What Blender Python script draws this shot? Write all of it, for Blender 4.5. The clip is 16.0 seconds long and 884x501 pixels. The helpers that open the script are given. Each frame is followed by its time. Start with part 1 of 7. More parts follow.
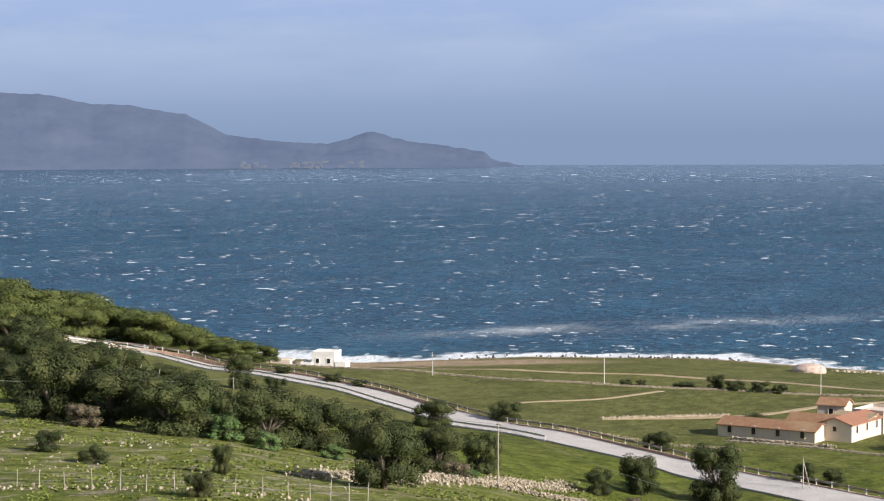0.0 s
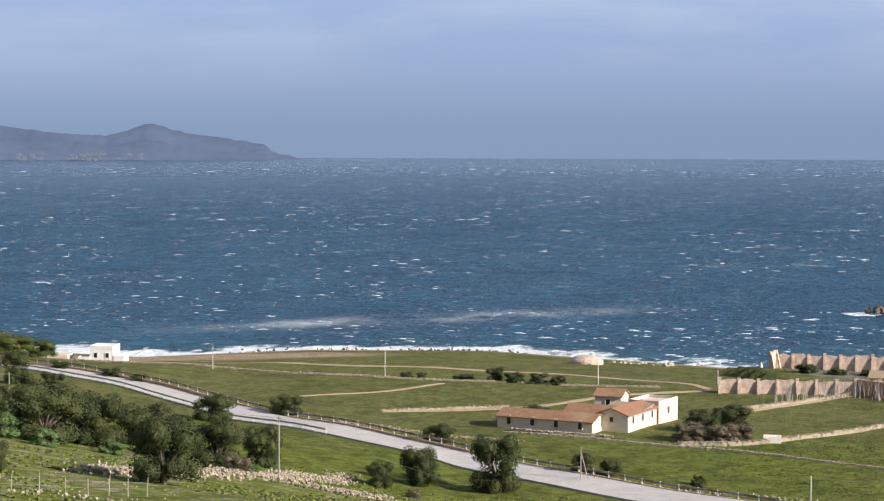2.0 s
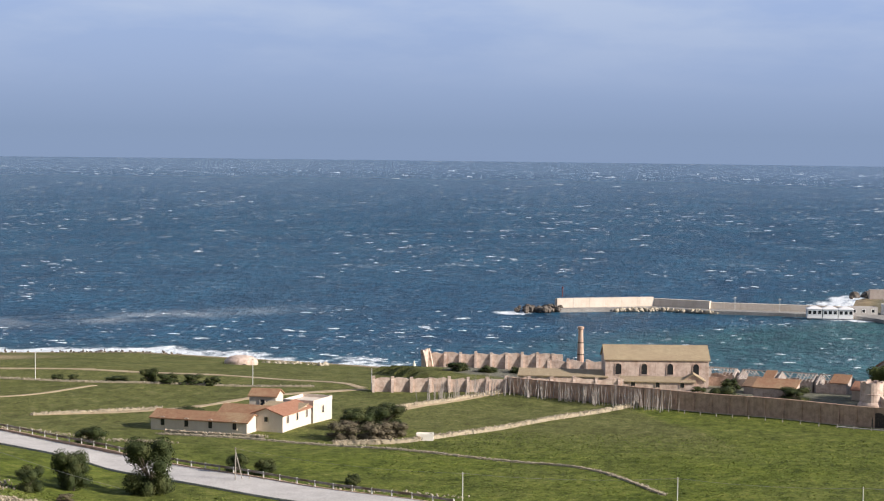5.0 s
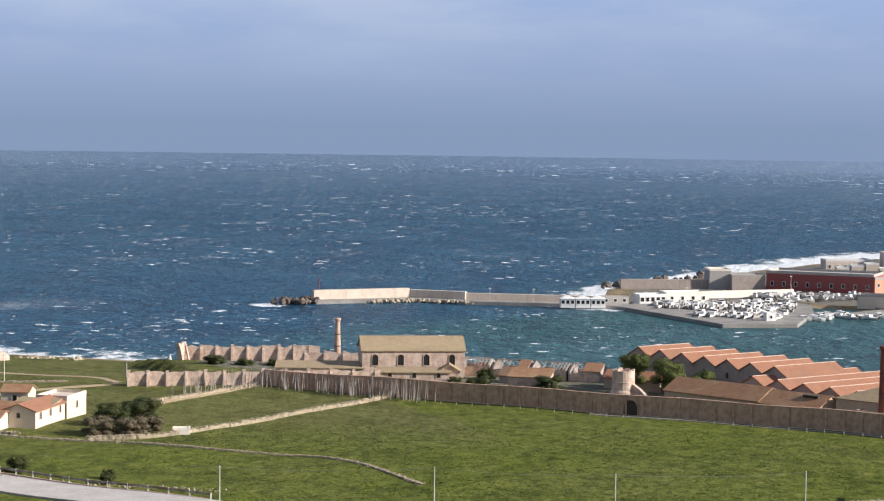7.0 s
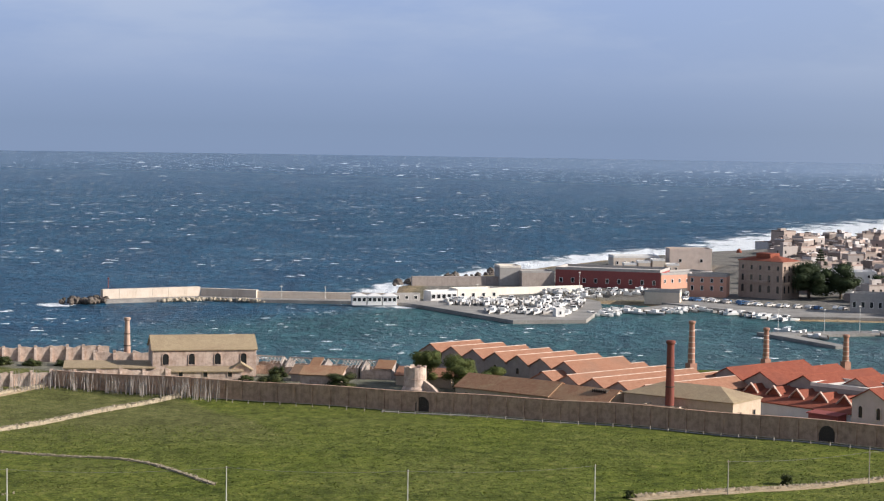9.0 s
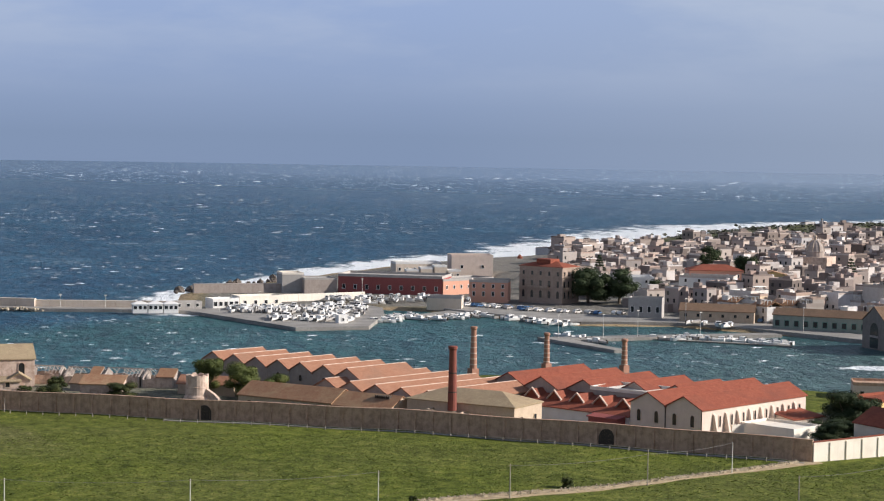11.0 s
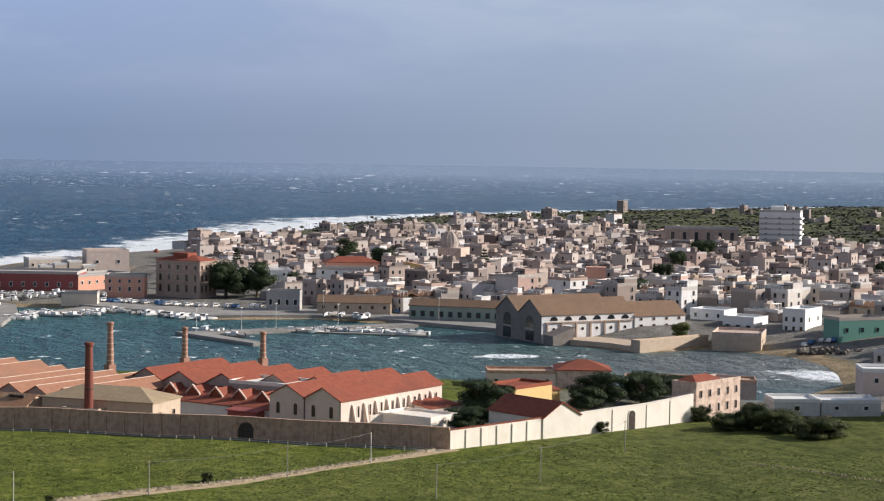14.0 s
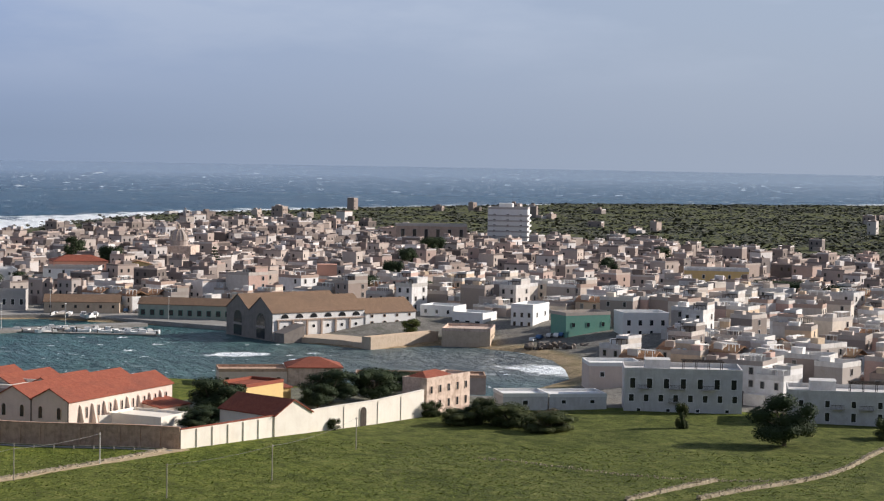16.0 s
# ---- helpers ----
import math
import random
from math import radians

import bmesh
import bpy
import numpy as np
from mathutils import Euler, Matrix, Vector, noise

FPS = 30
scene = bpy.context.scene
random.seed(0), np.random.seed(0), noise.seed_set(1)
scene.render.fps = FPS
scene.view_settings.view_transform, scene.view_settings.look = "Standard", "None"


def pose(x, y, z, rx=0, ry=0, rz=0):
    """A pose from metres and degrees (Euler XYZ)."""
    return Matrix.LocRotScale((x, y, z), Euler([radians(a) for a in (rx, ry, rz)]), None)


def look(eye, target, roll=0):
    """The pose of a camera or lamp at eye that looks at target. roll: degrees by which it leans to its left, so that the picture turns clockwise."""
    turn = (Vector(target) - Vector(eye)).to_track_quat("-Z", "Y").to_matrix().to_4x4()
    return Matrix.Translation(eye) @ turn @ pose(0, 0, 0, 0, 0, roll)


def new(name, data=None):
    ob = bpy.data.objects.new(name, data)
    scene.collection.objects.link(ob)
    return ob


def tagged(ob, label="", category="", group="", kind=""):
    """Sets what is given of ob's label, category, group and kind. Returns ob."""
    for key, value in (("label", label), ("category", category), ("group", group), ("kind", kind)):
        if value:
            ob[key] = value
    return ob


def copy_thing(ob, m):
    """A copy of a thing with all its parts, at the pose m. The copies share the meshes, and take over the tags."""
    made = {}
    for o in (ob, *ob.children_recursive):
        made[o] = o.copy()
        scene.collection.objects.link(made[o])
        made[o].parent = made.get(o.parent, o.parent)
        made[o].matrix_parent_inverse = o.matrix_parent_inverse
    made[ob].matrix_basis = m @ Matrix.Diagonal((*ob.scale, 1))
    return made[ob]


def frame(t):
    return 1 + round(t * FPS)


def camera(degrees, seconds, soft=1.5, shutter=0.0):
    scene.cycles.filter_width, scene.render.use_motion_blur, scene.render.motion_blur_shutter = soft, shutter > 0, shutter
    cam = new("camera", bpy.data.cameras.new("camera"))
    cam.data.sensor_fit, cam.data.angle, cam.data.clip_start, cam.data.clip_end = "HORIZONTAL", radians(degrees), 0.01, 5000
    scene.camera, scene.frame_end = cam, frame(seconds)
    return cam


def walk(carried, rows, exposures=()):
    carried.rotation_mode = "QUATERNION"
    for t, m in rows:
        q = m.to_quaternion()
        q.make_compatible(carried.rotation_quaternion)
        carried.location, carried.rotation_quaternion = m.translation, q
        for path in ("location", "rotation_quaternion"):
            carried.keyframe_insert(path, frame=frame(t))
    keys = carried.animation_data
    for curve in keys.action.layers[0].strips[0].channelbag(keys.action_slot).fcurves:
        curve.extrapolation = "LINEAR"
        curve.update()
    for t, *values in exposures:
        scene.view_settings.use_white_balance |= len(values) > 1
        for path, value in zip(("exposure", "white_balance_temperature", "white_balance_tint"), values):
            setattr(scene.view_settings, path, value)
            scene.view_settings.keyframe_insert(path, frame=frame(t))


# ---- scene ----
# one fixed stand on the hillside; seconds, yaw, pitch and roll in degrees
EYE = 70.0
cam = camera(24.34, 16.0, soft=1.2)
ROWS = [
    (0.00, 0.004, -3.184, -0.190),
    (0.50, -1.511, -3.232, -0.186),
    (1.00, -2.950, -3.294, -0.061),
    (1.50, -4.527, -3.358, 0.040),
    (2.00, -6.124, -3.379, 0.155),
    (2.50, -7.710, -3.354, 0.257),
    (3.00, -9.254, -3.325, 0.419),
    (3.50, -10.807, -3.284, 0.477),
    (4.00, -12.414, -3.264, 0.597),
    (5.25, -16.706, -3.332, 0.698),
    (6.50, -21.013, -3.424, 0.800),
    (7.00, -22.588, -3.452, 0.789),
    (7.50, -24.110, -3.462, 0.813),
    (8.00, -25.567, -3.463, 0.840),
    (8.50, -26.999, -3.454, 0.845),
    (9.00, -28.425, -3.434, 0.862),
    (10.25, -32.184, -3.252, 0.906),
    (11.50, -36.116, -3.114, 0.995),
    (12.00, -37.737, -3.117, 0.979),
    (12.50, -39.434, -3.149, 0.912),
    (13.00, -41.179, -3.182, 0.919),
    (13.50, -42.921, -3.202, 0.904),
    (14.00, -44.632, -3.183, 0.883),
    (14.50, -46.394, -3.164, 0.965),
    (15.00, -48.322, -3.127, 1.025),
    (15.50, -50.330, -3.099, 0.994),
    (16.00, -52.161, -3.130, 1.036),
]
walk(cam, [(t, pose(0, 0, EYE, 0, 0, yaw) @ pose(0, 0, 0, 90 + pitch) @ pose(0, 0, 0, 0, 0, roll)) for t, yaw, pitch, roll in ROWS],
     exposures=[(0.0, 0.51), (8.0, 0.46), (12.0, 0.31), (16.0, 0.31)])

# ---- light: hazy morning sky with thin cloud, low sun from the right ----
SUN_AZ, SUN_EL = 126.0, 24.0          # degrees clockwise from +y, and above the horizon
world = bpy.data.worlds.new("sky")
scene.world = world
world.use_nodes = True
wn, wl = world.node_tree.nodes, world.node_tree.links
wn.clear()
w_out, w_bg, w_sky = wn.new("ShaderNodeOutputWorld"), wn.new("ShaderNodeBackground"), wn.new("ShaderNodeTexSky")
w_sky.sky_type, w_sky.sun_disc = "NISHITA", False
w_sky.sun_elevation, w_sky.sun_rotation = radians(SUN_EL), radians(SUN_AZ)
w_sky.air_density, w_sky.dust_density, w_sky.ozone_density = 1.0, 1.5, 3.0
w_tc, w_map, w_noise, w_ramp = wn.new("ShaderNodeTexCoord"), wn.new("ShaderNodeMapping"), wn.new("ShaderNodeTexNoise"), wn.new("ShaderNodeValToRGB")
w_map.inputs["Scale"].default_value = (5.0, 5.0, 21.0)
w_noise.inputs["Scale"].default_value, w_noise.inputs["Detail"].default_value, w_noise.inputs["Roughness"].default_value = 1.3, 7.0, 0.56
w_sep, w_grad, w_mixc, w_mix = wn.new("ShaderNodeSeparateXYZ"), wn.new("ShaderNodeValToRGB"), wn.new("ShaderNodeMix"), wn.new("ShaderNodeMix")
w_mixc.data_type = w_mix.data_type = "RGBA"
wl.new(w_tc.outputs["Generated"], w_map.inputs["Vector"])
wl.new(w_map.outputs[0], w_noise.inputs["Vector"])
wl.new(w_noise.outputs["Fac"], w_ramp.inputs["Fac"])
w_ramp.color_ramp.elements[0].position, w_ramp.color_ramp.elements[0].color = 0.44, (0, 0, 0, 1)
w_ramp.color_ramp.elements[1].position, w_ramp.color_ramp.elements[1].color = 0.63, (1, 1, 1, 1)
wl.new(w_tc.outputs["Generated"], w_sep.inputs[0])
wl.new(w_sep.outputs["Z"], w_grad.inputs["Fac"])
# haze layer, from the horizon upwards, and brighter torn cloud in it
HAZE = [(0.0, (2.3, 3.15, 4.95)), (0.03, (2.8, 3.75, 6.05)), (0.06, (3.1, 4.1, 6.7)), (0.10, (3.5, 4.5, 7.1)), (0.18, (1.9, 2.4, 3.7)), (0.45, (0.8, 1.0, 1.6))]
while len(w_grad.color_ramp.elements) < len(HAZE):
    w_grad.color_ramp.elements.new(0.3)
for e, (p, col) in zip(w_grad.color_ramp.elements, HAZE):
    e.position, e.color = p, (*col, 1)
w_mixc.inputs["B"].default_value = (4.9, 5.6, 7.2, 1)
w_fac = wn.new("ShaderNodeMath")
w_fac.operation = "MULTIPLY"
w_fac.inputs[1].default_value = 0.8
w_high = wn.new("ShaderNodeMapRange")
w_high.inputs["From Min"].default_value, w_high.inputs["From Max"].default_value = 0.015, 0.085
wl.new(w_sep.outputs["Z"], w_high.inputs["Value"])
w_torn = wn.new("ShaderNodeMath")
w_torn.operation = "MULTIPLY"
wl.new(w_ramp.outputs[0], w_torn.inputs[0])
wl.new(w_high.outputs[0], w_torn.inputs[1])
wl.new(w_torn.outputs[0], w_fac.inputs[0])
wl.new(w_fac.outputs[0], w_mixc.inputs["Factor"])
# greyer cloud bank towards the east
w_east, w_grey = wn.new("ShaderNodeMapRange"), wn.new("ShaderNodeMix")
w_grey.data_type = "RGBA"
w_east.inputs["From Min"].default_value, w_east.inputs["From Max"].default_value, w_east.inputs["To Max"].default_value = 0.56, 0.86, 0.75
wl.new(w_sep.outputs["X"], w_east.inputs["Value"])
wl.new(w_east.outputs[0], w_grey.inputs["Factor"])
wl.new(w_grad.outputs[0], w_grey.inputs["A"])
w_grey.inputs["B"].default_value = (4.0, 4.65, 5.85, 1)
wl.new(w_grey.outputs["Result"], w_mixc.inputs["A"])
w_mix.inputs["Factor"].default_value = 0.85
wl.new(w_sky.outputs[0], w_mix.inputs["A"])
wl.new(w_mixc.outputs["Result"], w_mix.inputs["B"])
wl.new(w_mix.outputs["Result"], w_bg.inputs["Color"])
w_bg.inputs["Strength"].default_value = 0.083
wl.new(w_bg.outputs[0], w_out.inputs["Surface"])

sun = new("sun", bpy.data.lights.new("sun", "SUN"))
sun.data.energy, sun.data.angle, sun.data.color = 5.0, radians(0.53), (1.0, 0.925, 0.855)
sun.matrix_world = look((0, 0, 0), (-math.sin(radians(SUN_AZ)) * math.cos(radians(SUN_EL)), -math.cos(radians(SUN_AZ)) * math.cos(radians(SUN_EL)), -math.sin(radians(SUN_EL))))

# ---- materials ----
def srgb(r, g, b):
    return tuple(((v / 255 + 0.055) / 1.055) ** 2.4 if v > 10 else v / 255 / 12.92 for v in (r, g, b)) + (1.0,)


class Mat:
    """A small wrapper round one node material."""

    def __init__(self, name, rough=0.85, spec=0.3, metal=0.0):
        self.m = bpy.data.materials.new(name)
        self.m.use_nodes = True
        self.n, self.l = self.m.node_tree.nodes, self.m.node_tree.links
        self.b = self.n["Principled BSDF"]
        self.b.inputs["Roughness"].default_value = rough
        self.b.inputs["Specular IOR Level"].default_value = spec
        self.b.inputs["Metallic"].default_value = metal
        self.pos = self.n.new("ShaderNodeNewGeometry").outputs["Position"]

    def scaled(self, sx, sy, sz):
        m = self.n.new("ShaderNodeMapping")
        m.inputs["Scale"].default_value = (sx, sy, sz)
        self.l.new(self.pos, m.inputs["Vector"])
        return m.outputs[0]

    def noise(self, scale, detail=4, rough=0.55, stretch=None):
        t = self.n.new("ShaderNodeTexNoise")
        t.inputs["Scale"].default_value, t.inputs["Detail"].default_value, t.inputs["Roughness"].default_value = scale, detail, rough
        self.l.new(self.scaled(*stretch) if stretch else self.pos, t.inputs["Vector"])
        return t.outputs["Fac"]

    def ramp(self, fac, stops, constant=False):
        r = self.n.new("ShaderNodeValToRGB")
        if constant:
            r.color_ramp.interpolation = "CONSTANT"
        while len(r.color_ramp.elements) < len(stops):
            r.color_ramp.elements.new(0.5)
        for e, (p, col) in zip(r.color_ramp.elements, stops):
            e.position, e.color = p, (*col[:3], 1)
        self.l.new(fac, r.inputs["Fac"])
        return r.outputs["Color"]

    def mix(self, fac, a, b, mode="MIX"):
        x = self.n.new("ShaderNodeMix")
        x.data_type, x.blend_type = "RGBA", mode
        for v, k in ((fac, "Factor"), (a, "A"), (b, "B")):
            if isinstance(v, (int, float)):
                x.inputs[k].default_value = v
            elif isinstance(v, tuple):
                x.inputs[k].default_value = (*v[:3], 1)
            else:
                self.l.new(v, x.inputs[k])
        return x.outputs["Result"]

    def math(self, op, a, b):
        x = self.n.new("ShaderNodeMath")
        x.operation = op
        for v, k in ((a, 0), (b, 1)):
            if isinstance(v, (int, float)):
                x.inputs[k].default_value = v
            else:
                self.l.new(v, x.inputs[k])
        return x.outputs[0]

    def attribute(self, name):
        a = self.n.new("ShaderNodeAttribute")
        a.attribute_name = name
        return a.outputs["Fac"]

    def random(self, island=False):
        if island:
            return self.n.new("ShaderNodeNewGeometry").outputs["Random Per Island"]
        return self.n.new("ShaderNodeObjectInfo").outputs["Random"]

    def color(self, c):
        if isinstance(c, tuple):
            self.b.inputs["Base Color"].default_value = (*c[:3], 1)
        else:
            self.l.new(c, self.b.inputs["Base Color"])
        return self

    def bump(self, height, strength=0.4, dist=0.1):
        u = self.n.new("ShaderNodeBump")
        u.inputs["Strength"].default_value, u.inputs["Distance"].default_value = strength, dist
        self.l.new(height, u.inputs["Height"])
        self.l.new(u.outputs[0], self.b.inputs["Normal"])
        return self


def plaster(name, tones, stain=(0.25, 0.2, 0.15), amount=0.5, rough=0.9, scale=0.6, island=False):
    """Weathered wall: tones by object, blotches, rain streaks and grain."""
    m = Mat(name, rough, 0.15)
    base = m.ramp(m.random(island), [(i / len(tones), t) for i, t in enumerate(tones)], True) if len(tones) > 1 else tones[0]
    blotch = m.ramp(m.noise(scale, 6, 0.65), [(0.42, (0, 0, 0)), (0.75, (1, 1, 1))])
    streak = m.ramp(m.noise(1.0, 4, 0.6, (1.2, 1.2, 0.12)), [(0.5, (0, 0, 0)), (0.8, (1, 1, 1))])
    c = m.mix(m.math("MULTIPLY", blotch, amount), base, stain)
    c = m.mix(m.math("MULTIPLY", streak, amount * 0.7), c, stain)
    fine = m.noise(6.0, 3)
    return m.color(m.mix(0.25, c, m.ramp(fine, [(0.3, (0.35, 0.35, 0.35)), (0.7, (0.75, 0.75, 0.75))]), "OVERLAY")).bump(fine, 0.3, 0.05).m


def tiles(name, a, b, c, rows=1.0):
    """Clay roof tiles: rows of barrels across the slope, patchy weathering, lichen."""
    m = Mat(name, 0.85, 0.2)
    big, mid, fine = m.noise(0.12, 4), m.noise(0.9, 5, 0.6), m.noise(5.0, 3, 0.6)
    col = m.mix(m.ramp(mid, [(0.35, (0, 0, 0)), (0.7, (1, 1, 1))]), a, b)
    col = m.mix(m.ramp(big, [(0.5, (0, 0, 0)), (0.8, (1, 1, 1))]), col, c)
    col = m.mix(0.45, col, m.ramp(fine, [(0.3, (0.2, 0.2, 0.2)), (0.7, (0.8, 0.8, 0.8))]), "OVERLAY")
    return m.color(col).bump(fine, 0.6, 0.12).m


# rough ground: meadow, dry grass, bare earth and limestone, trodden earth
g = Mat("meadow", 0.95, 0.1)
combed = g.n.new("ShaderNodeMapping")
combed.inputs["Rotation"].default_value = (0, 0, radians(26))
g.l.new(g.pos, combed.inputs["Vector"])
g.pos = combed.outputs[0]
patch, tuft, blade, rocky = g.noise(1.0, 5, 0.6, (0.03, 0.022, 0.03)), g.noise(1.0, 6, 0.7, (0.34, 0.24, 0.3)), g.noise(1.0, 5, 0.72, (1.3, 0.85, 1.0)), g.noise(1.0, 6, 0.7, (0.3, 0.2, 0.2))
green = g.ramp(tuft, [(0.3, (0.042, 0.056, 0.009)), (0.44, (0.094, 0.120, 0.018)), (0.58, (0.150, 0.172, 0.030)), (0.75, (0.23, 0.22, 0.07))])
dry = g.ramp(tuft, [(0.25, (0.090, 0.088, 0.031)), (0.5, (0.144, 0.144, 0.052)), (0.75, (0.22, 0.20, 0.096))])
soil = g.ramp(blade, [(0.3, (0.2, 0.16, 0.1)), (0.6, (0.36, 0.31, 0.23)), (0.8, (0.5, 0.46, 0.38))])
grass = g.mix(g.math("MULTIPLY", g.ramp(patch, [(0.38, (0, 0, 0)), (0.62, (1, 1, 1))]), 0.32), green, dry)
lush = g.ramp(tuft, [(0.3, (0.07, 0.09, 0.016)), (0.48, (0.145, 0.17, 0.03)), (0.7, (0.26, 0.26, 0.075))])
grass = g.mix(g.attribute("stony"), grass, lush)
grass = g.mix(g.attribute("dry"), grass, dry)
grass = g.mix(g.math("MULTIPLY", g.ramp(rocky, [(0.49, (0, 0, 0)), (0.62, (1, 1, 1))]), g.attribute("stony")), grass, soil)
heath = g.ramp(tuft, [(0.3, (0.045, 0.056, 0.018)), (0.5, (0.088, 0.10, 0.032)), (0.72, (0.165, 0.16, 0.065))])
grass = g.mix(g.attribute("heath"), grass, heath)
earth = g.ramp(tuft, [(0.3, (0.34, 0.24, 0.15)), (0.7, (0.5, 0.38, 0.26))])
ground_col = g.mix(g.attribute("bare"), grass, earth)
paving = g.ramp(tuft, [(0.3, (0.16, 0.15, 0.135)), (0.7, (0.25, 0.235, 0.21))])
ground_col = g.mix(g.attribute("paved"), ground_col, paving)
ground_col = g.mix(0.75, ground_col, g.ramp(blade, [(0.3, (0.25, 0.25, 0.25)), (0.7, (0.75, 0.75, 0.75))]), "OVERLAY")
# hummocks: their shadow streaks and darker low plants, multiplied into the colour
hummock = g.noise(1.0, 6, 0.66, (0.09, 0.075, 0.1))
ground_col = g.mix(0.55, ground_col, g.ramp(hummock, [(0.36, (0.45, 0.5, 0.42)), (0.52, (1, 1, 1)), (0.72, (1, 0.97, 0.85))]), "MULTIPLY")
clump = g.ramp(g.noise(1.0, 5, 0.7, (0.75, 0.5, 0.6)), [(0.54, (1, 1, 1)), (0.68, (0.5, 0.56, 0.42))])
ground_col = g.mix(g.math("SUBTRACT", 1.0, g.math("MAXIMUM", g.attribute("paved"), g.attribute("bare"))), ground_col, g.mix(1.0, ground_col, clump, "MULTIPLY"))
near = g.noise(1.0, 4, 0.75, (4.5, 3.0, 3.0))
ground_col = g.mix(0.75, ground_col, g.ramp(near, [(0.32, (0.2, 0.2, 0.2)), (0.68, (0.8, 0.8, 0.8))]), "OVERLAY")
M_GROUND = g.color(ground_col).bump(g.math("ADD", blade, tuft), 0.8, 0.35).m

# wind-blown sea: dark blue, green over the shallow harbour floor, white caps and surf
s = Mat("sea_water", 0.4, 0.16)
s.b.inputs["IOR"].default_value = 1.33
turned = s.n.new("ShaderNodeMapping")
turned.inputs["Rotation"].default_value = (0, 0, radians(26))
s.l.new(s.pos, turned.inputs["Vector"])
s.pos = turned.outputs[0]
swell, ripple = s.noise(1.0, 4, 0.6, (0.02, 0.012, 0.02)), s.noise(0.5, 4, 0.7, (1.2, 0.5, 1))
chop_near, chop_far = s.noise(1.0, 5, 0.68, (0.22, 0.16, 0.1)), s.noise(1.0, 4, 0.65, (0.11, 0.038, 0.1))
gust = s.noise(1.0, 3, 0.6, (0.012, 0.006, 0.01))
deep = s.ramp(swell, [(0.3, (0.009, 0.052, 0.101)), (0.7, (0.017, 0.088, 0.157))])
shoal = s.ramp(swell, [(0.3, (0.022, 0.086, 0.088)), (0.7, (0.042, 0.128, 0.128))])
water = s.mix(s.attribute("shoal"), deep, shoal)
water = s.mix(s.math("MULTIPLY", s.ramp(gust, [(0.4, (0, 0, 0)), (0.7, (1, 1, 1))]), 0.35), water, (0.04, 0.12, 0.18))
# grey sky reflection near the beach, put into the water colour
water = s.mix(s.attribute("grey_sheen"), water, (0.15, 0.165, 0.165))
# lit and shaded wave slopes, multiplied into the water colour
facet_light = s.noise(1.0, 6, 0.72, (0.16, 0.075, 0.1))
water = s.mix(1.0, water, s.ramp(facet_light, [(0.34, (0.42, 0.47, 0.54)), (0.5, (0.97, 0.97, 0.97)), (0.62, (1.4, 1.36, 1.3)), (0.74, (2.3, 2.1, 1.9))]), "MULTIPLY")
group = s.noise(1.0, 3, 0.65, (0.03, 0.012, 0.02))
broken = s.math("MULTIPLY", s.math("SUBTRACT", ripple, 0.5), 0.65)
bunch = s.math("MULTIPLY", s.math("SUBTRACT", group, 0.5), 0.36)
# distance haze put into the water colour, paler towards the horizon
water = s.mix(s.math("MULTIPLY", s.attribute("offing_haze"), 0.3), water, (0.075, 0.135, 0.215))
near_caps = s.ramp(s.math("ADD", chop_near, s.math("ADD", broken, bunch)), [(0.668, (0, 0, 0)), (0.68, (1, 1, 1))])
far_caps = s.ramp(s.math("ADD", chop_far, s.math("ADD", broken, bunch)), [(0.650, (0, 0, 0)), (0.664, (1, 1, 1))])
crest = s.mix(s.attribute("offshore"), near_caps, far_caps)
crest = s.math("MULTIPLY", s.math("MULTIPLY", crest, 0.6), s.math("MULTIPLY", s.attribute("open"), s.ramp(gust, [(0.3, (0.55, 0.55, 0.55)), (0.6, (1, 1, 1))])))
surf_n = s.noise(1.0, 7, 0.74, (0.05, 0.028, 0.05))
surf = s.ramp(s.math("ADD", s.attribute("surf"), s.math("MULTIPLY", s.math("SUBTRACT", surf_n, 0.5), 1.7)), [(0.45, (0, 0, 0)), (0.60, (1, 1, 1))])
drift = s.math("MULTIPLY", s.attribute("drift"), s.ramp(s.noise(1.0, 5, 0.7, (0.035, 0.03, 0.03)), [(0.38, (0, 0, 0)), (0.72, (1, 1, 1))]))
foam = s.math("MAXIMUM", s.math("MAXIMUM", crest, surf), drift)
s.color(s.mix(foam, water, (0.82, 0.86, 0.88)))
s.l.new(s.math("ADD", s.math("MULTIPLY", foam, 0.5), s.math("SUBTRACT", 0.36, s.math("MULTIPLY", s.attribute("offing_haze"), 0.2))), s.b.inputs["Roughness"])
s.l.new(s.math("ADD", s.math("MULTIPLY", s.attribute("offing_haze"), 0.6), 0.16), s.b.inputs["Specular IOR Level"])
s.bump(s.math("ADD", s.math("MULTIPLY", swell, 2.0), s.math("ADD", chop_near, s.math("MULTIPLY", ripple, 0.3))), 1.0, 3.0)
s.l.new(s.math("SUBTRACT", 1.0, s.math("MULTIPLY", s.attribute("offing_haze"), 0.92)), s.n["Bump"].inputs["Strength"])
M_SEA = s.m

r = Mat("asphalt_worn", 0.9, 0.2)
M_ROAD = r.color(r.mix(0.4, r.ramp(r.noise(0.25, 5, 0.6), [(0.3, (0.46, 0.43, 0.40)), (0.7, (0.58, 0.545, 0.51))]), r.ramp(r.noise(3.0, 4), [(0.3, (0.3, 0.3, 0.3)), (0.7, (0.7, 0.7, 0.7))]), "OVERLAY")).bump(r.noise(8.0), 0.2, 0.03).m
r = Mat("trodden_earth", 0.95, 0.1)
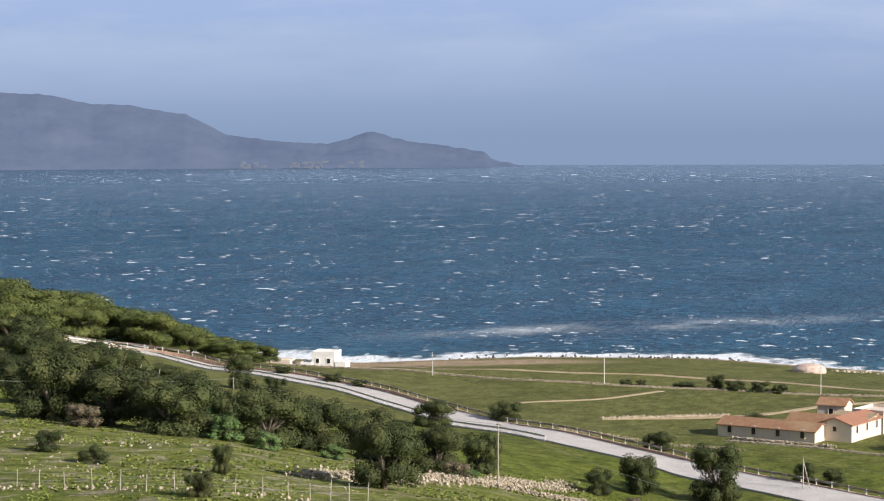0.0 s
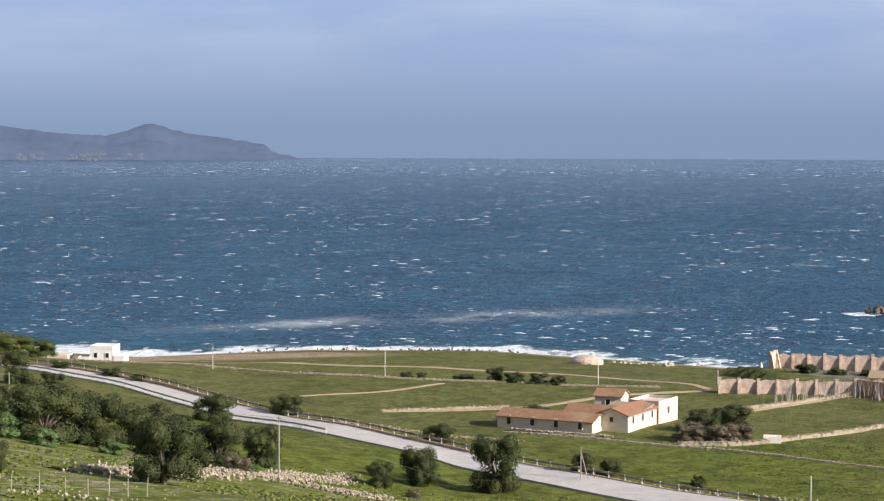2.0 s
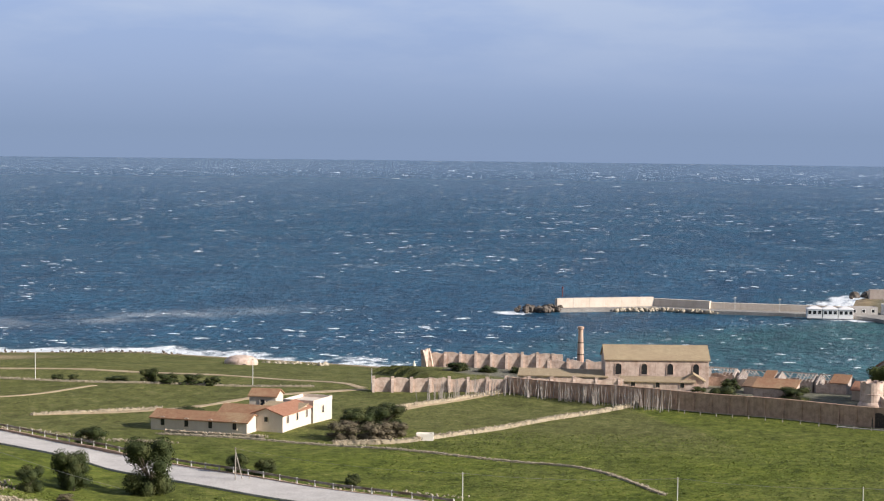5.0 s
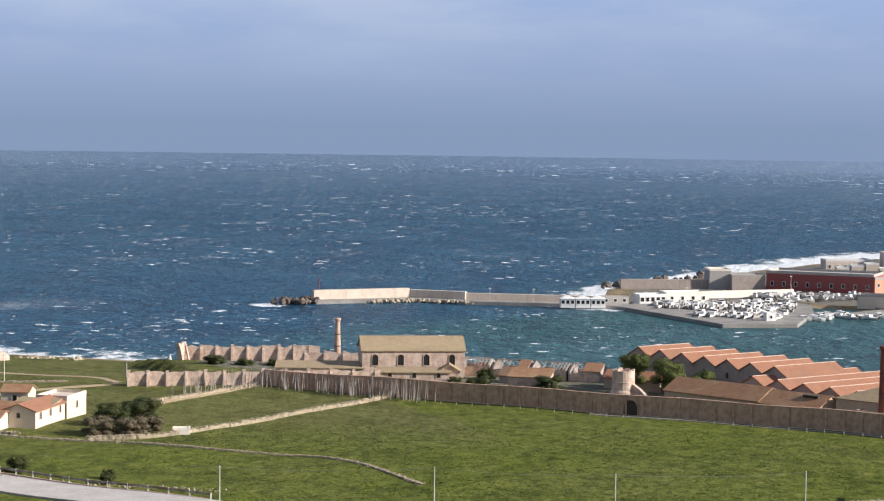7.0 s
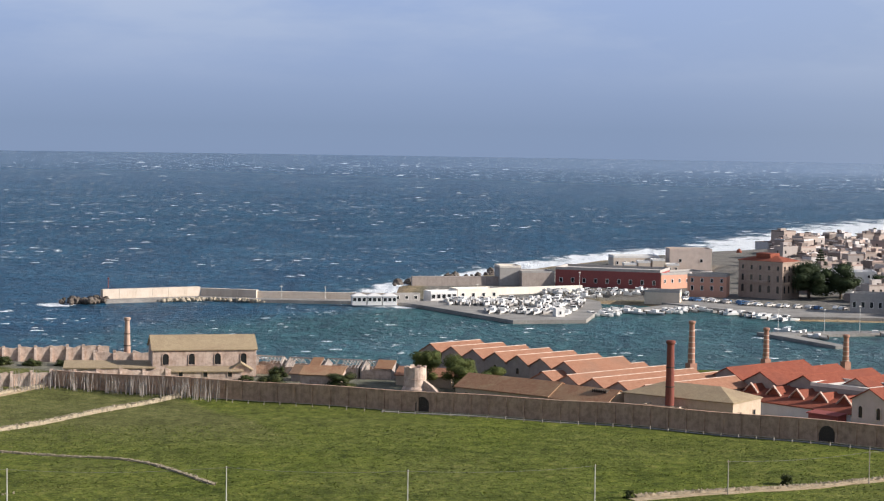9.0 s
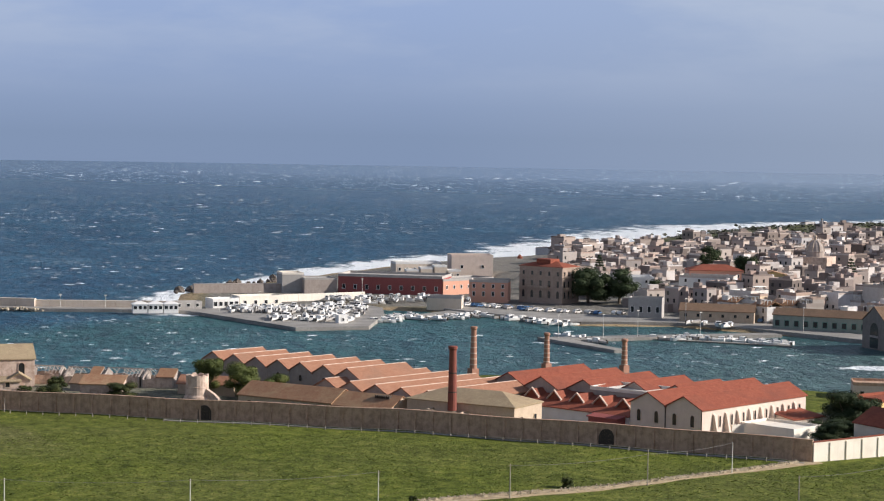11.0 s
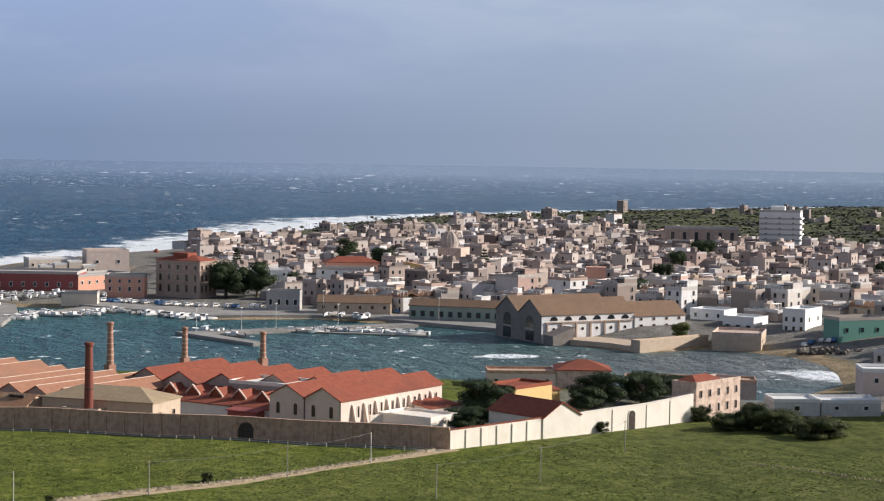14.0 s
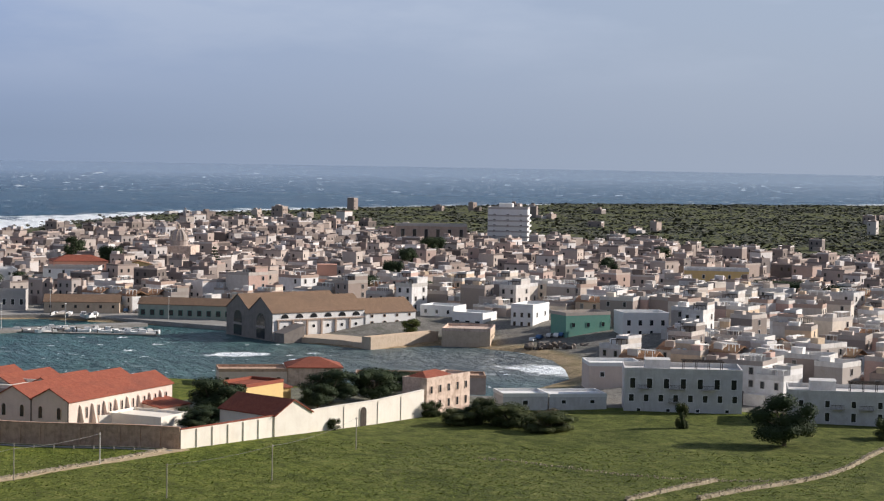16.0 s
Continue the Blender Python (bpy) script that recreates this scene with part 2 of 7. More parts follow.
M_TRACK = r.color(r.ramp(r.noise(0.9, 5, 0.65), [(0.3, (0.33, 0.25, 0.15)), (0.6, (0.48, 0.38, 0.26)), (0.8, (0.6, 0.5, 0.38))])).bump(r.noise(2.5), 0.5, 0.1).m
r = Mat("harbour_concrete", 0.75, 0.3)
M_QUAY = r.color(r.mix(0.5, r.ramp(r.noise(0.1, 5, 0.6), [(0.3, (0.22, 0.207, 0.19)), (0.7, (0.36, 0.34, 0.31))]), r.ramp(r.noise(1.5, 4), [(0.3, (0.3, 0.3, 0.3)), (0.7, (0.7, 0.7, 0.7))]), "OVERLAY")).bump(r.noise(4.0), 0.2, 0.05).m
r = Mat("limestone_rubble", 0.95, 0.1)
M_STONE = r.color(r.mix(r.ramp(r.noise(1.2, 5, 0.6), [(0.45, (0, 0, 0)), (0.7, (1, 1, 1))]), r.ramp(r.random(True), [(0.0, (0.32, 0.26, 0.18)), (0.5, (0.44, 0.37, 0.27)), (1.0, (0.56, 0.48, 0.37))]), (0.22, 0.2, 0.15))).bump(r.noise(5.0), 0.5, 0.06).m
r = Mat("wet_rock", 0.6, 0.4)
M_ROCK = r.color(r.ramp(r.noise(0.4, 6, 0.65), [(0.3, (0.05, 0.042, 0.034)), (0.55, (0.14, 0.112, 0.088)), (0.75, (0.25, 0.205, 0.165))])).bump(r.noise(1.5), 0.7, 0.3).m

M_WALLGREY = plaster("old_wall_plaster", [(0.57, 0.385, 0.28)], (0.22, 0.145, 0.10), 0.75, 0.95, 0.8)
M_WALLWHITE = plaster("limewashed_wall", [(0.86, 0.80, 0.70)], (0.6, 0.5, 0.4), 0.35, 0.9, 0.3)
M_HALL = plaster("pale_hall_plaster", [(0.70, 0.58, 0.50)], (0.46, 0.37, 0.31), 0.35)
M_NAVE = plaster("grey_nave_plaster", [(0.42, 0.36, 0.32)], (0.24, 0.2, 0.18), 0.5)
M_MOLE = plaster("pale_mole_stone", [(0.66, 0.57, 0.48)], (0.45, 0.35, 0.26), 0.5, 0.95, 0.2)
M_OCHRE = plaster("ochre_tuff", [(0.55, 0.44, 0.335)], (0.34, 0.26, 0.19), 0.5)
M_YELLOW = plaster("yellow_plaster", [(0.72, 0.50, 0.22)], (0.5, 0.38, 0.22), 0.3)
M_TUFF = plaster("ruined_tuff", [(0.66, 0.52, 0.43)], (0.27, 0.17, 0.125), 0.85, 0.95, 0.7)
M_FARM = plaster("cream_farm_plaster", [(0.71, 0.61, 0.51), (0.69, 0.59, 0.48)], (0.5, 0.4, 0.3), 0.35)
M_WHITE = plaster("white_paint", [(0.82, 0.81, 0.78), (0.78, 0.77, 0.75)], (0.5, 0.47, 0.42), 0.25)
M_AGED = plaster("aged_white_paint", [(0.60, 0.585, 0.57), (0.64, 0.62, 0.60)], (0.36, 0.33, 0.30), 0.55, 0.9, 0.5)
M_RED = plaster("oxblood_plaster", [(0.34, 0.105, 0.095)], (0.22, 0.085, 0.08), 0.5)
M_PINK = plaster("salmon_plaster", [(0.68, 0.36, 0.26)], (0.5, 0.3, 0.22), 0.3)
M_PALAZZO = plaster("palazzo_stone", [(0.44, 0.34, 0.275)], (0.22, 0.155, 0.12), 0.5)
M_GREENP = plaster("green_net_and_paint", [(0.14, 0.31, 0.25)], (0.2, 0.3, 0.26), 0.4)
M_SAGE = plaster("faded_sage_plaster", [(0.34, 0.385, 0.33)], (0.24, 0.25, 0.21), 0.5)
M_GABLE = plaster("dark_gable_stone", [(0.27, 0.235, 0.21)], (0.15, 0.13, 0.115), 0.6)
M_GREYP = plaster("grey_render", [(0.46, 0.43, 0.40), (0.42, 0.4, 0.38)], (0.3, 0.27, 0.24), 0.5)
TOWN_TONES = [(0.80, 0.79, 0.77), (0.58, 0.50, 0.42), (0.60, 0.56, 0.51), (0.76, 0.73, 0.69), (0.50, 0.41, 0.33), (0.80, 0.79, 0.78), (0.42, 0.38, 0.34), (0.64, 0.58, 0.50), (0.72, 0.64, 0.52), (0.32, 0.27, 0.235), (0.70, 0.68, 0.65), (0.52, 0.46, 0.39), (0.60, 0.42, 0.33), (0.78, 0.77, 0.75), (0.26, 0.225, 0.20), (0.62, 0.59, 0.55), (0.68, 0.53, 0.34), (0.44, 0.40, 0.36), (0.66, 0.62, 0.57), (0.38, 0.31, 0.26)]
TOWN_TONES = [(0.97 * r, 0.96 * gr, 0.95 * (b + 0.12 * (r - b))) for r, gr, b in TOWN_TONES]
M_TOWN = plaster("town_plaster", TOWN_TONES, (0.33, 0.27, 0.21), 0.4)
FAR_TONES = [(0.60, 0.56, 0.52), (0.36, 0.29, 0.24), (0.48, 0.39, 0.32), (0.22, 0.185, 0.16), (0.54, 0.46, 0.385), (0.74, 0.72, 0.70), (0.30, 0.25, 0.215), (0.16, 0.135, 0.12), (0.50, 0.375, 0.30), (0.42, 0.38, 0.35), (0.26, 0.22, 0.195), (0.56, 0.49, 0.42), (0.40, 0.34, 0.29), (0.24, 0.21, 0.195), (0.66, 0.63, 0.60), (0.33, 0.27, 0.23)]
FAR_TONES = [(0.95 * r, 0.93 * (gr + 0.04 * (r - gr)), 0.93 * (b + 0.14 * (r - b))) for r, gr, b in FAR_TONES]
M_FARTOWN = plaster("far_town_plaster", FAR_TONES, (0.33, 0.27, 0.21), 0.3, island=True)
M_TERRACE = plaster("terrace_screed", [(0.56, 0.53, 0.49), (0.44, 0.385, 0.34), (0.68, 0.66, 0.64), (0.44, 0.32, 0.26), (0.57, 0.51, 0.46), (0.70, 0.67, 0.63), (0.36, 0.31, 0.28)], (0.3, 0.27, 0.24), 0.5)
M_TILE_OR = tiles("orange_roof_tile", (0.335, 0.162, 0.10), (0.39, 0.205, 0.132), (0.30, 0.17, 0.115))
M_TILE_RED = tiles("red_roof_tile", (0.25, 0.070, 0.043), (0.31, 0.098, 0.058), (0.20, 0.070, 0.048))
M_TILE_OLD = tiles("old_roof_tile", (0.30, 0.155, 0.09), (0.36, 0.22, 0.13), (0.42, 0.31, 0.18))
M_TILE_STRAW = tiles("lichened_roof_tile", (0.36, 0.275, 0.175), (0.42, 0.33, 0.21), (0.29, 0.21, 0.14))
M_TILE_BROWN = tiles("brown_roof_tile", (0.20, 0.13, 0.085), (0.25, 0.16, 0.105), (0.175, 0.118, 0.082))
M_BRICK = plaster("chimney_brick", [(0.41, 0.225, 0.165)], (0.28, 0.14, 0.10), 0.6, 0.9, 0.8)
M_BRICKP = plaster("pale_chimney_brick", [(0.55, 0.40, 0.31)], (0.36, 0.17, 0.12), 0.75, 0.9, 0.35)
M_BRICKD = plaster("dark_chimney_brick", [(0.25, 0.085, 0.065)], (0.13, 0.06, 0.05), 0.6, 0.9, 0.8)
p = Mat("window_glass", 0.15, 0.5)
M_PANE = p.color((0.025, 0.027, 0.03)).m
p = Mat("dark_wood", 0.8, 0.2)
M_WOOD = p.color(p.ramp(p.noise(3.0), [(0.3, (0.05, 0.04, 0.035)), (0.7, (0.10, 0.08, 0.065))])).m
p = Mat("pole_wood", 0.85, 0.2)
M_POLE = p.color(p.ramp(p.noise(2.0, 4, 0.6, (2, 2, 0.3)), [(0.3, (0.28, 0.25, 0.21)), (0.7, (0.46, 0.42, 0.36))])).m
p = Mat("pale_concrete_pole", 0.8, 0.2)
M_CPOLE = p.color(p.ramp(p.noise(2.0, 4), [(0.3, (0.55, 0.53, 0.49)), (0.7, (0.72, 0.70, 0.66))])).m
p = Mat("rusty_steel", 0.7, 0.4, 0.3)
M_RAIL = p.color(p.ramp(p.noise(0.5, 5), [(0.4, (0.16, 0.11, 0.08)), (0.65, (0.33, 0.3, 0.27))])).m
p = Mat("wire", 0.5, 0.4)
M_WIRE = p.color((0.28, 0.28, 0.27)).m


def leafy(name, a, b, c):
    m = Mat(name, 0.75, 0.2)
    col = m.mix(m.math("ADD", m.math("MULTIPLY", m.random(True), 0.45), m.math("MULTIPLY", m.random(), 0.55)), a, b)
    m.color(m.mix(m.math("MULTIPLY", m.ramp(m.noise(0.35, 3), [(0.45, (0, 0, 0)), (0.7, (1, 1, 1))]), 0.6), col, c))
    return m.m


M_LEAF = leafy("mastic_leaves", (0.020, 0.031, 0.011), (0.066, 0.083, 0.027), (0.115, 0.115, 0.04))
M_PINE = leafy("pine_needles", (0.045, 0.064, 0.02), (0.10, 0.122, 0.034), (0.19, 0.20, 0.055))
M_DARKLEAF = leafy("ficus_leaves", (0.018, 0.032, 0.014), (0.042, 0.062, 0.024), (0.055, 0.07, 0.028))
M_SPURGE = leafy("spurge_leaves", (0.07, 0.12, 0.035), (0.12, 0.18, 0.06), (0.10, 0.15, 0.06))
M_DRYLEAF = leafy("dry_scrub", (0.10, 0.08, 0.05), (0.16, 0.13, 0.085), (0.12, 0.11, 0.06))
M_FARSCRUB = leafy("far_dark_scrub", (0.07, 0.075, 0.055), (0.10, 0.104, 0.076), (0.135, 0.13, 0.095))
M_TUFT = leafy("grass_tufts", (0.12, 0.155, 0.03), (0.18, 0.215, 0.045), (0.21, 0.2, 0.075))
p = Mat("bark", 0.95, 0.1)
M_BARK = p.color(p.ramp(p.noise(3.0), [(0.3, (0.10, 0.08, 0.06)), (0.7, (0.22, 0.18, 0.14))])).m
p = Mat("bleached_twigs", 0.9, 0.1)
M_TWIG = p.color(p.ramp(p.random(True), [(0.0, (0.30, 0.26, 0.23)), (1.0, (0.50, 0.45, 0.41))])).m

# ---- mesh helpers ----
def box(bm, x0, x1, y0, y1, z0, z1, slot=0):
    v = [bm.verts.new(p) for p in ((x0, y0, z0), (x1, y0, z0), (x1, y1, z0), (x0, y1, z0), (x0, y0, z1), (x1, y0, z1), (x1, y1, z1), (x0, y1, z1))]
    for q in ((0, 3, 2, 1), (4, 5, 6, 7), (0, 1, 5, 4), (1, 2, 6, 5), (2, 3, 7, 6), (3, 0, 4, 7)):
        bm.faces.new([v[i] for i in q]).material_index = slot


def prism(bm, poly, a, b, axis="y", slot=0):
    """A polygon in x-z (or y-z) drawn out along y (or x) from a to b."""
    mk = (lambda p, s: (p[0], s, p[1])) if axis == "y" else (lambda p, s: (s, p[0], p[1]))
    lo, hi = [bm.verts.new(mk(p, a)) for p in poly], [bm.verts.new(mk(p, b)) for p in poly]
    n = len(poly)
    fs = [bm.faces.new(lo), bm.faces.new(hi[::-1])] + [bm.faces.new((lo[i], hi[i], hi[(i + 1) % n], lo[(i + 1) % n])) for i in range(n)]
    for f in fs:
        f.material_index = slot
    bmesh.ops.recalc_face_normals(bm, faces=fs)


def tube(bm, pts, radii, sides=8, slot=0):
    """A tapered tube along points."""
    rings = []
    for i, p in enumerate(pts):
        d = (Vector(pts[min(i + 1, len(pts) - 1)]) - Vector(pts[max(i - 1, 0)])).normalized()
        a = d.orthogonal().normalized()
        b = d.cross(a)
        rings.append([bm.verts.new(Vector(p) + radii[i] * (math.cos(2 * math.pi * k / sides) * a + math.sin(2 * math.pi * k / sides) * b)) for k in range(sides)])
    for lo, hi in zip(rings, rings[1:]):
        for k in range(sides):
            bm.faces.new((lo[k], lo[(k + 1) % sides], hi[(k + 1) % sides], hi[k])).material_index = slot
    bm.faces.new(rings[0][::-1]).material_index = slot
    bm.faces.new(rings[-1]).material_index = slot


def lathe(bm, profile, sides=20):
    rings = [[bm.verts.new((r * math.cos(2 * math.pi * k / sides), r * math.sin(2 * math.pi * k / sides), z)) for k in range(sides)] for r, z in profile]
    for lo, hi in zip(rings, rings[1:]):
        for k in range(sides):
            bm.faces.new((lo[k], lo[(k + 1) % sides], hi[(k + 1) % sides], hi[k]))
    bm.faces.new(rings[-1])


def mesh_of(name, bm, *mats):
    me = bpy.data.meshes.new(name)
    bm.to_mesh(me)
    bm.free()
    for m in mats:
        me.materials.append(m)
    return me


def part(name, bm, material, parent, label="", local=None):
    """One bmesh (or a shared mesh) as one mesh object under a thing or a part."""
    if isinstance(bm, bpy.types.Mesh):
        ob = new(name, bm)
    else:
        ob = new(name, mesh_of(name, bm, *(material if isinstance(material, tuple) else (material,))))
    ob.parent = parent
    if local is not None:
        ob.matrix_basis = local
    return tagged(ob, label)


def thing(name, label, category, m, group="", kind=""):
    ob = new(name)
    ob.empty_display_size = 0.5
    ob.matrix_basis = m
    return tagged(ob, label, category, group, kind)


def blank():
    return bmesh.new()


def from_arrays(name, verts, faces, *mats):
    me = bpy.data.meshes.new(name)
    me.from_pydata(verts, [], faces)
    for m in mats:
        me.materials.append(m)
    return me


# ---- lie of the land ----
WEST_SHORE = [(-945, 494), (-420, 630), (-210, 672), (-88, 662), (-25, 625), (26, 641), (82, 634), (126, 599), (150, 579), (186, 560), (223, 543),
              (253, 523), (286, 505), (332, 488), (372, 463), (405, 421), (418, 380), (428, 350), (437, 324)]
HARBOUR_SHORE = [(462, 325), (498, 334), (519, 350), (538, 368), (551, 390), (552, 405), (549, 427), (538, 430), (521, 434), (521, 466), (525, 482), (538, 512), (513, 589), (478, 609), (471, 651),
                 (467, 674), (441, 711), (401, 709), (375, 707), (367, 720)]
NORTH_SHORE = [(381, 737), (415, 798), (506, 858), (570, 901), (643, 944), (699, 959), (752, 982), (933, 1105), (1140, 1223), (1295, 1249), (1429, 1254), (1785, 1224), (2070, 1043),
               (3885, 840), (4515, -210), (3150, -2625), (-2625, -2625), (-2625, 105)]
SHORE = np.array(WEST_SHORE + HARBOUR_SHORE + NORTH_SHORE, float)
HILL_D = (0, 65, 162, 238, 324, 432, 530, 648, 860, 1500, 4000)
HILL = {
    -65: (68.4, 56, 36, 22, 8, 7, 6.5, 6, 5, 5, 5), -18.5: (68.4, 56, 36, 22, 8, 7, 6.5, 6, 5, 5, 5), -6.5: (68.4, 56, 37, 24, 9.5, 7.5, 7, 6.5, 6, 6, 6),
    0: (68.4, 56, 39, 29, 18, 9, 7.5, 7, 6, 6, 6), 6.5: (68.4, 56, 40, 34, 25.5, 16, 11, 7, 6, 6, 6), 12: (68.4, 56, 40, 35.5, 30, 26, 21, 10, 6, 6, 6),
    18.5: (68.4, 56, 40, 36, 32, 30, 27, 24, 20, 10, 10), 180: (68.4, 66, 62, 60, 60, 60, 60, 60, 60, 60, 60),
}


def shore_distance(x, y):
    """Metres inside the shoreline; negative out at sea."""
    x, y = np.asarray(x, float), np.asarray(y, float)
    best, inside = np.full(x.shape, 1e9), np.zeros(x.shape, bool)
    for (ax, ay), (bx, by) in zip(SHORE, np.roll(SHORE, -1, 0)):
        dx, dy = bx - ax, by - ay
        k = np.clip(((x - ax) * dx + (y - ay) * dy) / (dx * dx + dy * dy), 0, 1)
        best = np.minimum(best, np.hypot(x - ax - k * dx, y - ay - k * dy))
        if dy:
            inside ^= ((ay > y) != (by > y)) & (x < dx * (y - ay) / dy + ax)
    return np.where(inside, best, -best)


def terrain(x, y):
    x, y = np.asarray(x, float), np.asarray(y, float)
    d, a = np.hypot(x, y), np.degrees(np.arctan2(-x, y))
    a = np.where(a < -110, 180, a)
    keys = sorted(HILL)
    zs = [np.interp(d, HILL_D, HILL[k]) for k in keys]
    z = zs[0].copy() if hasattr(zs[0], "copy") else zs[0]
    for i in range(len(keys) - 1):
        k = np.clip((a - keys[i]) / (keys[i + 1] - keys[i]), 0, 1)
        z = np.where(a > keys[i], zs[i] * (1 - k) + zs[i + 1] * k, z)
    sd = shore_distance(x, y)
    quay = np.interp(y, (500, 610), (45, 260))
    s = np.clip(sd / np.where(x < 140, 85, np.where((x > 330) & (y < 800 + (x - 400) * 0.2) & (x < 585), quay, 45)), 0, 1)
    z = np.where(sd > 0, 0.9 + (z - 0.9) * np.where(x < 140, s, s * s * (3 - 2 * s)), np.maximum(-4, 0.9 + sd * 0.25))
    return z + 0.22 * np.sin(x * 0.11 + 1.3) * np.sin(y * 0.13) * s


def ground_at(x, y):
    return float(terrain(np.array([x]), np.array([y]))[0])


def polar_sheet(name, azimuths, distances, height, material):
    """A sheet of quads on rings round the hill."""
    A, D = np.meshgrid(np.radians(azimuths), distances)
    X, Y = -np.sin(A) * D, np.cos(A) * D
    Z = height(X, Y)
    n, m = len(distances), len(azimuths)
    idx = np.arange(n * m).reshape(n, m)
    q = np.stack([idx[:-1, :-1], idx[:-1, 1:], idx[1:, 1:], idx[1:, :-1]], -1).reshape(-1, 4)
    me = bpy.data.meshes.new(name)
    me.from_pydata(np.stack([X, Y, Z], -1).reshape(-1, 3).tolist(), [], q[:, ::-1].tolist())
    me.materials.append(material)
    me.polygons.foreach_set("use_smooth", [True] * len(me.polygons))
    if me.polygons[0].normal.z < 0:
        me.flip_normals()
    return me, X.ravel(), Y.ravel()


def put_attribute(me, name, values):
    me.attributes.new(name, "FLOAT", "POINT").data.foreach_set("value", np.asarray(values, np.float32))


AZ = np.concatenate([np.arange(-180, -76, 4.0), np.arange(-76, 20, 0.28), np.arange(20, 181, 4.0)])
DIST = np.concatenate([np.concatenate([[0.001, 2.0], np.linspace(5, 130, 26)]), np.arange(135, 680, 2.4), np.geomspace(682, 4700, 150)])
me, gx, gy = polar_sheet("ground", AZ, DIST, terrain, M_GROUND)
sd, gd, ga = shore_distance(gx, gy), np.hypot(gx, gy), np.degrees(np.arctan2(-gx, gy))
put_attribute(me, "bare", np.maximum(np.clip(1 - sd / np.where(gx < 200, 9, 16), 0, 1) * np.where(gx < 200, 1, 0.8), np.clip((46 - np.hypot((gx + 8) / 1.5, (gy - 603) * 1.6)) / 22, 0, 0.95)))
put_attribute(me, "dry", np.clip((gd - 390) / 60, 0, 0.75) * (gx < 170) + np.where(gd > 640, np.where(gd > 1150, 0.25, 0.85), 0))
paved = (np.clip((gd - 630) / 20, 0, 1) * ((ga < -34) | ((ga < -27) & (gd > 700))) * (gd < 1250) + (gx > 400) * (gd > 486) * (ga < -52) * (gd < 900)) * np.clip((sd - 4) / 6, 0, 1)
yard = (gx > 150) & (gx < 291) & (gy > 330 + (288 - gx) * 1.36) & (sd > 6) & (gd < 560) | (gx > 292) & (gy > 290) & (gy < 345) & (gx < 420) & (gd < 560)
put_attribute(me, "paved", np.clip(paved + 0.75 * yard + 0.15 * (gd > 1100) * (ga < -30), 0, 1))
put_attribute(me, "heath", np.clip(0.85 * (gd > 1000) * (ga < -36) + 0.55 * np.clip((-47 - ga) / 4, 0, 1) * (gd < 480), 0, 1))
put_attribute(me, "stony", np.clip((330 - gd) / 60, 0, 1) * (ga > -12) * 0.8)
ground = tagged(new("ground", me), "grassy coastal plain and stony green hillside", "ground", kind="structure")

SEA_D = np.concatenate([np.linspace(320, 1500, 320), np.geomspace(1504, 4985, 120)])
SEA_A = np.concatenate([np.arange(-180, -80, 5.0), np.arange(-80, 24, 0.3), np.arange(24, 181, 5.0)])
me, sx, sy = polar_sheet("sea", SEA_A, SEA_D, lambda x, y: x * 0.0, M_SEA)
sd = shore_distance(sx, sy)
# the harbour lies inside the mole
inside = np.clip(((sx - 255) * 0.35 + (690 - sy) * 0.94) / 40, 0, 1) * (sx > 150) * np.clip((sx - 150) / 120, 0, 1) * (sy < 700)
put_attribute(me, "shoal", np.clip(inside * 0.9 + np.clip(1 + sd / 60, 0, 1) * 0.4, 0, 1))
put_attribute(me, "open", 1 - 0.35 * inside)
# strength of that painted far haze, fuller in the east
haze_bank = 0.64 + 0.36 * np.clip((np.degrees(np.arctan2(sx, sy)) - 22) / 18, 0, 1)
put_attribute(me, "offing_haze", np.clip((np.hypot(sx, sy) - 1500) / 2300, 0, 1) * haze_bank)
# where the painted grey reflection lies on the harbour water
put_attribute(me, "grey_sheen", 0.8 * np.exp(-(np.hypot(sx - 520, sy - 372) / 62) ** 2) + 0.28 * np.exp(-(np.hypot(sx - 480, sy - 430) / 130) ** 2))
put_attribute(me, "drift", 0.62 * np.exp(-((sy - 727 - sx * 0.36) / 16) ** 2) * np.clip((sx + 40) / 60, 0, 1) * np.clip((190 - sx) / 70, 0, 1))
put_attribute(me, "offshore", np.clip((np.hypot(sx, sy) - 800) / 900, 0, 1))
exposed = np.where(sx < 200, np.where(sx < 100, 1.0, 0.75), np.where(inside > 0.3, 0.0, 1.0)) * (sx < 2300)
reach = np.where(sx < 200, 44, np.clip(34 + (sx - 420) * 0.2, 30, 150))
beach = np.clip(1 - np.hypot(sx - 510, sy - 352) / 40, 0, 1)
put_attribute(me, "surf", np.maximum(exposed * np.clip(1.05 + (sd - 2) / reach, 0, 0.95), np.maximum(beach * 0.72, np.maximum(np.exp(-(np.hypot((sx - 475.5) * 0.75 + (sy - 449.5) * 0.35, (sy - 449.5) * 0.9 - (sx - 475.5) * 0.1) / 8.5) ** 2) * 0.92, np.exp(-(np.hypot(sx - 243, sy - 757) / 12) ** 2) * 0.75))))
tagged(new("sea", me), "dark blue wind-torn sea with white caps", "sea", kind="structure")


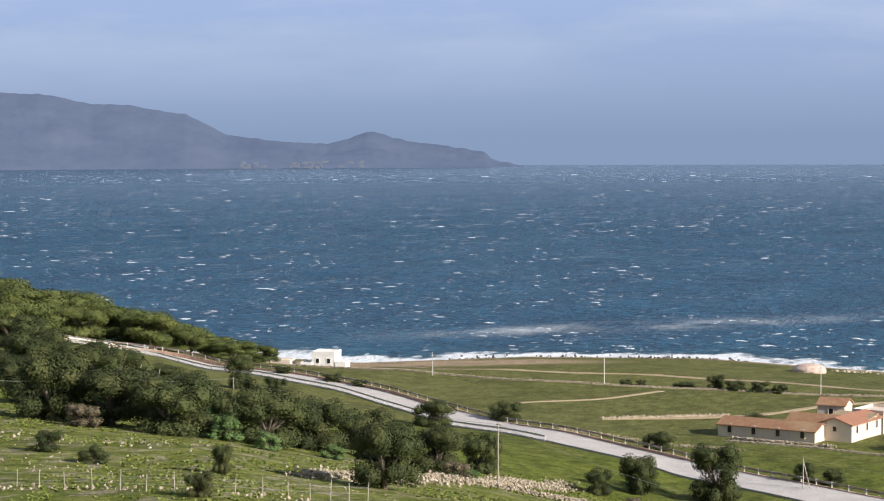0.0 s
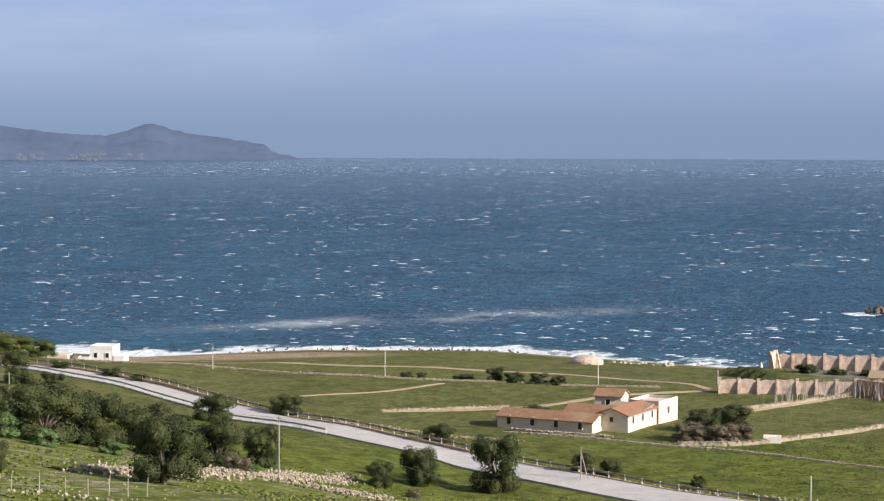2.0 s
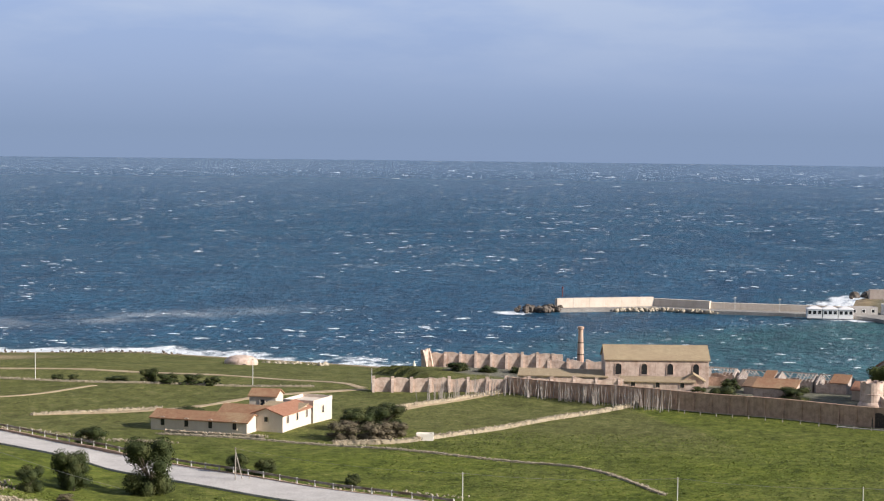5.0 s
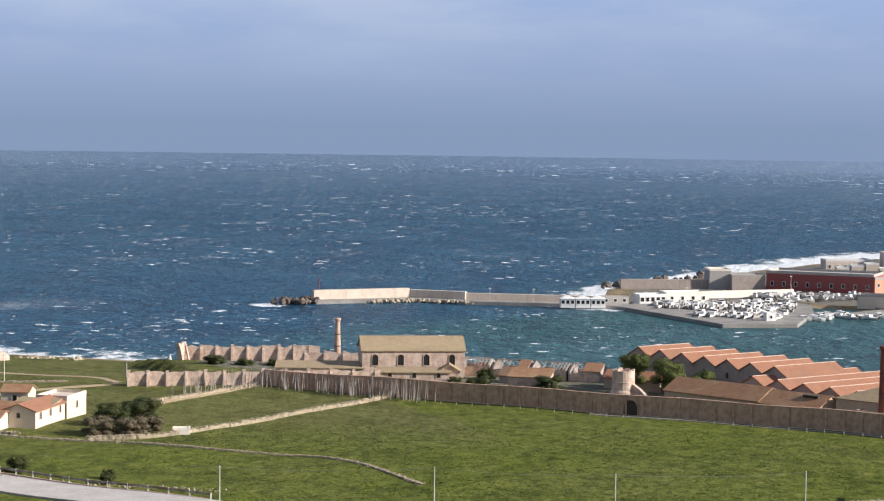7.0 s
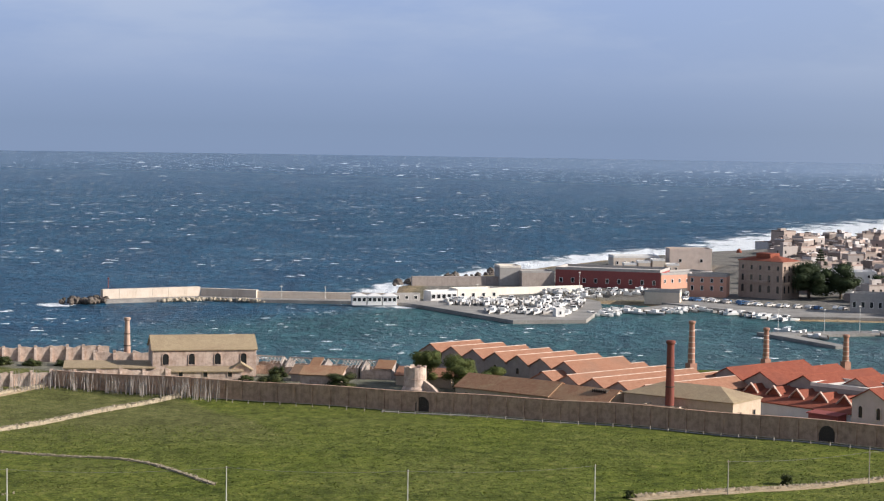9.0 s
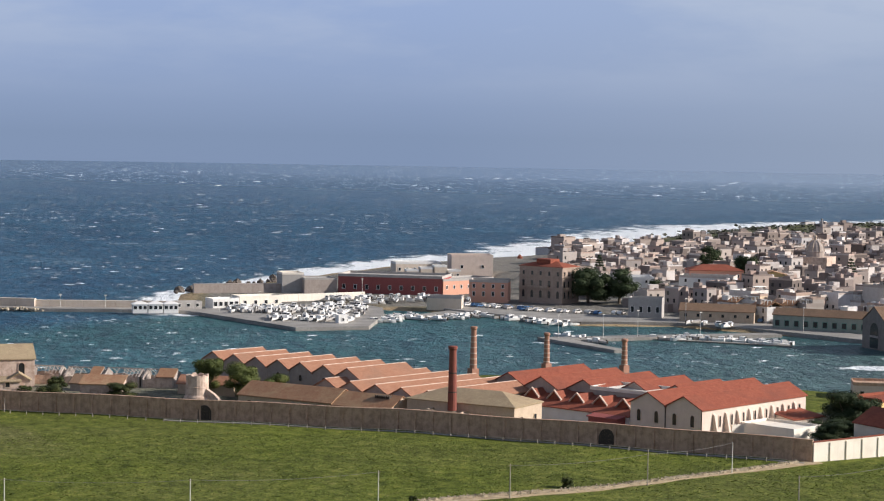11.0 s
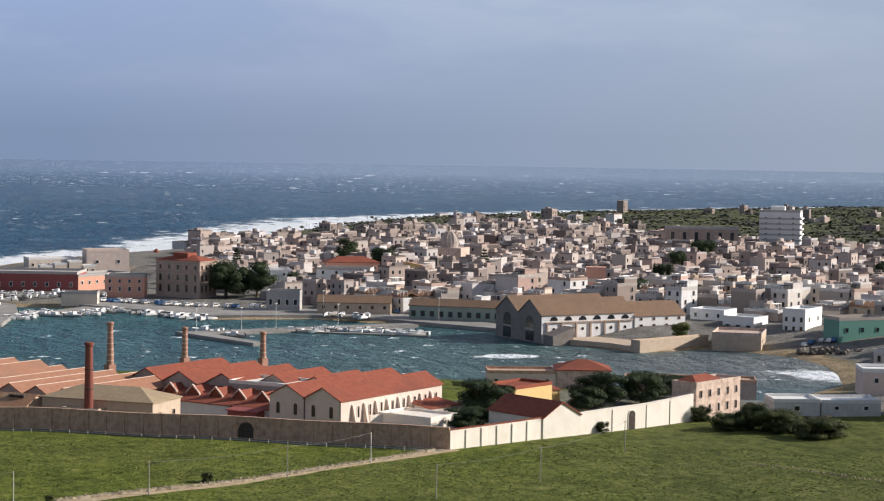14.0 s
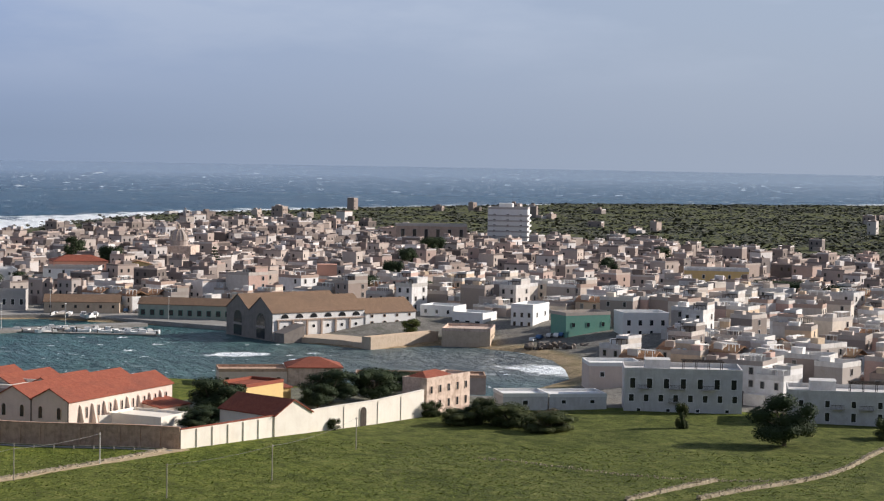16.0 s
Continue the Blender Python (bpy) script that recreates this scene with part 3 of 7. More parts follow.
def smooth_line(points, step):
    """Points every step metres along a rounded line."""
    P = [Vector(p) for p in points]
    P = [2 * P[0] - P[1]] + P + [2 * P[-1] - P[-2]]
    out = []
    for a, b, c, d in zip(P, P[1:], P[2:], P[3:]):
        n = max(1, int((c - b).length / step))
        for i in range(n):
            t = i / n
            out.append(0.5 * ((2 * b) + (c - a) * t + (2 * a - 5 * b + 4 * c - d) * t * t + (3 * b - a - 3 * c + d) * t ** 3))
    return out + [P[-2]]


def ribbon(name, label, points, width, material, lift=0.1, ragged=0.0, kind="structure", category="track"):
    line = smooth_line(points, 2.5)
    verts, faces = [], []
    across = ((-0.5, -0.5), (-0.5, lift), (-0.17, lift), (0.17, lift), (0.5, lift), (0.5, -0.5))
    n = len(across)
    for i, p in enumerate(line):
        d = (line[min(i + 1, len(line) - 1)] - line[max(i - 1, 0)]).normalized()
        side = Vector((d.y, -d.x))
        w = width * (1 + ragged * noise.noise((p.x * 0.15, p.y * 0.15, 2.0)))
        for k, up in across:
            q = p + side * w * k
            verts.append((q.x, q.y, ground_at(q.x, q.y) + up))
    for i in range(len(line) - 1):
        for k in range(n - 1):
            a = i * n + k
            faces.append((a, a + 1, a + n + 1, a + n))
    me = from_arrays(name, verts, faces, material)
    if me.polygons[2].normal.z < 0:
        me.flip_normals()
    return tagged(new(name, me), label, category, kind=kind)


ROAD = [(90.3, 314.6), (63.1, 346.4), (40, 382.9), (11.1, 427.4), (-27.4, 489.4), (-58.7, 519.4), (-79, 531.4), (-101.1, 522.9), (-158, 494), (-200, 483)]
ribbon("road", "pale worn asphalt coast road", ROAD, 13.0, M_ROAD, 0.35, category="road")
for pts, w in (([(-44, 571.1), (-0.8, 554.5), (57.8, 535.2), (108.9, 502.7), (118, 487.1)], 2.2), ([(18, 474.6), (35, 483), (53.9, 501)], 1.6), ([(118, 485), (95.9, 477.4), (64, 453.7), (35, 450)], 2.6),
               ([(150.2, 474), (122.1, 451), (112.1, 438.7)], 2.6), ([(289.4, 289.2), (262.1, 286.5), (227, 284.7), (191.4, 285.1)], 3.0), ([(57.8, 536.3), (20, 550), (-19.5, 586.2)], 1.6)):
    ribbon("track", "bare trodden earth track across the grass", pts, w, M_TRACK, 0.1, 0.5)
ribbon("track", "narrow pale path at the foot of the perimeter wall", [(204.5, 404.8), (239.6, 365.4), (263.0, 326.6), (286.0, 289.0)], 1.3, M_QUAY, 0.12, 0.6)


# ---- windows and buildings ----
def window_mesh(name, w, h, surround, pane, arched=False):
    """A surround standing proud of the wall, with the pane set back inside it."""
    bm = blank()
    inner = [(-w / 2, 0), (w / 2, 0), (w / 2, h)]
    if arched:
        inner += [(w / 2 * math.cos(math.pi * k / 6), h + w / 2 * math.sin(math.pi * k / 6)) for k in range(1, 6)]
    inner.append((-w / 2, h))
    cx, cz, t = 0, h / 2, 0.14
    outer = [(x + math.copysign(t, x) if abs(x) > 0.01 else x, z + math.copysign(t, z - cz)) for x, z in inner]
    loops = [[bm.verts.new((x, y, z)) for x, z in ring] for ring, y in ((outer, 0.1), (outer, -0.1), (inner, -0.1), (inner, -0.01))]
    n = len(inner)
    for a, c in zip(loops, loops[1:]):
        for k in range(n):
            bm.faces.new((a[k], a[(k + 1) % n], c[(k + 1) % n], c[k]))
    bm.faces.new(loops[3]).material_index = 1
    bmesh.ops.recalc_face_normals(bm, faces=bm.faces)
    return mesh_of(name, bm, surround, pane)


WINDOWS = {}


def window(parent, x, y, z, turn, w, h, surround=None, arched=False, name="window"):
    """turn: 0 faces -y, 90 faces +x, -90 faces -x."""
    surround = surround or M_WHITE
    key = (round(w, 1), round(h, 1), surround.name, arched)
    if key not in WINDOWS:
        WINDOWS[key] = window_mesh("window", w, h, surround, M_PANE, arched)
    return part(name, WINDOWS[key], None, parent, local=pose(x, y, z, 0, 0, turn))


def roof_mesh(L, D, h, rh, kind, over=0.35, thick=0.22):
    bm = blank()
    if kind in ("gable_x", "gable_y"):
        span, run, axis = (D, L, "x") if kind == "gable_x" else (L, D, "y")
        k = rh / (span / 2)
        for s in (-1, 1):
            c = span / 2
            poly = [(c, h + rh), (c + s * (c + over), h - k * over), (c + s * (c + over), h - k * over + thick), (c, h + rh + thick)]
            prism(bm, poly, -over, run + over, axis)
    elif kind == "hip":
        o = over
        r = min(L, D) / 2
        a, b = ((r, D / 2), (L - r, D / 2)) if L >= D else ((L / 2, r), (L / 2, D - r))
        lo = [bm.verts.new(p) for p in ((-o, -o, h), (L + o, -o, h), (L + o, D + o, h), (-o, D + o, h))]
        hi = [bm.verts.new(p) for p in ((-o, -o, h + thick), (L + o, -o, h + thick), (L + o, D + o, h + thick), (-o, D + o, h + thick))]
        ra, rb = bm.verts.new((*a, h + rh)), bm.verts.new((*b, h + rh))
        bm.faces.new(lo[::-1])
        for i in range(4):
            bm.faces.new((lo[i], lo[(i + 1) % 4], hi[(i + 1) % 4], hi[i]))
        if L >= D:
            for f in ((hi[0], hi[1], rb, ra), (hi[1], hi[2], rb), (hi[2], hi[3], ra, rb), (hi[3], hi[0], ra)):
                bm.faces.new(f)
        else:
            for f in ((hi[0], hi[1], ra), (hi[1], hi[2], rb, ra), (hi[2], hi[3], rb), (hi[3], hi[0], ra, rb)):
                bm.faces.new(f)
    elif kind == "lean_x":
        prism(bm, [(-over, h), (D + over, h + rh), (D + over, h + rh + thick), (-over, h + thick)], -over, L + over, "x")
    else:
        # flat terrace with a parapet round it
        box(bm, 0.25, L - 0.25, 0.25, D - 0.25, h - 0.3, h - 0.12)
        for x0, x1, y0, y1 in ((-0.04, L + 0.04, -0.04, 0.25), (-0.04, L + 0.04, D - 0.25, D + 0.04), (-0.04, 0.25, 0.25, D - 0.25), (L - 0.25, L + 0.04, 0.25, D - 0.25)):
            box(bm, x0, x1, y0, y1, h - 0.3, h + rh)
    return bm


def wall_mesh(L, D, h, rh, kind, base=0.8):
    bm = blank()
    if kind == "gable_y":
        prism(bm, [(0, -base), (L, -base), (L, h), (L / 2, h + rh), (0, h)], 0, D, "y")
    elif kind == "gable_x":
        prism(bm, [(0, -base), (D, -base), (D, h), (D / 2, h + rh), (0, h)], 0, L, "x")
    elif kind == "lean_x":
        prism(bm, [(0, -base), (D, -base), (D, h + rh), (0, h)], 0, L, "x")
    else:
        box(bm, 0, L, 0, D, -base, h - 0.3 if kind == "flat" else h)
    return bm


def seat(p0, p1, z=None):
    """Pose with x from p0 to p1, y away, on the ground."""
    a, b = Vector(p0[:2]), Vector(p1[:2])
    turn = math.degrees(math.atan2(b.y - a.y, b.x - a.x))
    if z is None:
        z = min(ground_at(*a), ground_at(*b))
    return pose(a.x, a.y, z, 0, 0, turn), (b - a).length


def building(name, label, category, p0, p1, D, h, kind="flat", rh=0.7, wall=None, roof=None, front=(), right=(), left=(), surround=None, z=None, group="", base=0.8, ridge=None, L=None):
    """front, right, left: rows of (count, sill, width, height[, arched])."""
    m, length = seat(p0, p1, z)
    L = L or length
    ob = thing(name, label, category, m, group)
    part("wall", wall_mesh(L, D, h, rh, kind, base), wall, ob)
    part("roof", roof_mesh(L, D, h, rh, kind), roof, ob)
    if ridge and kind in ("gable_x", "gable_y"):
        bm = blank()
        if kind == "gable_x":
            tube(bm, [(-0.3, D / 2, h + rh + 0.16), (L + 0.3, D / 2, h + rh + 0.16)], [0.14, 0.14], 6)
        else:
            tube(bm, [(L / 2, -0.3, h + rh + 0.16), (L / 2, D + 0.3, h + rh + 0.16)], [0.14, 0.14], 6)
        part("ridge_cap", bm, ridge, ob, "pale mortared ridge cap")
    for rows, side in ((front, "front"), (right, "right"), (left, "left")):
        for row in rows:
            n, sill, w, hh = row[:4]
            for i in range(n):
                s = (i + 0.5) / n
                if side == "front":
                    window(ob, L * s, -0.03, sill, 0, w, hh, surround, len(row) > 4)
                elif side == "right":
                    window(ob, L + 0.03, D * s, sill, 90, w, hh, surround, len(row) > 4)
                else:
                    window(ob, -0.03, D * s, sill, -90, w, hh, surround, len(row) > 4)
    return ob



# ---- the old tuna works: halls in rows, aligned on U (along the fronts) and V (inwards) ----
U, V = Vector((0.225, -0.974)), Vector((0.974, 0.225))


def uv(o, a, b):
    q = Vector(o) + U * a + V * b
    return (q.x, q.y)


for i in range(7):
    p = uv((243.0, 454.0), i * 7.97 - 4, 0)
    building("factory_nave", "long grey plastered factory nave with orange tiled gable roof", "factory hall", p, uv(p, 7.9, 0), 16.5 + i * 0.5, 6.9, "gable_y", 2.1, M_NAVE, M_TILE_OR,
             front=[(1, 4.6, 1.0, 1.0, 1)], surround=M_NAVE, group="orange-roofed factory naves", ridge=M_TUFF, z=6.4)
for i in range(5):
    p = uv((247.4, 406.7), i * 7.85 - 3.9, i * 0.3)
    building("factory_nave", "low factory nave with orange tiled gable roof", "factory hall", p, uv(p, 7.8, 0), 34, 5.0, "gable_y", 2.0, M_NAVE, M_TILE_OR,
             front=[(1, 2.6, 0.9, 1.0)], surround=M_NAVE, group="low orange-roofed naves", ridge=M_TUFF, z=6.4)
for i, run in enumerate((28, 28, 25, 19, 17)):
    p = uv((312.3, 392.5), i * 10.1 - 5, -run)
    building("factory_nave", "factory nave with red tiled gable roof", "factory hall", p, uv(p, 10.0, 0), run, 6.0, "gable_y", 2.5, M_NAVE, M_TILE_RED, group="red-roofed factory naves", ridge=M_TILE_RED, z=6.5)
# twin hall with buttressed sunny flank
for i in range(2):
    p = uv((284.2, 334.5), i * 9.4 - 4.7, 0)
    hall = building("gabled_hall", "pale plastered gabled hall with red tiled roof and arched windows", "factory hall", p, uv(p, 9.3, 0), 40, 7.0, "gable_y", 2.4, M_HALL, M_TILE_RED,
                    front=[(2, 3.2, 1.0, 2.0, 1)], surround=M_HALL, group="twin gabled halls", ridge=M_TILE_RED, z=6.8)
    bm = blank()
    tube(bm, [(9.35, -0.1, 0), (9.35, -0.1, 7.0)], [0.12, 0.12], 6)
    part("drainpipe", bm, M_WOOD, hall, "dark iron drainpipe")
    if i:
        for k in range(8):
            bm = blank()
            prism(bm, [(9.3, 0), (11.0, 0), (9.75, 5.6), (9.3, 6.0)], 4.0 + k * 4.4, 4.7 + k * 4.4)
            part("buttress", bm, M_HALL, hall)
            window(hall, 9.33, 6.6 + k * 4.4, 3.0, 90, 0.7, 2.0, M_HALL, True)
# low sheds against the naves, with a row of small dormers
shed = building("lean_to_shed", "long low white shed with red tiled lean-to roof", "shed", uv((286.5, 343.5), -50, 0), (286.5, 343.5), 13, 3.0, "lean_x", 2.8, M_WHITE, M_TILE_RED, z=6.6)
for k in range(6):
    bm = blank()
    x = 12 + k * 6.6
    prism(bm, [(x - 1.9, 4.2), (x + 1.9, 4.2), (x, 6.1)], 4.5, 10)
    d = part("dormer", bm, M_TILE_RED, shed)
    bm = blank()
    for s in (-1, 1):
        prism(bm, [(x, 6.1), (x + s * 2.1, 4.1), (x + s * 2.1, 4.45), (x, 6.45)], 4.1, 4.6)
    part("bargeboard", bm, M_TUFF, d, "pale mortared bargeboard")
building("flat_roofed_shed", "grey flat-roofed shed between the naves", "shed", uv((312.3, 392.5), 23, -26), uv((312.3, 392.5), 44, -24), 12, 7.0, "flat", 0.5, M_NAVE, M_WALLWHITE, z=6.5)
building("red_canopy_shed", "small shed with a dark red roof", "shed", (281.5, 351.5), (283.3, 343.8), 4, 2.4, "lean_x", 0.6, M_RED, M_RED, z=6.8)
building("warehouse", "old warehouse with a sagging brown tiled roof", "warehouse", (228.5, 414.5), (239.2, 391.0), 11, 3.3, "gable_x", 2.6, M_OCHRE, M_TILE_OLD, front=[(4, 1.0, 1.0, 1.2)], surround=M_OCHRE, z=6.7)
old = building("warehouse", "half-collapsed warehouse with broken brown roof tiles", "warehouse", (239.4, 390.6), (245.4, 376.8), 11, 3.0, "gable_x", 2.5, M_OCHRE, M_TILE_OLD, z=6.7)
bm = blank()
for k in range(7):
    box(bm, 9.0 + k * 0.6, 9.25 + k * 0.6, 3.6, 5.4, 4.9, 5.6)
part("bare_rafter", bm, M_WOOD, old, "bare rafters in the hole of the roof")
building("hip_roofed_store", "ochre stone store with a lichened hipped tile roof", "warehouse", (250.4, 377.0), (262.1, 352.7), 13, 5.2, "hip", 2.6, M_OCHRE, M_TILE_STRAW, right=[(2, 1.8, 1.1, 1.2)], front=[(3, 1.8, 0.9, 1.1)], surround=M_OCHRE, z=6.8)
building("small_store", "small ochre stone annex with flat roof", "shed", (250.5, 369.5), (254.3, 361.5), 4, 3.4, "flat", 0.4, M_OCHRE, M_OCHRE, z=6.8)
building("flat_annex", "whitewashed flat-roofed annex beside the hall", "annex", (297.5, 322.5), (304.0, 321.5), 24, 2.6, "flat", 0.4, M_WALLWHITE, M_WALLWHITE, z=6.9)
building("flat_annex", "low whitewashed annex behind the yard wall", "annex", (303.0, 309.5), (313.0, 311.5), 14, 3.0, "flat", 0.4, M_WALLWHITE, M_WALLWHITE, z=6.9)
building("red_roofed_annex", "low annex with red tiled roof", "annex", (314.0, 321.0), (324.0, 322.0), 9, 3.2, "lean_x", 1.4, M_HALL, M_TILE_RED, z=6.8)
building("yellow_house", "yellow plastered house with flat parapet roof", "house", (335.6, 315.8), (349.8, 317.4), 9, 6.8, "flat", 0.5, M_YELLOW, M_TILE_RED, z=6.6)
building("gabled_cottage", "white gabled cottage with red tiled roof behind the wall", "house", (314.8, 287.9), (325.6, 287.2), 17, 4.6, "gable_y", 2.9, M_WALLWHITE, M_TILE_RED, z=6.9)
building("red_roofed_shed", "low red-roofed store among the trees", "shed", (343, 330), (362, 326), 9, 3.6, "lean_x", 1.3, M_YELLOW, M_TILE_RED, z=6.5)
building("lodge_pavilion", "square end of the lodge with a hipped red roof", "house", (387.0, 349.7), (397.0, 340.0), 11.5, 5.2, "hip", 2.4, M_TUFF, M_TILE_RED, z=5.6)
building("harbour_lodge", "long plastered lodge with a flat roof", "house", (374.0, 361.5), (386.9, 349.8), 10, 4.6, "flat", 0.5, M_HALL, M_WALLGREY, front=[(4, 1.5, 0.9, 1.4)], surround=M_HALL, z=5.6)
building("long_store", "long low store with a dull flat roof", "shed", (399.5, 337.5), (421.0, 312.0), 9, 3.8, "flat", 0.4, M_NAVE, M_WALLGREY, z=5.2)
pavilion = building("end_pavilion", "weathered two-storey tuff pavilion with red roof", "house", (364.0, 286.4), (382.6, 288.2), 6.6, 8.3, "flat", 0.5, M_TUFF, M_TUFF, front=[(5, 1.6, 0.9, 1.8), (5, 5.2, 0.9, 1.6)], right=[(2, 1.6, 0.9, 1.8), (2, 5.2, 0.9, 1.6)], surround=M_TUFF, z=6.7)

bm = roof_mesh(11, 5.4, 8.4, 1.6, "hip")
part("hipped_roof", bm, M_TILE_RED, pavilion, "low red hipped tile roof", local=pose(0.6, 0.6, 0))


def chimney(p, h, r0, r1, mat, bands, label, z=6.4):
    ob = thing("factory_chimney", label, "chimney", pose(*p, z), "brick factory chimneys")
    bm = blank()
    box(bm, -r0 * 1.12, r0 * 1.12, -r0 * 1.12, r0 * 1.12, -0.5, 1.6)
    part("plinth", bm, mat, ob)
    bm = blank()
    lathe(bm, [(r0, 1.5), (r0 * 0.7 + r1 * 0.3, h * 0.4), (r1, h - 0.7)], 16)
    part("shaft", bm, mat, ob)
    bm = blank()
    lathe(bm, [(r1 + 0.05, h - 0.9), (r1 + 0.25, h - 0.6), (r1 + 0.25, h - 0.15), (r1, h)], 16)
    part("crown", bm, mat, ob)
    for k in range(bands):
        zz = h * (0.2 + 0.7 * k / bands)
        rr = r0 + (r1 - r0) * zz / h + 0.04
        bm = blank()
        lathe(bm, [(rr, zz), (rr + 0.04, zz + 0.05), (rr + 0.04, zz + 0.2), (rr, zz + 0.25)], 16)
        part("hoop", bm, M_WOOD if bands < 5 else M_TUFF, ob, "dark iron hoop" if bands < 5 else "pale stone band")
    return ob


chimney((181.8, 508.0), 13.3, 1.0, 0.6, M_BRICKP, 3, "tall tapered brick chimney beside the ruins", 6.0)
chimney((254.0, 364.6), 18.0, 1.05, 0.78, M_BRICKD, 3, "dark red brick chimney by the perimeter wall", 6.8)
chimney((319.2, 448.5), 13.0, 1.0, 0.7, M_BRICK, 6, "pale-banded brick chimney behind the naves")
chimney((344.8, 449.5), 10.2, 0.9, 0.66, M_BRICK, 6, "pale-banded brick chimney behind the naves")
chimney((361.6, 436.1), 9.0, 0.9, 0.7, M_BRICK, 5, "short banded brick chimney behind the naves")


def long_wall(name, label, pts, thick, mat, pier=0.0, pier_step=4.2, cap=None):
    """A wall over a line of points (x, y, height): straight runs with coping, and piers on its outer face."""
    ob = thing(name, label, "wall", pose(0, 0, 0), kind="structure")
    for (ax, ay, ha), (bx, by, hb) in zip(pts, pts[1:]):
        a, b = Vector((ax, ay)), Vector((bx, by))
        L, d = (b - a).length, (b - a).normalized()
        m = pose(ax, ay, 0, 0, 0, math.degrees(math.atan2(d.y, d.x)))
        n = max(1, round(L / pier_step))
        for k in range(n):
            p, q = a + d * L * k / n, a + d * L * (k + 1) / n
            zp, zq = ground_at(*p), ground_at(*q)
            hp, hq = ha + (hb - ha) * k / n, ha + (hb - ha) * (k + 1) / n
            bm = blank()
            prism(bm, [(L * k / n, zp - 0.8), (L * (k + 1) / n, zq - 0.8), (L * (k + 1) / n, zq + hq), (L * k / n, zp + hp)], 0, thick)
            part("wall_panel", bm, mat, ob, local=m)
            bm = blank()
            prism(bm, [(L * k / n, zp + hp), (L * (k + 1) / n, zq + hq), (L * (k + 1) / n, zq + hq + 0.18), (L * k / n, zp + hp + 0.18)], -0.08, thick + 0.08)
            part("coping", bm, cap or mat, ob, local=m)
            if pier:
                bm = blank()
                box(bm, L * k / n - 0.22, L * k / n + 0.22, -pier, 0.05, zp - 0.8, zp + hp - 0.25)
                part("pier", bm, mat, ob, local=m)
    return ob


long_wall("wall_perimeter", "long weathered perimeter wall with piers", [(150.5, 473.1, 3.6), (171, 446, 4.2), (206, 407, 4.3), (241.6, 367.2, 4.4), (265, 328, 4.4), (288.5, 289.4, 4.3)], 0.6, M_WALLGREY, 0.3)
long_wall("wall_east", "limewashed perimeter wall in the sun", [(288.9, 289.4, 3.9), (314.8, 288.2, 4.4)], 0.6, M_WALLWHITE, 0.22, 4.3, M_TILE_RED)
long_wall("wall_east", "limewashed perimeter wall with an arched gate", [(325.6, 287.4, 4.6), (336, 287.0, 5.0), (347, 286.6, 5.2), (363, 286.4, 6.0)], 0.6, M_WALLWHITE, 0.16, 9.0)


def doorway(label, p, q, w, h, mat):
    """An arched plank door in its surround, set in a wall at p that runs towards q."""
    m, _ = seat(p, q)
    ob = thing("gate", label, "gate", m)
    bm = blank()
    pts = [(w / 2, 0), (w / 2, h - w / 2)] + [(w / 2 * math.cos(math.pi * k / 8), h - w / 2 + w / 2 * math.sin(math.pi * k / 8)) for k in range(1, 8)] + [(-w / 2, h - w / 2), (-w / 2, 0)]
    prism(bm, [(x * 1.18, z * 1.06) for x, z in pts], -0.12, 0.3)
    part("surround", bm, mat, ob)
    n = 8
    arc = lambda x: h - w / 2 + math.sqrt(max(0, (w / 2) ** 2 - x * x))
    for k in range(n):
        bm = blank()
        x0, x1 = -w / 2 + w * k / n, -w / 2 + w * (k + 1) / n - 0.03
        prism(bm, [(x0, 0.05), (x1, 0.05), (x1, arc(x1)), (x0, arc(x0))], -0.2, -0.13)
        part("plank", bm, M_WOOD, ob)


doorway("arched dark wooden gate in the perimeter wall", (212.2, 400.1), (241.6, 367.2), 3.2, 3.4, M_WALLGREY)
doorway("tall arched gate in the limewashed wall", (342.0, 286.75), (347, 286.6), 2.0, 4.2, M_WALLWHITE)
doorway("grey gate in the perimeter wall", (266.2, 326.2), (288.5, 289.4), 3.4, 3.5, M_WALLGREY)

# old mill stump
mill = thing("mill_tower", "round pale stone mill stump behind the wall", "tower", pose(226.0, 430.0, 6.6))
bm = blank()
lathe(bm, [(3.4, -0.5), (3.2, 1.2), (2.75, 1.8), (2.7, 3.6), (2.8, 3.7), (2.7, 3.8), (2.65, 6.3), (2.2, 6.35), (2.2, 5.6)], 24)
part("shaft", bm, M_TUFF, mill)
for k in range(9):
    bm = blank()
    a = 2 * math.pi * k / 9
    box(bm, -0.5, 0.5, -0.2, 0.2, 0, 0.12 + 0.12 * (k % 3))
    part("broken_coping", bm, M_TUFF, mill, local=pose(2.42 * math.cos(a), 2.42 * math.sin(a), 6.33, 0, 0, math.degrees(a) + 90))
bm = blank()
prism(bm, [(2.2, 0), (7.5, 0), (4.8, 2.2), (2.6, 3.4)], -0.5, 0.5)
part("sloping_wall", bm, M_TUFF, mill, local=pose(0, 0, 0, 0, 0, -60))


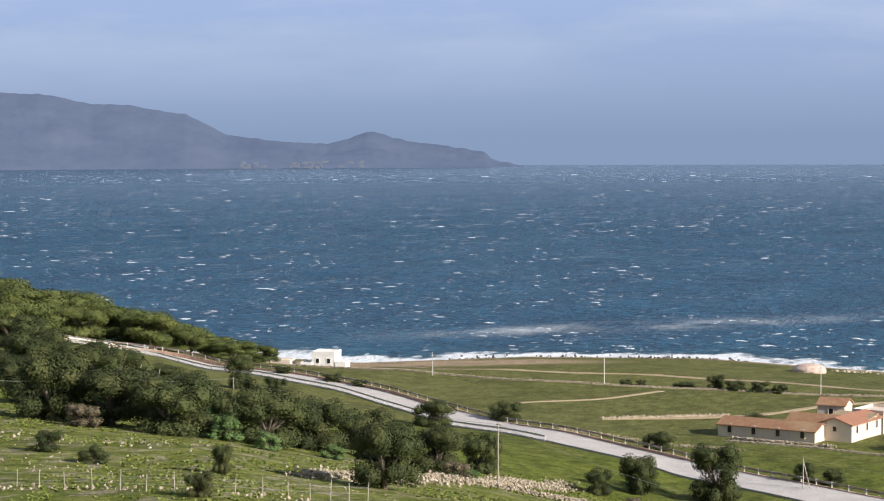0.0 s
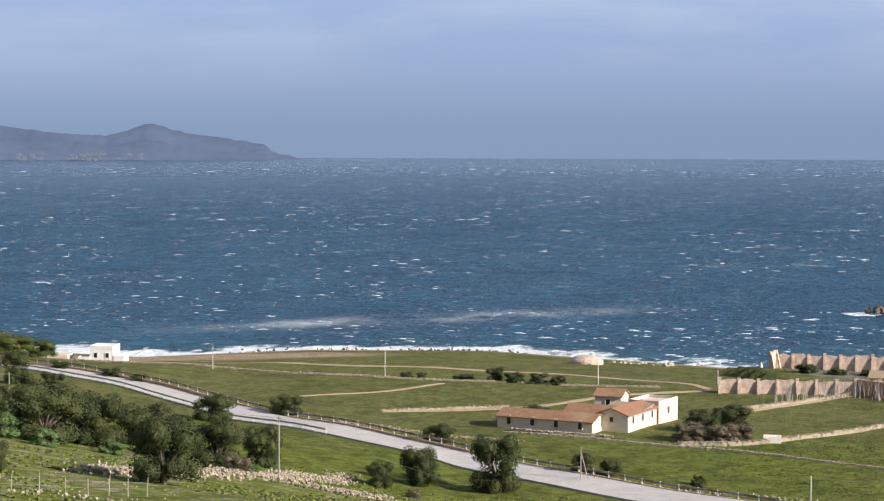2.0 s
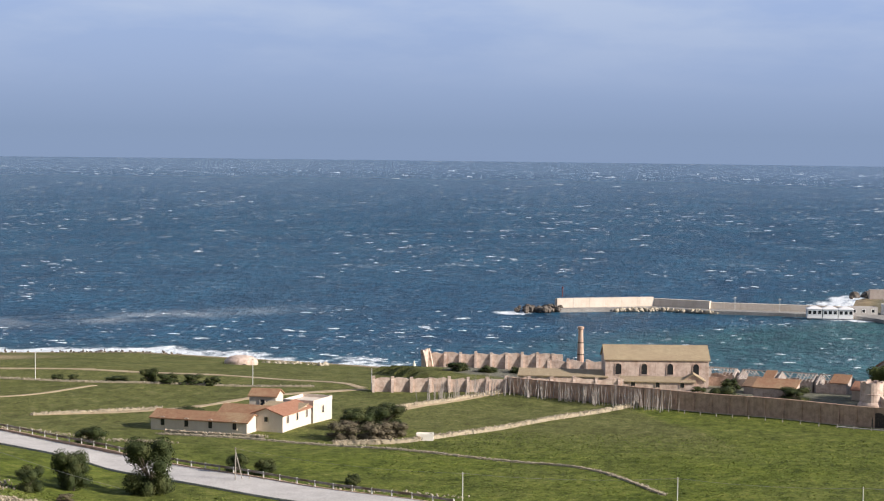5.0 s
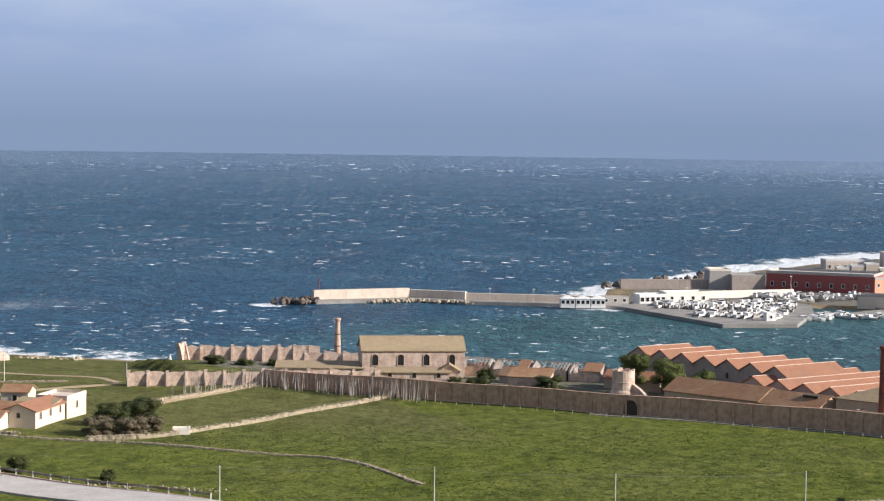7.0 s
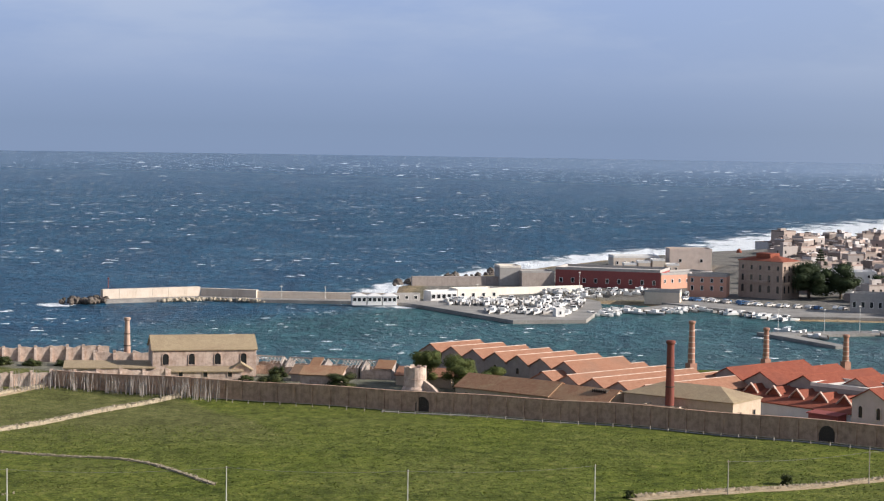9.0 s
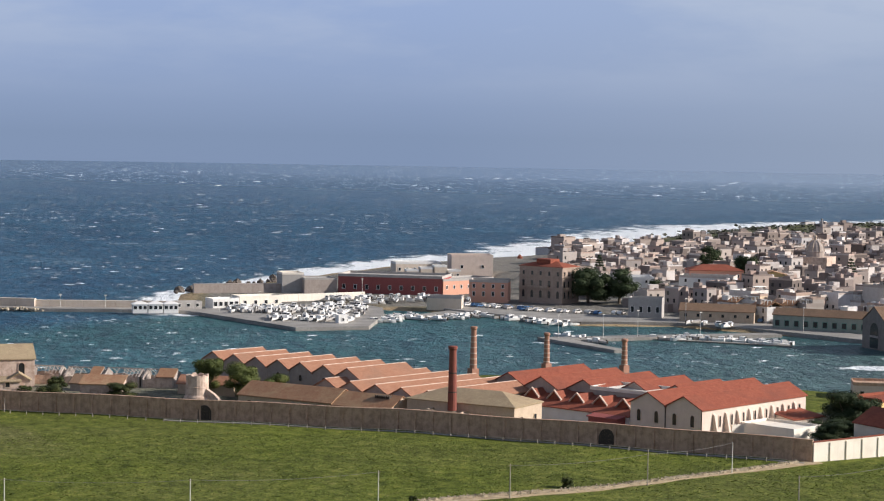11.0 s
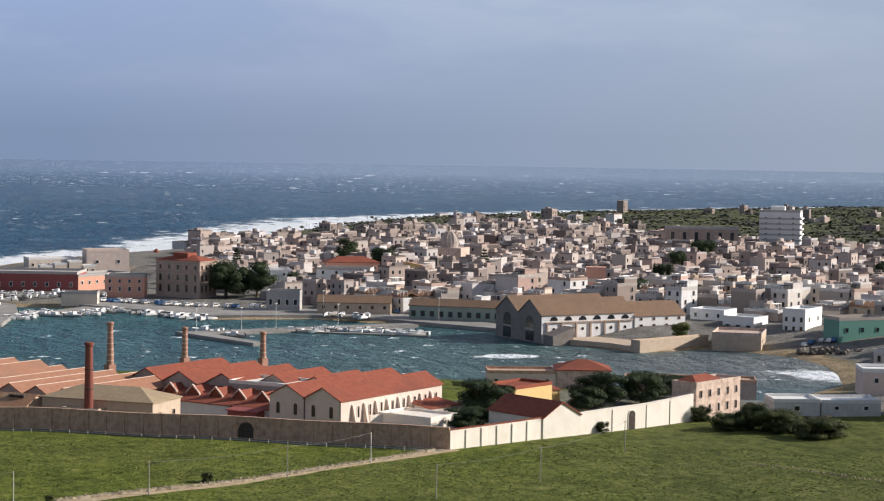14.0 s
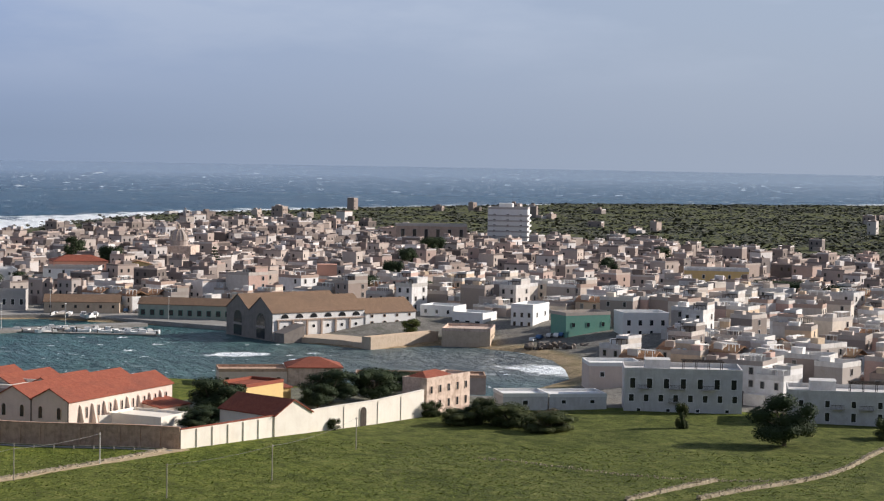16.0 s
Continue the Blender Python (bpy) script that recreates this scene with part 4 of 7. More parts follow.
# ---- ruins west of the works ----
def ruined_wall(label, p, q, h, step, seed, side=-1):
    """A roofless wall with broken top and sloping buttresses."""
    rnd = random.Random(seed)
    m, L = seat(p, q)
    ob = thing("ruined_wall", label, "ruin", m)
    bm = blank()
    xs = np.linspace(0, L, int(L / 1.6) + 2)
    top = [h + rnd.uniform(-0.5, 0.25) for _ in xs]
    prism(bm, [(L, -1.0)] + [(x, z) for x, z in zip(xs[::-1], top)] + [(0, -1.0)], 0, 0.6)
    part("wall", bm, M_TUFF, ob)
    for k in range(int(L / step) + 1):
        bm = blank()
        prism(bm, [(0.0, -1.0), (side * 1.5, -1.0), (side * 0.35, h * 0.85), (0.0, h * 0.95)], k * step - 0.35, k * step + 0.35, "x")
        part("buttress", bm, M_TUFF, ob)
        bm = blank()
        box(bm, k * step - 0.4, k * step + 0.4, -0.1, 0.7, h * 0.8, h + rnd.uniform(0.1, 0.5))
        part("pier_head", bm, M_TUFF, ob, "paler pier head")
    return ob


ruined_wall("roofless tuff wall with buttresses at the field edge", (119.0, 481.0), (150.5, 473.1), 3.4, 4.6, 3)
ruined_wall("roofless back wall of the ruined sheds", (148.5, 536.8), (183.0, 525.5), 4.6, 4.2, 5)
ruined_wall("broken end wall of the ruined sheds", (145.8, 533.5), (148.6, 537.0), 4.8, 4.0, 8)
ruined_wall("broken cross wall of the ruined sheds", (172.0, 505.0), (186.0, 500.0), 4.4, 5.0, 9)
ruined_wall("broken cross wall of the ruined sheds", (150.5, 473.6), (178.0, 466.0), 4.0, 5.5, 12)
spire = thing("stone_spike", "slim broken stone spike by the shore", "ruin", pose(146.8, 546.7, 3.5))
bm = blank()
lathe(bm, [(0.7, -1), (0.5, 1.5), (0.15, 3.0)], 6)
part("spike", bm, M_WALLWHITE, spire)
mainhall = building("ruined_factory", "gutted tuff factory building with straw-coloured tile roof", "ruin", (178.4, 479.9), (203.4, 473.0), 12, 7.3, "gable_x", 3.0, M_TUFF, M_TILE_STRAW,
                    front=[(4, 3.6, 1.5, 2.0, 1)], surround=M_TUFF, z=6.4)
building("ruined_shed", "low ruined shed with a patched tile roof", "ruin", (158.0, 487.0), (178.5, 479.0), 7, 2.6, "lean_x", 1.0, M_TUFF, M_TILE_STRAW, z=6.6)
building("ruined_shed", "low ruined shed with a broken tile roof", "ruin", (179.0, 470.5), (196.0, 464.5), 5, 2.6, "lean_x", 0.7, M_TUFF, M_TILE_STRAW, front=[(3, 1.4, 1.0, 1.0, 1)], surround=M_TUFF, z=6.6)
building("ruined_gable", "ruined gable of a small tuff house", "ruin", (194.0, 467.5), (199.0, 465.5), 4, 2.8, "gable_y", 1.6, M_TUFF, M_TILE_STRAW, z=6.6)
def roofless_shed(p, q, D, h, rh, seed, bare):
    """Gabled walls with gaps in the tiles: rafters and a ridge beam stand bare over part of the span."""
    rnd = random.Random(seed)
    m, L = seat(p, q, 6.4)
    ob = thing("roofless_shed", "ruined stone shed with bare bleached rafters", "ruin", m, "ruined sheds with bare rafters")
    for x in (0.0, L - 0.4):
        bm = blank()
        prism(bm, [(0, -0.8), (D, -0.8), (D, h), (D / 2, h + rh), (0, h)], x, x + 0.4, "x")
        part("gable_wall", bm, M_NAVE, ob)
    for y in (0.0, D - 0.4):
        bm = blank()
        xs = [0.41 + (L - 0.82) * k / 6 for k in range(7)]
        prism(bm, [(xs[0], -0.8), (xs[-1], -0.8)] + [(x, h - 0.05 - rnd.uniform(0, 0.7)) for x in xs[::-1]], y, y + 0.4)
        part("side_wall", bm, M_TUFF, ob)
    bm = blank()
    tube(bm, [(0, D / 2, h + rh + 0.1), (L, D / 2, h + rh + 0.05)], [0.16, 0.16], 5)
    part("ridge_beam", bm, M_TWIG, ob)
    for k in range(int(L / 0.9)):
        for sgn in (-1, 1):
            if rnd.random() < 0.85:
                bm = blank()
                x = 0.5 + k * 0.9
                tube(bm, [(x, D / 2 + sgn * (D / 2 + 0.2), h - 0.02), (x + rnd.uniform(-0.15, 0.15), D / 2, h + rh + 0.12)], [0.1, 0.1], 4)
                part("rafter", bm, M_TWIG, ob)
    if bare < 1:
        bm = blank()
        prism(bm, [(-0.3, h - 0.05), (D / 2, h + rh + 0.22), (D / 2, h + rh + 0.4), (-0.3, h + 0.13)], L * bare, L, "x")
        part("remaining_tiles", bm, M_TILE_OLD, ob, "patch of old roof tiles still in place")


roofless_shed((204.6, 479.6), (211.0, 474.6), 7, 3.2, 1.3, 71, 1.0)
roofless_shed((211.5, 474.2), (218.5, 467.8), 8, 2.8, 1.5, 72, 0.7)
roofless_shed((219.0, 467.4), (226.0, 461.0), 8, 2.9, 1.5, 73, 1.0)
roofless_shed((226.4, 460.6), (232.6, 455.0), 8, 2.9, 1.5, 74, 0.45)
for p, q, d, h, r, w, t in (((208, 462), (215, 456.5), 5, 2.0, "lean_x", M_NAVE, M_TILE_BROWN), ((206, 452), (214, 446), 6, 3.0, "lean_x", M_TUFF, M_TILE_OLD), ((228, 444), (238, 434), 7, 3.0, "gable_x", M_OCHRE, M_TILE_OR)):
    building("works_shed", "small old shed of the works with a tiled roof", "shed", p, q, d, h, r, 1.6 if r != "flat" else 0.4, w, t, z=6.4, group="old sheds of the works")

# ---- the farm ----
FU, FV = Vector((0.823, -0.568)), Vector((0.568, 0.823))
building("farmhouse", "long low cream farmhouse with old red tiles", "house", (57.5, 425.6), (75.5, 413.2), 7, 2.4, "gable_x", 1.3, M_FARM, M_TILE_OLD, front=[(4, 0.9, 0.9, 1.3, 1)], surround=M_FARM, z=7.4)
building("farm_wing", "cream farm wing with old red tiles", "house", (71.5, 424.5), (80.5, 418.3), 7, 3.0, "gable_x", 1.6, M_FARM, M_TILE_OLD, z=7.4)
building("farm_wing", "low farm wing with lichened tiles", "house", (79.0, 423.5), (86.0, 418.6), 8, 3.2, "lean_x", 1.2, M_FARM, M_TILE_STRAW, z=7.4)
building("farm_barn", "cream gabled barn with sunlit flank", "barn", (77.0, 418.0), (83.1, 413.8), 15.4, 3.8, "gable_y", 1.3, M_FARM, M_TILE_OR, front=[(1, 2.4, 0.8, 1.0)], right=[(3, 2.0, 0.8, 1.2, 1)], surround=M_FARM, z=7.2)
building("farm_tower_house", "tall cream flat-roofed farm block", "house", (86.6, 430.8), (92.3, 426.6), 10, 4.6, "flat", 0.5, M_FARM, M_FARM, right=[(1, 2.0, 0.8, 1.2, 1)], surround=M_FARM, z=7.2)
building("farm_upper_house", "small two-storey cream house with tiled roof", "house", (80.7, 438.7), (86.0, 436.0), 6, 4.9, "gable_x", 1.2, M_FARM, M_TILE_OLD, front=[(1, 3.0, 1.0, 1.2)], surround=M_FARM, z=7.2)
building("white_house", "white flat-roofed house on the shore", "house", (-37.5, 585.8), (-31.0, 584.2), 7, 4.3, "flat", 0.7, M_WHITE, M_WHITE, front=[(2, 1.6, 1.0, 1.3)], z=3.6)
building("white_annex", "low white annex of the shore house", "house", (-40.8, 585.5), (-37.6, 584.9), 5, 1.6, "flat", 0.3, M_WHITE, M_WHITE, z=3.6)
building("white_annex", "low white annex of the shore house", "house", (-30.8, 584.0), (-27.8, 583.3), 5, 1.9, "flat", 0.3, M_WHITE, M_WHITE, z=3.6)
building("shore_store", "low cream store near the shore", "shed", (-52, 590), (-44, 588), 5, 2.0, "flat", 0.3, M_FARM, M_FARM, z=3.6)
bunker = thing("pillbox", "round domed stone pillbox at the shore", "bunker", pose(103.9, 578.2, 2.4))
bm = blank()
lathe(bm, [(4.9, -1.0), (4.8, 1.5), (4.5, 1.9), (3.4, 2.6), (1.6, 3.0), (0.2, 3.05)], 24)
part("drum", bm, M_TUFF, bunker)
bm = blank()
box(bm, -0.5, 0.5, -4.95, -4.6, 0.6, 1.0)
part("loophole", bm, M_WOOD, bunker)


# ---- harbour ----
def slab(name, label, pts, top, depth=3.0, mat=None, category="quay"):
    """A flat-topped concrete quay of that outline, with a bevelled edge."""
    bm = blank()
    f = bm.faces.new([bm.verts.new((x, y, top)) for x, y in pts])
    if f.normal.z < 0:
        f.normal_flip()
    r = bmesh.ops.extrude_face_region(bm, geom=[f])
    bmesh.ops.translate(bm, verts=[v for v in r["geom"] if isinstance(v, bmesh.types.BMVert)], vec=(0, 0, -depth))
    bmesh.ops.recalc_face_normals(bm, faces=bm.faces)
    return tagged(new(name, mesh_of(name, bm, mat or M_QUAY)), label, category, kind="structure")


slab("quay_jetty", "broad concrete jetty with wet puddles", [(366, 712), (369, 699.5), (371.2, 631.5), (398, 625), (430, 664), (446, 690), (450, 716), (410, 722)], 1.35)
slab("quay_mole", "concrete quay along the mole", [(262, 757), (304, 757.5), (319, 742), (345, 727), (366, 714), (374, 722), (348, 737), (322, 752), (306, 766), (262, 765)], 1.3)
slab("quay_inner", "concrete quay below the villas", [(466, 676), (471, 650), (478, 608), (513, 588), (523, 560), (530, 507), (543, 508), (545, 560), (530, 605), (500, 640), (486, 690)], 1.5)
slab("quay_boathouse", "worn stone landing below the boathouse", [(513.2, 469.6), (517.5, 463.5), (520, 446), (517.5, 433), (551, 431.5), (558, 438), (574, 453.5), (550, 460)], 1.9, 3.0, M_OCHRE)
slab("pier_centre", "narrow concrete pier", [(431.5, 568), (428.5, 522), (433, 521), (437.5, 557), (478, 549), (519.6, 538), (521, 545), (480, 556)], 1.1)
slab("pier_north", "short concrete pier", [(434, 658), (437, 654), (472, 664), (470, 674)], 1.0)


def mole_wall(label, p, q, h, w, mat):
    m, L = seat(p, q, 1.0)
    ob = thing("mole_parapet", label, "sea wall", m)
    n = max(1, int(L / 6))
    for k in range(n):
        bm = blank()
        prism(bm, [(0, -1), (w, -1), (w * 0.8, h), (0.1, h)], L * k / n + 0.03, L * (k + 1) / n - 0.03, "x")
        part("wall_block", bm, mat, ob)


mole_wall("tall sunlit tuff parapet of the mole", (263.0, 763.0), (304.5, 765.0), 4.0, 3, M_MOLE)
mole_wall("tuff parapet of the mole", (304.5, 765.0), (322.0, 749.5), 3.4, 3, M_MOLE)
mole_wall("lower tuff parapet of the mole", (322.0, 751.0), (372.0, 722.0), 2.8, 3, M_MOLE)
mole_wall("low sea wall behind the quay", (413.0, 790.0), (451.0, 778.0), 4.0, 3, M_NAVE)
mole_wall("long pale sea wall beside the boatyard", (413.5, 735.0), (466.0, 735.0), 3.0, 1.5, M_WALLWHITE)
beacon = thing("harbour_beacon", "slim red harbour beacon on the mole head", "beacon", pose(265.5, 764.0, 5.6))
bm = blank()
tube(bm, [(0, 0, 0), (0, 0, 3.4)], [0.18, 0.1], 8)
part("mast", bm, M_RED, beacon)
bm = blank()
lathe(bm, [(0.3, 3.3), (0.35, 3.7), (0.1, 4.0)], 8)
part("lantern", bm, M_RED, beacon)


def rock_mesh(name, seed, mat):
    rnd = random.Random(seed)
    bm = blank()
    bmesh.ops.create_icosphere(bm, subdivisions=1, radius=1.0)
    for v in bm.verts:
        v.co *= rnd.uniform(0.7, 1.15)
        v.co.z *= 0.75
    return mesh_of(name, bm, mat)


ROCKS = [rock_mesh("armour_rock", k, M_STONE) for k in range(4)]
DARK_ROCKS = [rock_mesh("shore_rock", 10 + k, M_ROCK) for k in range(4)]


def rock_heap(name, label, pts, count, size, spread, meshes, z0=0.0, seed=1, z_from_ground=False, category="rocks"):
    rnd = random.Random(seed)
    ob = thing(name, label, category, pose(*pts[0], 0))
    line = smooth_line(pts, 1.0)
    base = Vector((*pts[0], 0))
    for _ in range(count):
        q = rnd.choice(line) + Vector((rnd.gauss(0, spread), rnd.gauss(0, spread)))
        s = size * rnd.uniform(0.5, 1.3)
        z = ground_at(*q) if z_from_ground else z0 + rnd.uniform(-0.2, 0.6) * size
        part("rock", rnd.choice(meshes), None, ob, local=Matrix.LocRotScale(Vector((q.x, q.y, z)) - base, Euler((rnd.uniform(0, 6), rnd.uniform(0, 6), rnd.uniform(0, 6))), (s, s, s)))
    return ob


rock_heap("armour_rocks", "heaped dark armour rocks at the mole head", [(247, 760), (258, 759), (262, 764), (252, 766)], 70, 1.5, 2.2, DARK_ROCKS, 0.6, 3)
rock_heap("armour_rocks", "pale armour rocks along the inner side of the mole", [(285, 755.5), (303, 755.5), (320, 740)], 110, 0.9, 0.9, ROCKS, 0.6, 4)
rock_heap("shore_rocks", "wet brown rocks on the exposed shore", [(5, 635), (26, 642), (60, 638), (80, 634)], 190, 0.42, 4.2, DARK_ROCKS, 0.4, 5)
rock_heap("shore_rocks", "rocky point washed by the surf", [(62, 628), (74, 630), (86, 622)], 120, 0.6, 3.6, DARK_ROCKS, 0.9, 6)
rock_heap("shore_rocks", "pale shore rocks by the pillbox", [(108, 588), (122, 586), (130, 578)], 40, 0.9, 2.0, ROCKS, 1.4, 7)
rock_heap("shore_rocks", "dark rocks beside the beach", [(552, 392), (562, 380), (570, 368)], 80, 1.4, 2.5, DARK_ROCKS, 1.2, 8)
rock_heap("shore_rocks", "surf-beaten rocks outside the harbour", [(415, 802), (450, 822), (505, 860)], 60, 2.2, 4.0, DARK_ROCKS, 0.4, 9)

# quay buildings
for k in range(3):
    p = (347.5 + 5.6 * k, 714.6 - 2.0 * k)
    kiosk = building("kiosk", "white open kiosk with peaked awnings on the quay", "kiosk", p, (p[0] + 5.2, p[1] - 1.9), 4.5, 2.6, "hip", 1.3, M_WHITE, M_WHITE, front=[(3, 0.8, 1.2, 1.3)], z=1.3, group="white quay kiosks")
building("quay_shed", "low dark quay shed", "shed", (366, 716), (377, 714), 5, 2.8, "flat", 0.3, M_GREYP, M_GREYP, front=[(3, 1.0, 1.2, 1.2)], z=1.3)
building("harbour_office", "white flat-roofed harbour office with large windows", "office", (382.1, 714.6), (393.5, 714.0), 7, 3.2, "flat", 0.5, M_WHITE, M_WHITE, front=[(5, 0.8, 1.5, 1.6)], z=1.4)
building("harbour_store", "pale flat-roofed harbour store", "shed", (395.0, 716.0), (413.4, 714.8), 8, 3.8, "flat", 0.5, M_WALLWHITE, M_WALLWHITE, front=[(4, 1.0, 1.2, 1.4)], z=1.4)
building("tool_hut", "small white hut at the end of the jetty", "hut", (393.5, 638.5), (397.0, 638.0), 3, 2.6, "flat", 0.5, M_WHITE, M_WHITE, front=[(1, 0.9, 0.8, 1.0)], z=1.35)
building("ferry_office", "cream flat-roofed building on the pier", "office", (460.9, 680.7), (471.6, 671.6), 9, 4.4, "flat", 0.6, M_FARM, M_GREYP, right=[(2, 1.2, 1.0, 1.3)], z=1.4)
building("red_storehouse", "long oxblood storehouse with flat grey roof", "storehouse", (470.5, 764.4), (503.0, 731.3), 22, 7.2, "flat", 0.9, M_RED, M_GREYP, front=[(9, 1.6, 1.2, 1.8)], z=1.8)
building("grey_storehouse", "plain windowless grey storehouse", "storehouse", (456.0, 768.7), (470.0, 764.5), 14, 5.6, "flat", 0.5, M_NAVE, M_GREYP, z=1.8)
building("grey_storehouse", "tall windowless grey block on the shore", "storehouse", (449.0, 776.0), (458.0, 773.0), 12, 7.6, "flat", 0.6, M_GREYP, M_WALLWHITE, z=1.8)
building("pink_house", "salmon two-storey house with many windows", "house", (503.5, 731.0), (533.0, 734.5), 14, 6.2, "flat", 0.7, M_PINK, M_GREYP, front=[(7, 2.6, 0.9, 1.4)], z=1.8)
building("pale_house", "tall pale plastered house behind the storehouse", "house", (565.0, 813.5), (583.3, 804.5), 14, 10.5, "flat", 1.0, M_HALL, M_HALL, front=[(2, 5, 1.2, 1.5)], right=[(2, 5, 1.2, 1.5)], z=2.0)
building("cream_house", "cream stepped house on the shore", "house", (541.0, 826.0), (562.0, 818.0), 12, 7.0, "flat", 0.8, M_FARM, M_WHITE, front=[(6, 3.6, 1.0, 1.4)], z=2.0)
for k in range(4):
    building("cream_house", "small cream house block on the shore", "house", (538 + 6 * k, 812 - 3 * k), (543.5 + 6 * k, 809.5 - 3 * k), 7, 4.5 + (k * 7 % 3), "flat", 0.6, M_FARM, M_WHITE, front=[(2, 2.0, 0.9, 1.2)], z=2.0)
villa = building("palazzo", "brown stone palazzo with balustrade and red hipped roof", "palace", (516.0, 692.6), (523.2, 672.4), 13, 14.5, "hip", 2.2, M_PALAZZO, M_TILE_RED,
                 front=[(5, 1.6, 1.3, 2.4, 1), (5, 6.2, 1.2, 2.6), (5, 11.0, 1.1, 1.7)], right=[(4, 1.6, 1.3, 2.4, 1), (4, 6.2, 1.2, 2.6), (4, 11.0, 1.1, 1.7)], surround=M_PALAZZO, z=2.2)
for z in (5.4, 10.2, 14.2):
    bm = blank()
    box(bm, -0.35, 21.8, -0.35, 13.35, z, z + 0.35)
    part("cornice", bm, M_PALAZZO, villa)
bm = blank()
box(bm, 6.5, 13.5, 3, 10, 14.7, 17.6)
part("roof_turret", bm, M_TILE_RED, villa, "red roof turret")
bm = blank()
lathe(bm, [(1.2, 17.5), (1.0, 18.4), (0.2, 19.2)], 8)
part("finial", bm, M_TILE_RED, villa)
bm = blank()
box(bm, 5, 15, -1.3, -0.3, 5.6, 6.6)
part("balcony", bm, M_PALAZZO, villa, "stone balcony")
building("villa_wing", "low ochre wing beside the palazzo", "house", (496, 701), (508, 690), 12, 8.0, "flat", 0.8, M_PINK, M_GREYP, front=[(4, 2, 1.0, 1.8), (4, 5.4, 1.0, 1.5)], z=2.0)
building("white_house_row", "white three-storey house row", "house", (549.0, 684.0), (571.0, 670.0), 14, 9.0, "flat", 0.8, M_WHITE, M_WHITE, front=[(5, 1.5, 1.0, 1.6), (5, 4.6, 1.0, 1.5), (4, 7.2, 0.9, 1.1)], z=2.2)
building("white_house_row", "white square four-storey house", "house", (587.4, 672.7), (602.2, 654.3), 12, 9.4, "flat", 0.8, M_WHITE, M_TERRACE, front=[(4, 1.2, 1.0, 1.3), (4, 4.2, 1.0, 1.4), (4, 7.2, 1.0, 1.4)], z=2.2)
building("red_roof_house", "pink house with a red hipped roof", "house", (598, 678), (618, 665), 13, 11.0, "hip", 2.6, M_PINK, M_TILE_RED, front=[(5, 8.2, 0.9, 1.3)], z=2.6)
building("yellow_house", "ochre yellow house with pediment", "house", (622, 660), (632, 652), 10, 9.5, "gable_y", 1.5, M_YELLOW, M_TILE_OLD, front=[(3, 3.0, 0.9, 1.6), (3, 6.4, 0.9, 1.4)], z=2.8)
building("grey_villa", "low grey villa with tall windows by the quay", "house", (510.5, 614.0), (519.5, 604.6), 10, 6.6, "flat", 0.6, M_GREYP, M_GREYP, front=[(4, 1.6, 1.2, 2.2)], z=2.0)
building("boat_store", "long stone boat store with brown tiled roof", "storehouse", (517.6, 592.0), (537.0, 571.5), 11, 3.9, "gable_x", 2.4, M_OCHRE, M_TILE_BROWN, front=[(6, 1.6, 1.0, 1.2)], surround=M_OCHRE, z=1.8)
building("green_store", "long green-shuttered store with brown tiled roof", "storehouse", (531.0, 555.0), (549.0, 524.0), 10, 4.8, "gable_x", 2.2, M_SAGE, M_TILE_BROWN, front=[(10, 0.8, 1.6, 2.0)], surround=M_GREENP, z=1.8)

# great boathouse with twin gables
bs, F = Vector((0.26, 0.9656)), Vector((513.0, 470.8))
for k in range(2):
    a, b = F + bs * (30.0 - 15.0 * k), F + bs * (30.0 - 15.0 * (k + 1) + 0.1)
    hall = building("boathouse", "great tuff boathouse with brown tiled roof and arched portal", "boathouse", (a.x, a.y), (b.x, b.y), 38, 9.2, "gable_y", 4.9, M_PALAZZO if k == 0 else M_WHITE, M_TILE_BROWN, z=0.5, group="twin-gabled boathouse")
    bm = blank()
    prism(bm, [(-0.1, -0.8), (15.0, -0.8), (15.0, 9.2), (7.45, 14.1), (-0.1, 9.2)], -0.05, 0.0)
    part("gable_front", bm, M_GABLE, hall, "grey weathered stone gable front")
    bm = blank()
    prism(bm, [(4.9, 0), (10.1, 0), (10.1, 6.0)] + [(7.5 + 2.6 * math.cos(math.pi * j / 8), 6.0 + 2.6 * math.sin(math.pi * j / 8)) for j in range(1, 8)] + [(4.9, 6.0)], -0.12, 0.2)
    part("portal", bm, M_PANE, hall, "tall dark arched portal")
    bm = blank()
    box(bm, 4.8, 10.2, -0.3, 0.1, 3.6, 4.3)
    part("portal_beam", bm, M_NAVE, hall)
    if k:
        for j in range(6):
            x = 5.0 + j * 5.9
            bm = blank()
            prism(bm, [(x + 1.5 * math.cos(math.pi * i / 8), 7.2 + 1.4 * math.sin(math.pi * i / 8)) for i in range(9)], 14.9, 15.02, "x")
            part("arched_window", bm, M_PANE, hall)
            bm = blank()
            prism(bm, [(x + 0.55 * math.cos(math.pi * i / 5), 4.2 + 0.55 * math.sin(math.pi * i / 5)) for i in range(10)], 14.9, 15.03, "x")
            part("round_window", bm, M_PANE, hall)
            bm = blank()
            box(bm, 14.9, 15.4, x - 3.1, x - 2.5, -0.5, 6.4)
            part("pilaster", bm, M_PALAZZO, hall)
        bm = blank()
        box(bm, 14.9, 15.45, 1.5, 37.8, 6.4, 6.75)
        part("string_course", bm, M_PALAZZO, hall)
building("boathouse_stub", "dark ruined brick stub beside the boathouse", "ruin", (512.6, 469.4), (511.0, 463.6), 8, 2.6, "lean_x", 2.8, M_GABLE, M_GABLE, z=0.5)
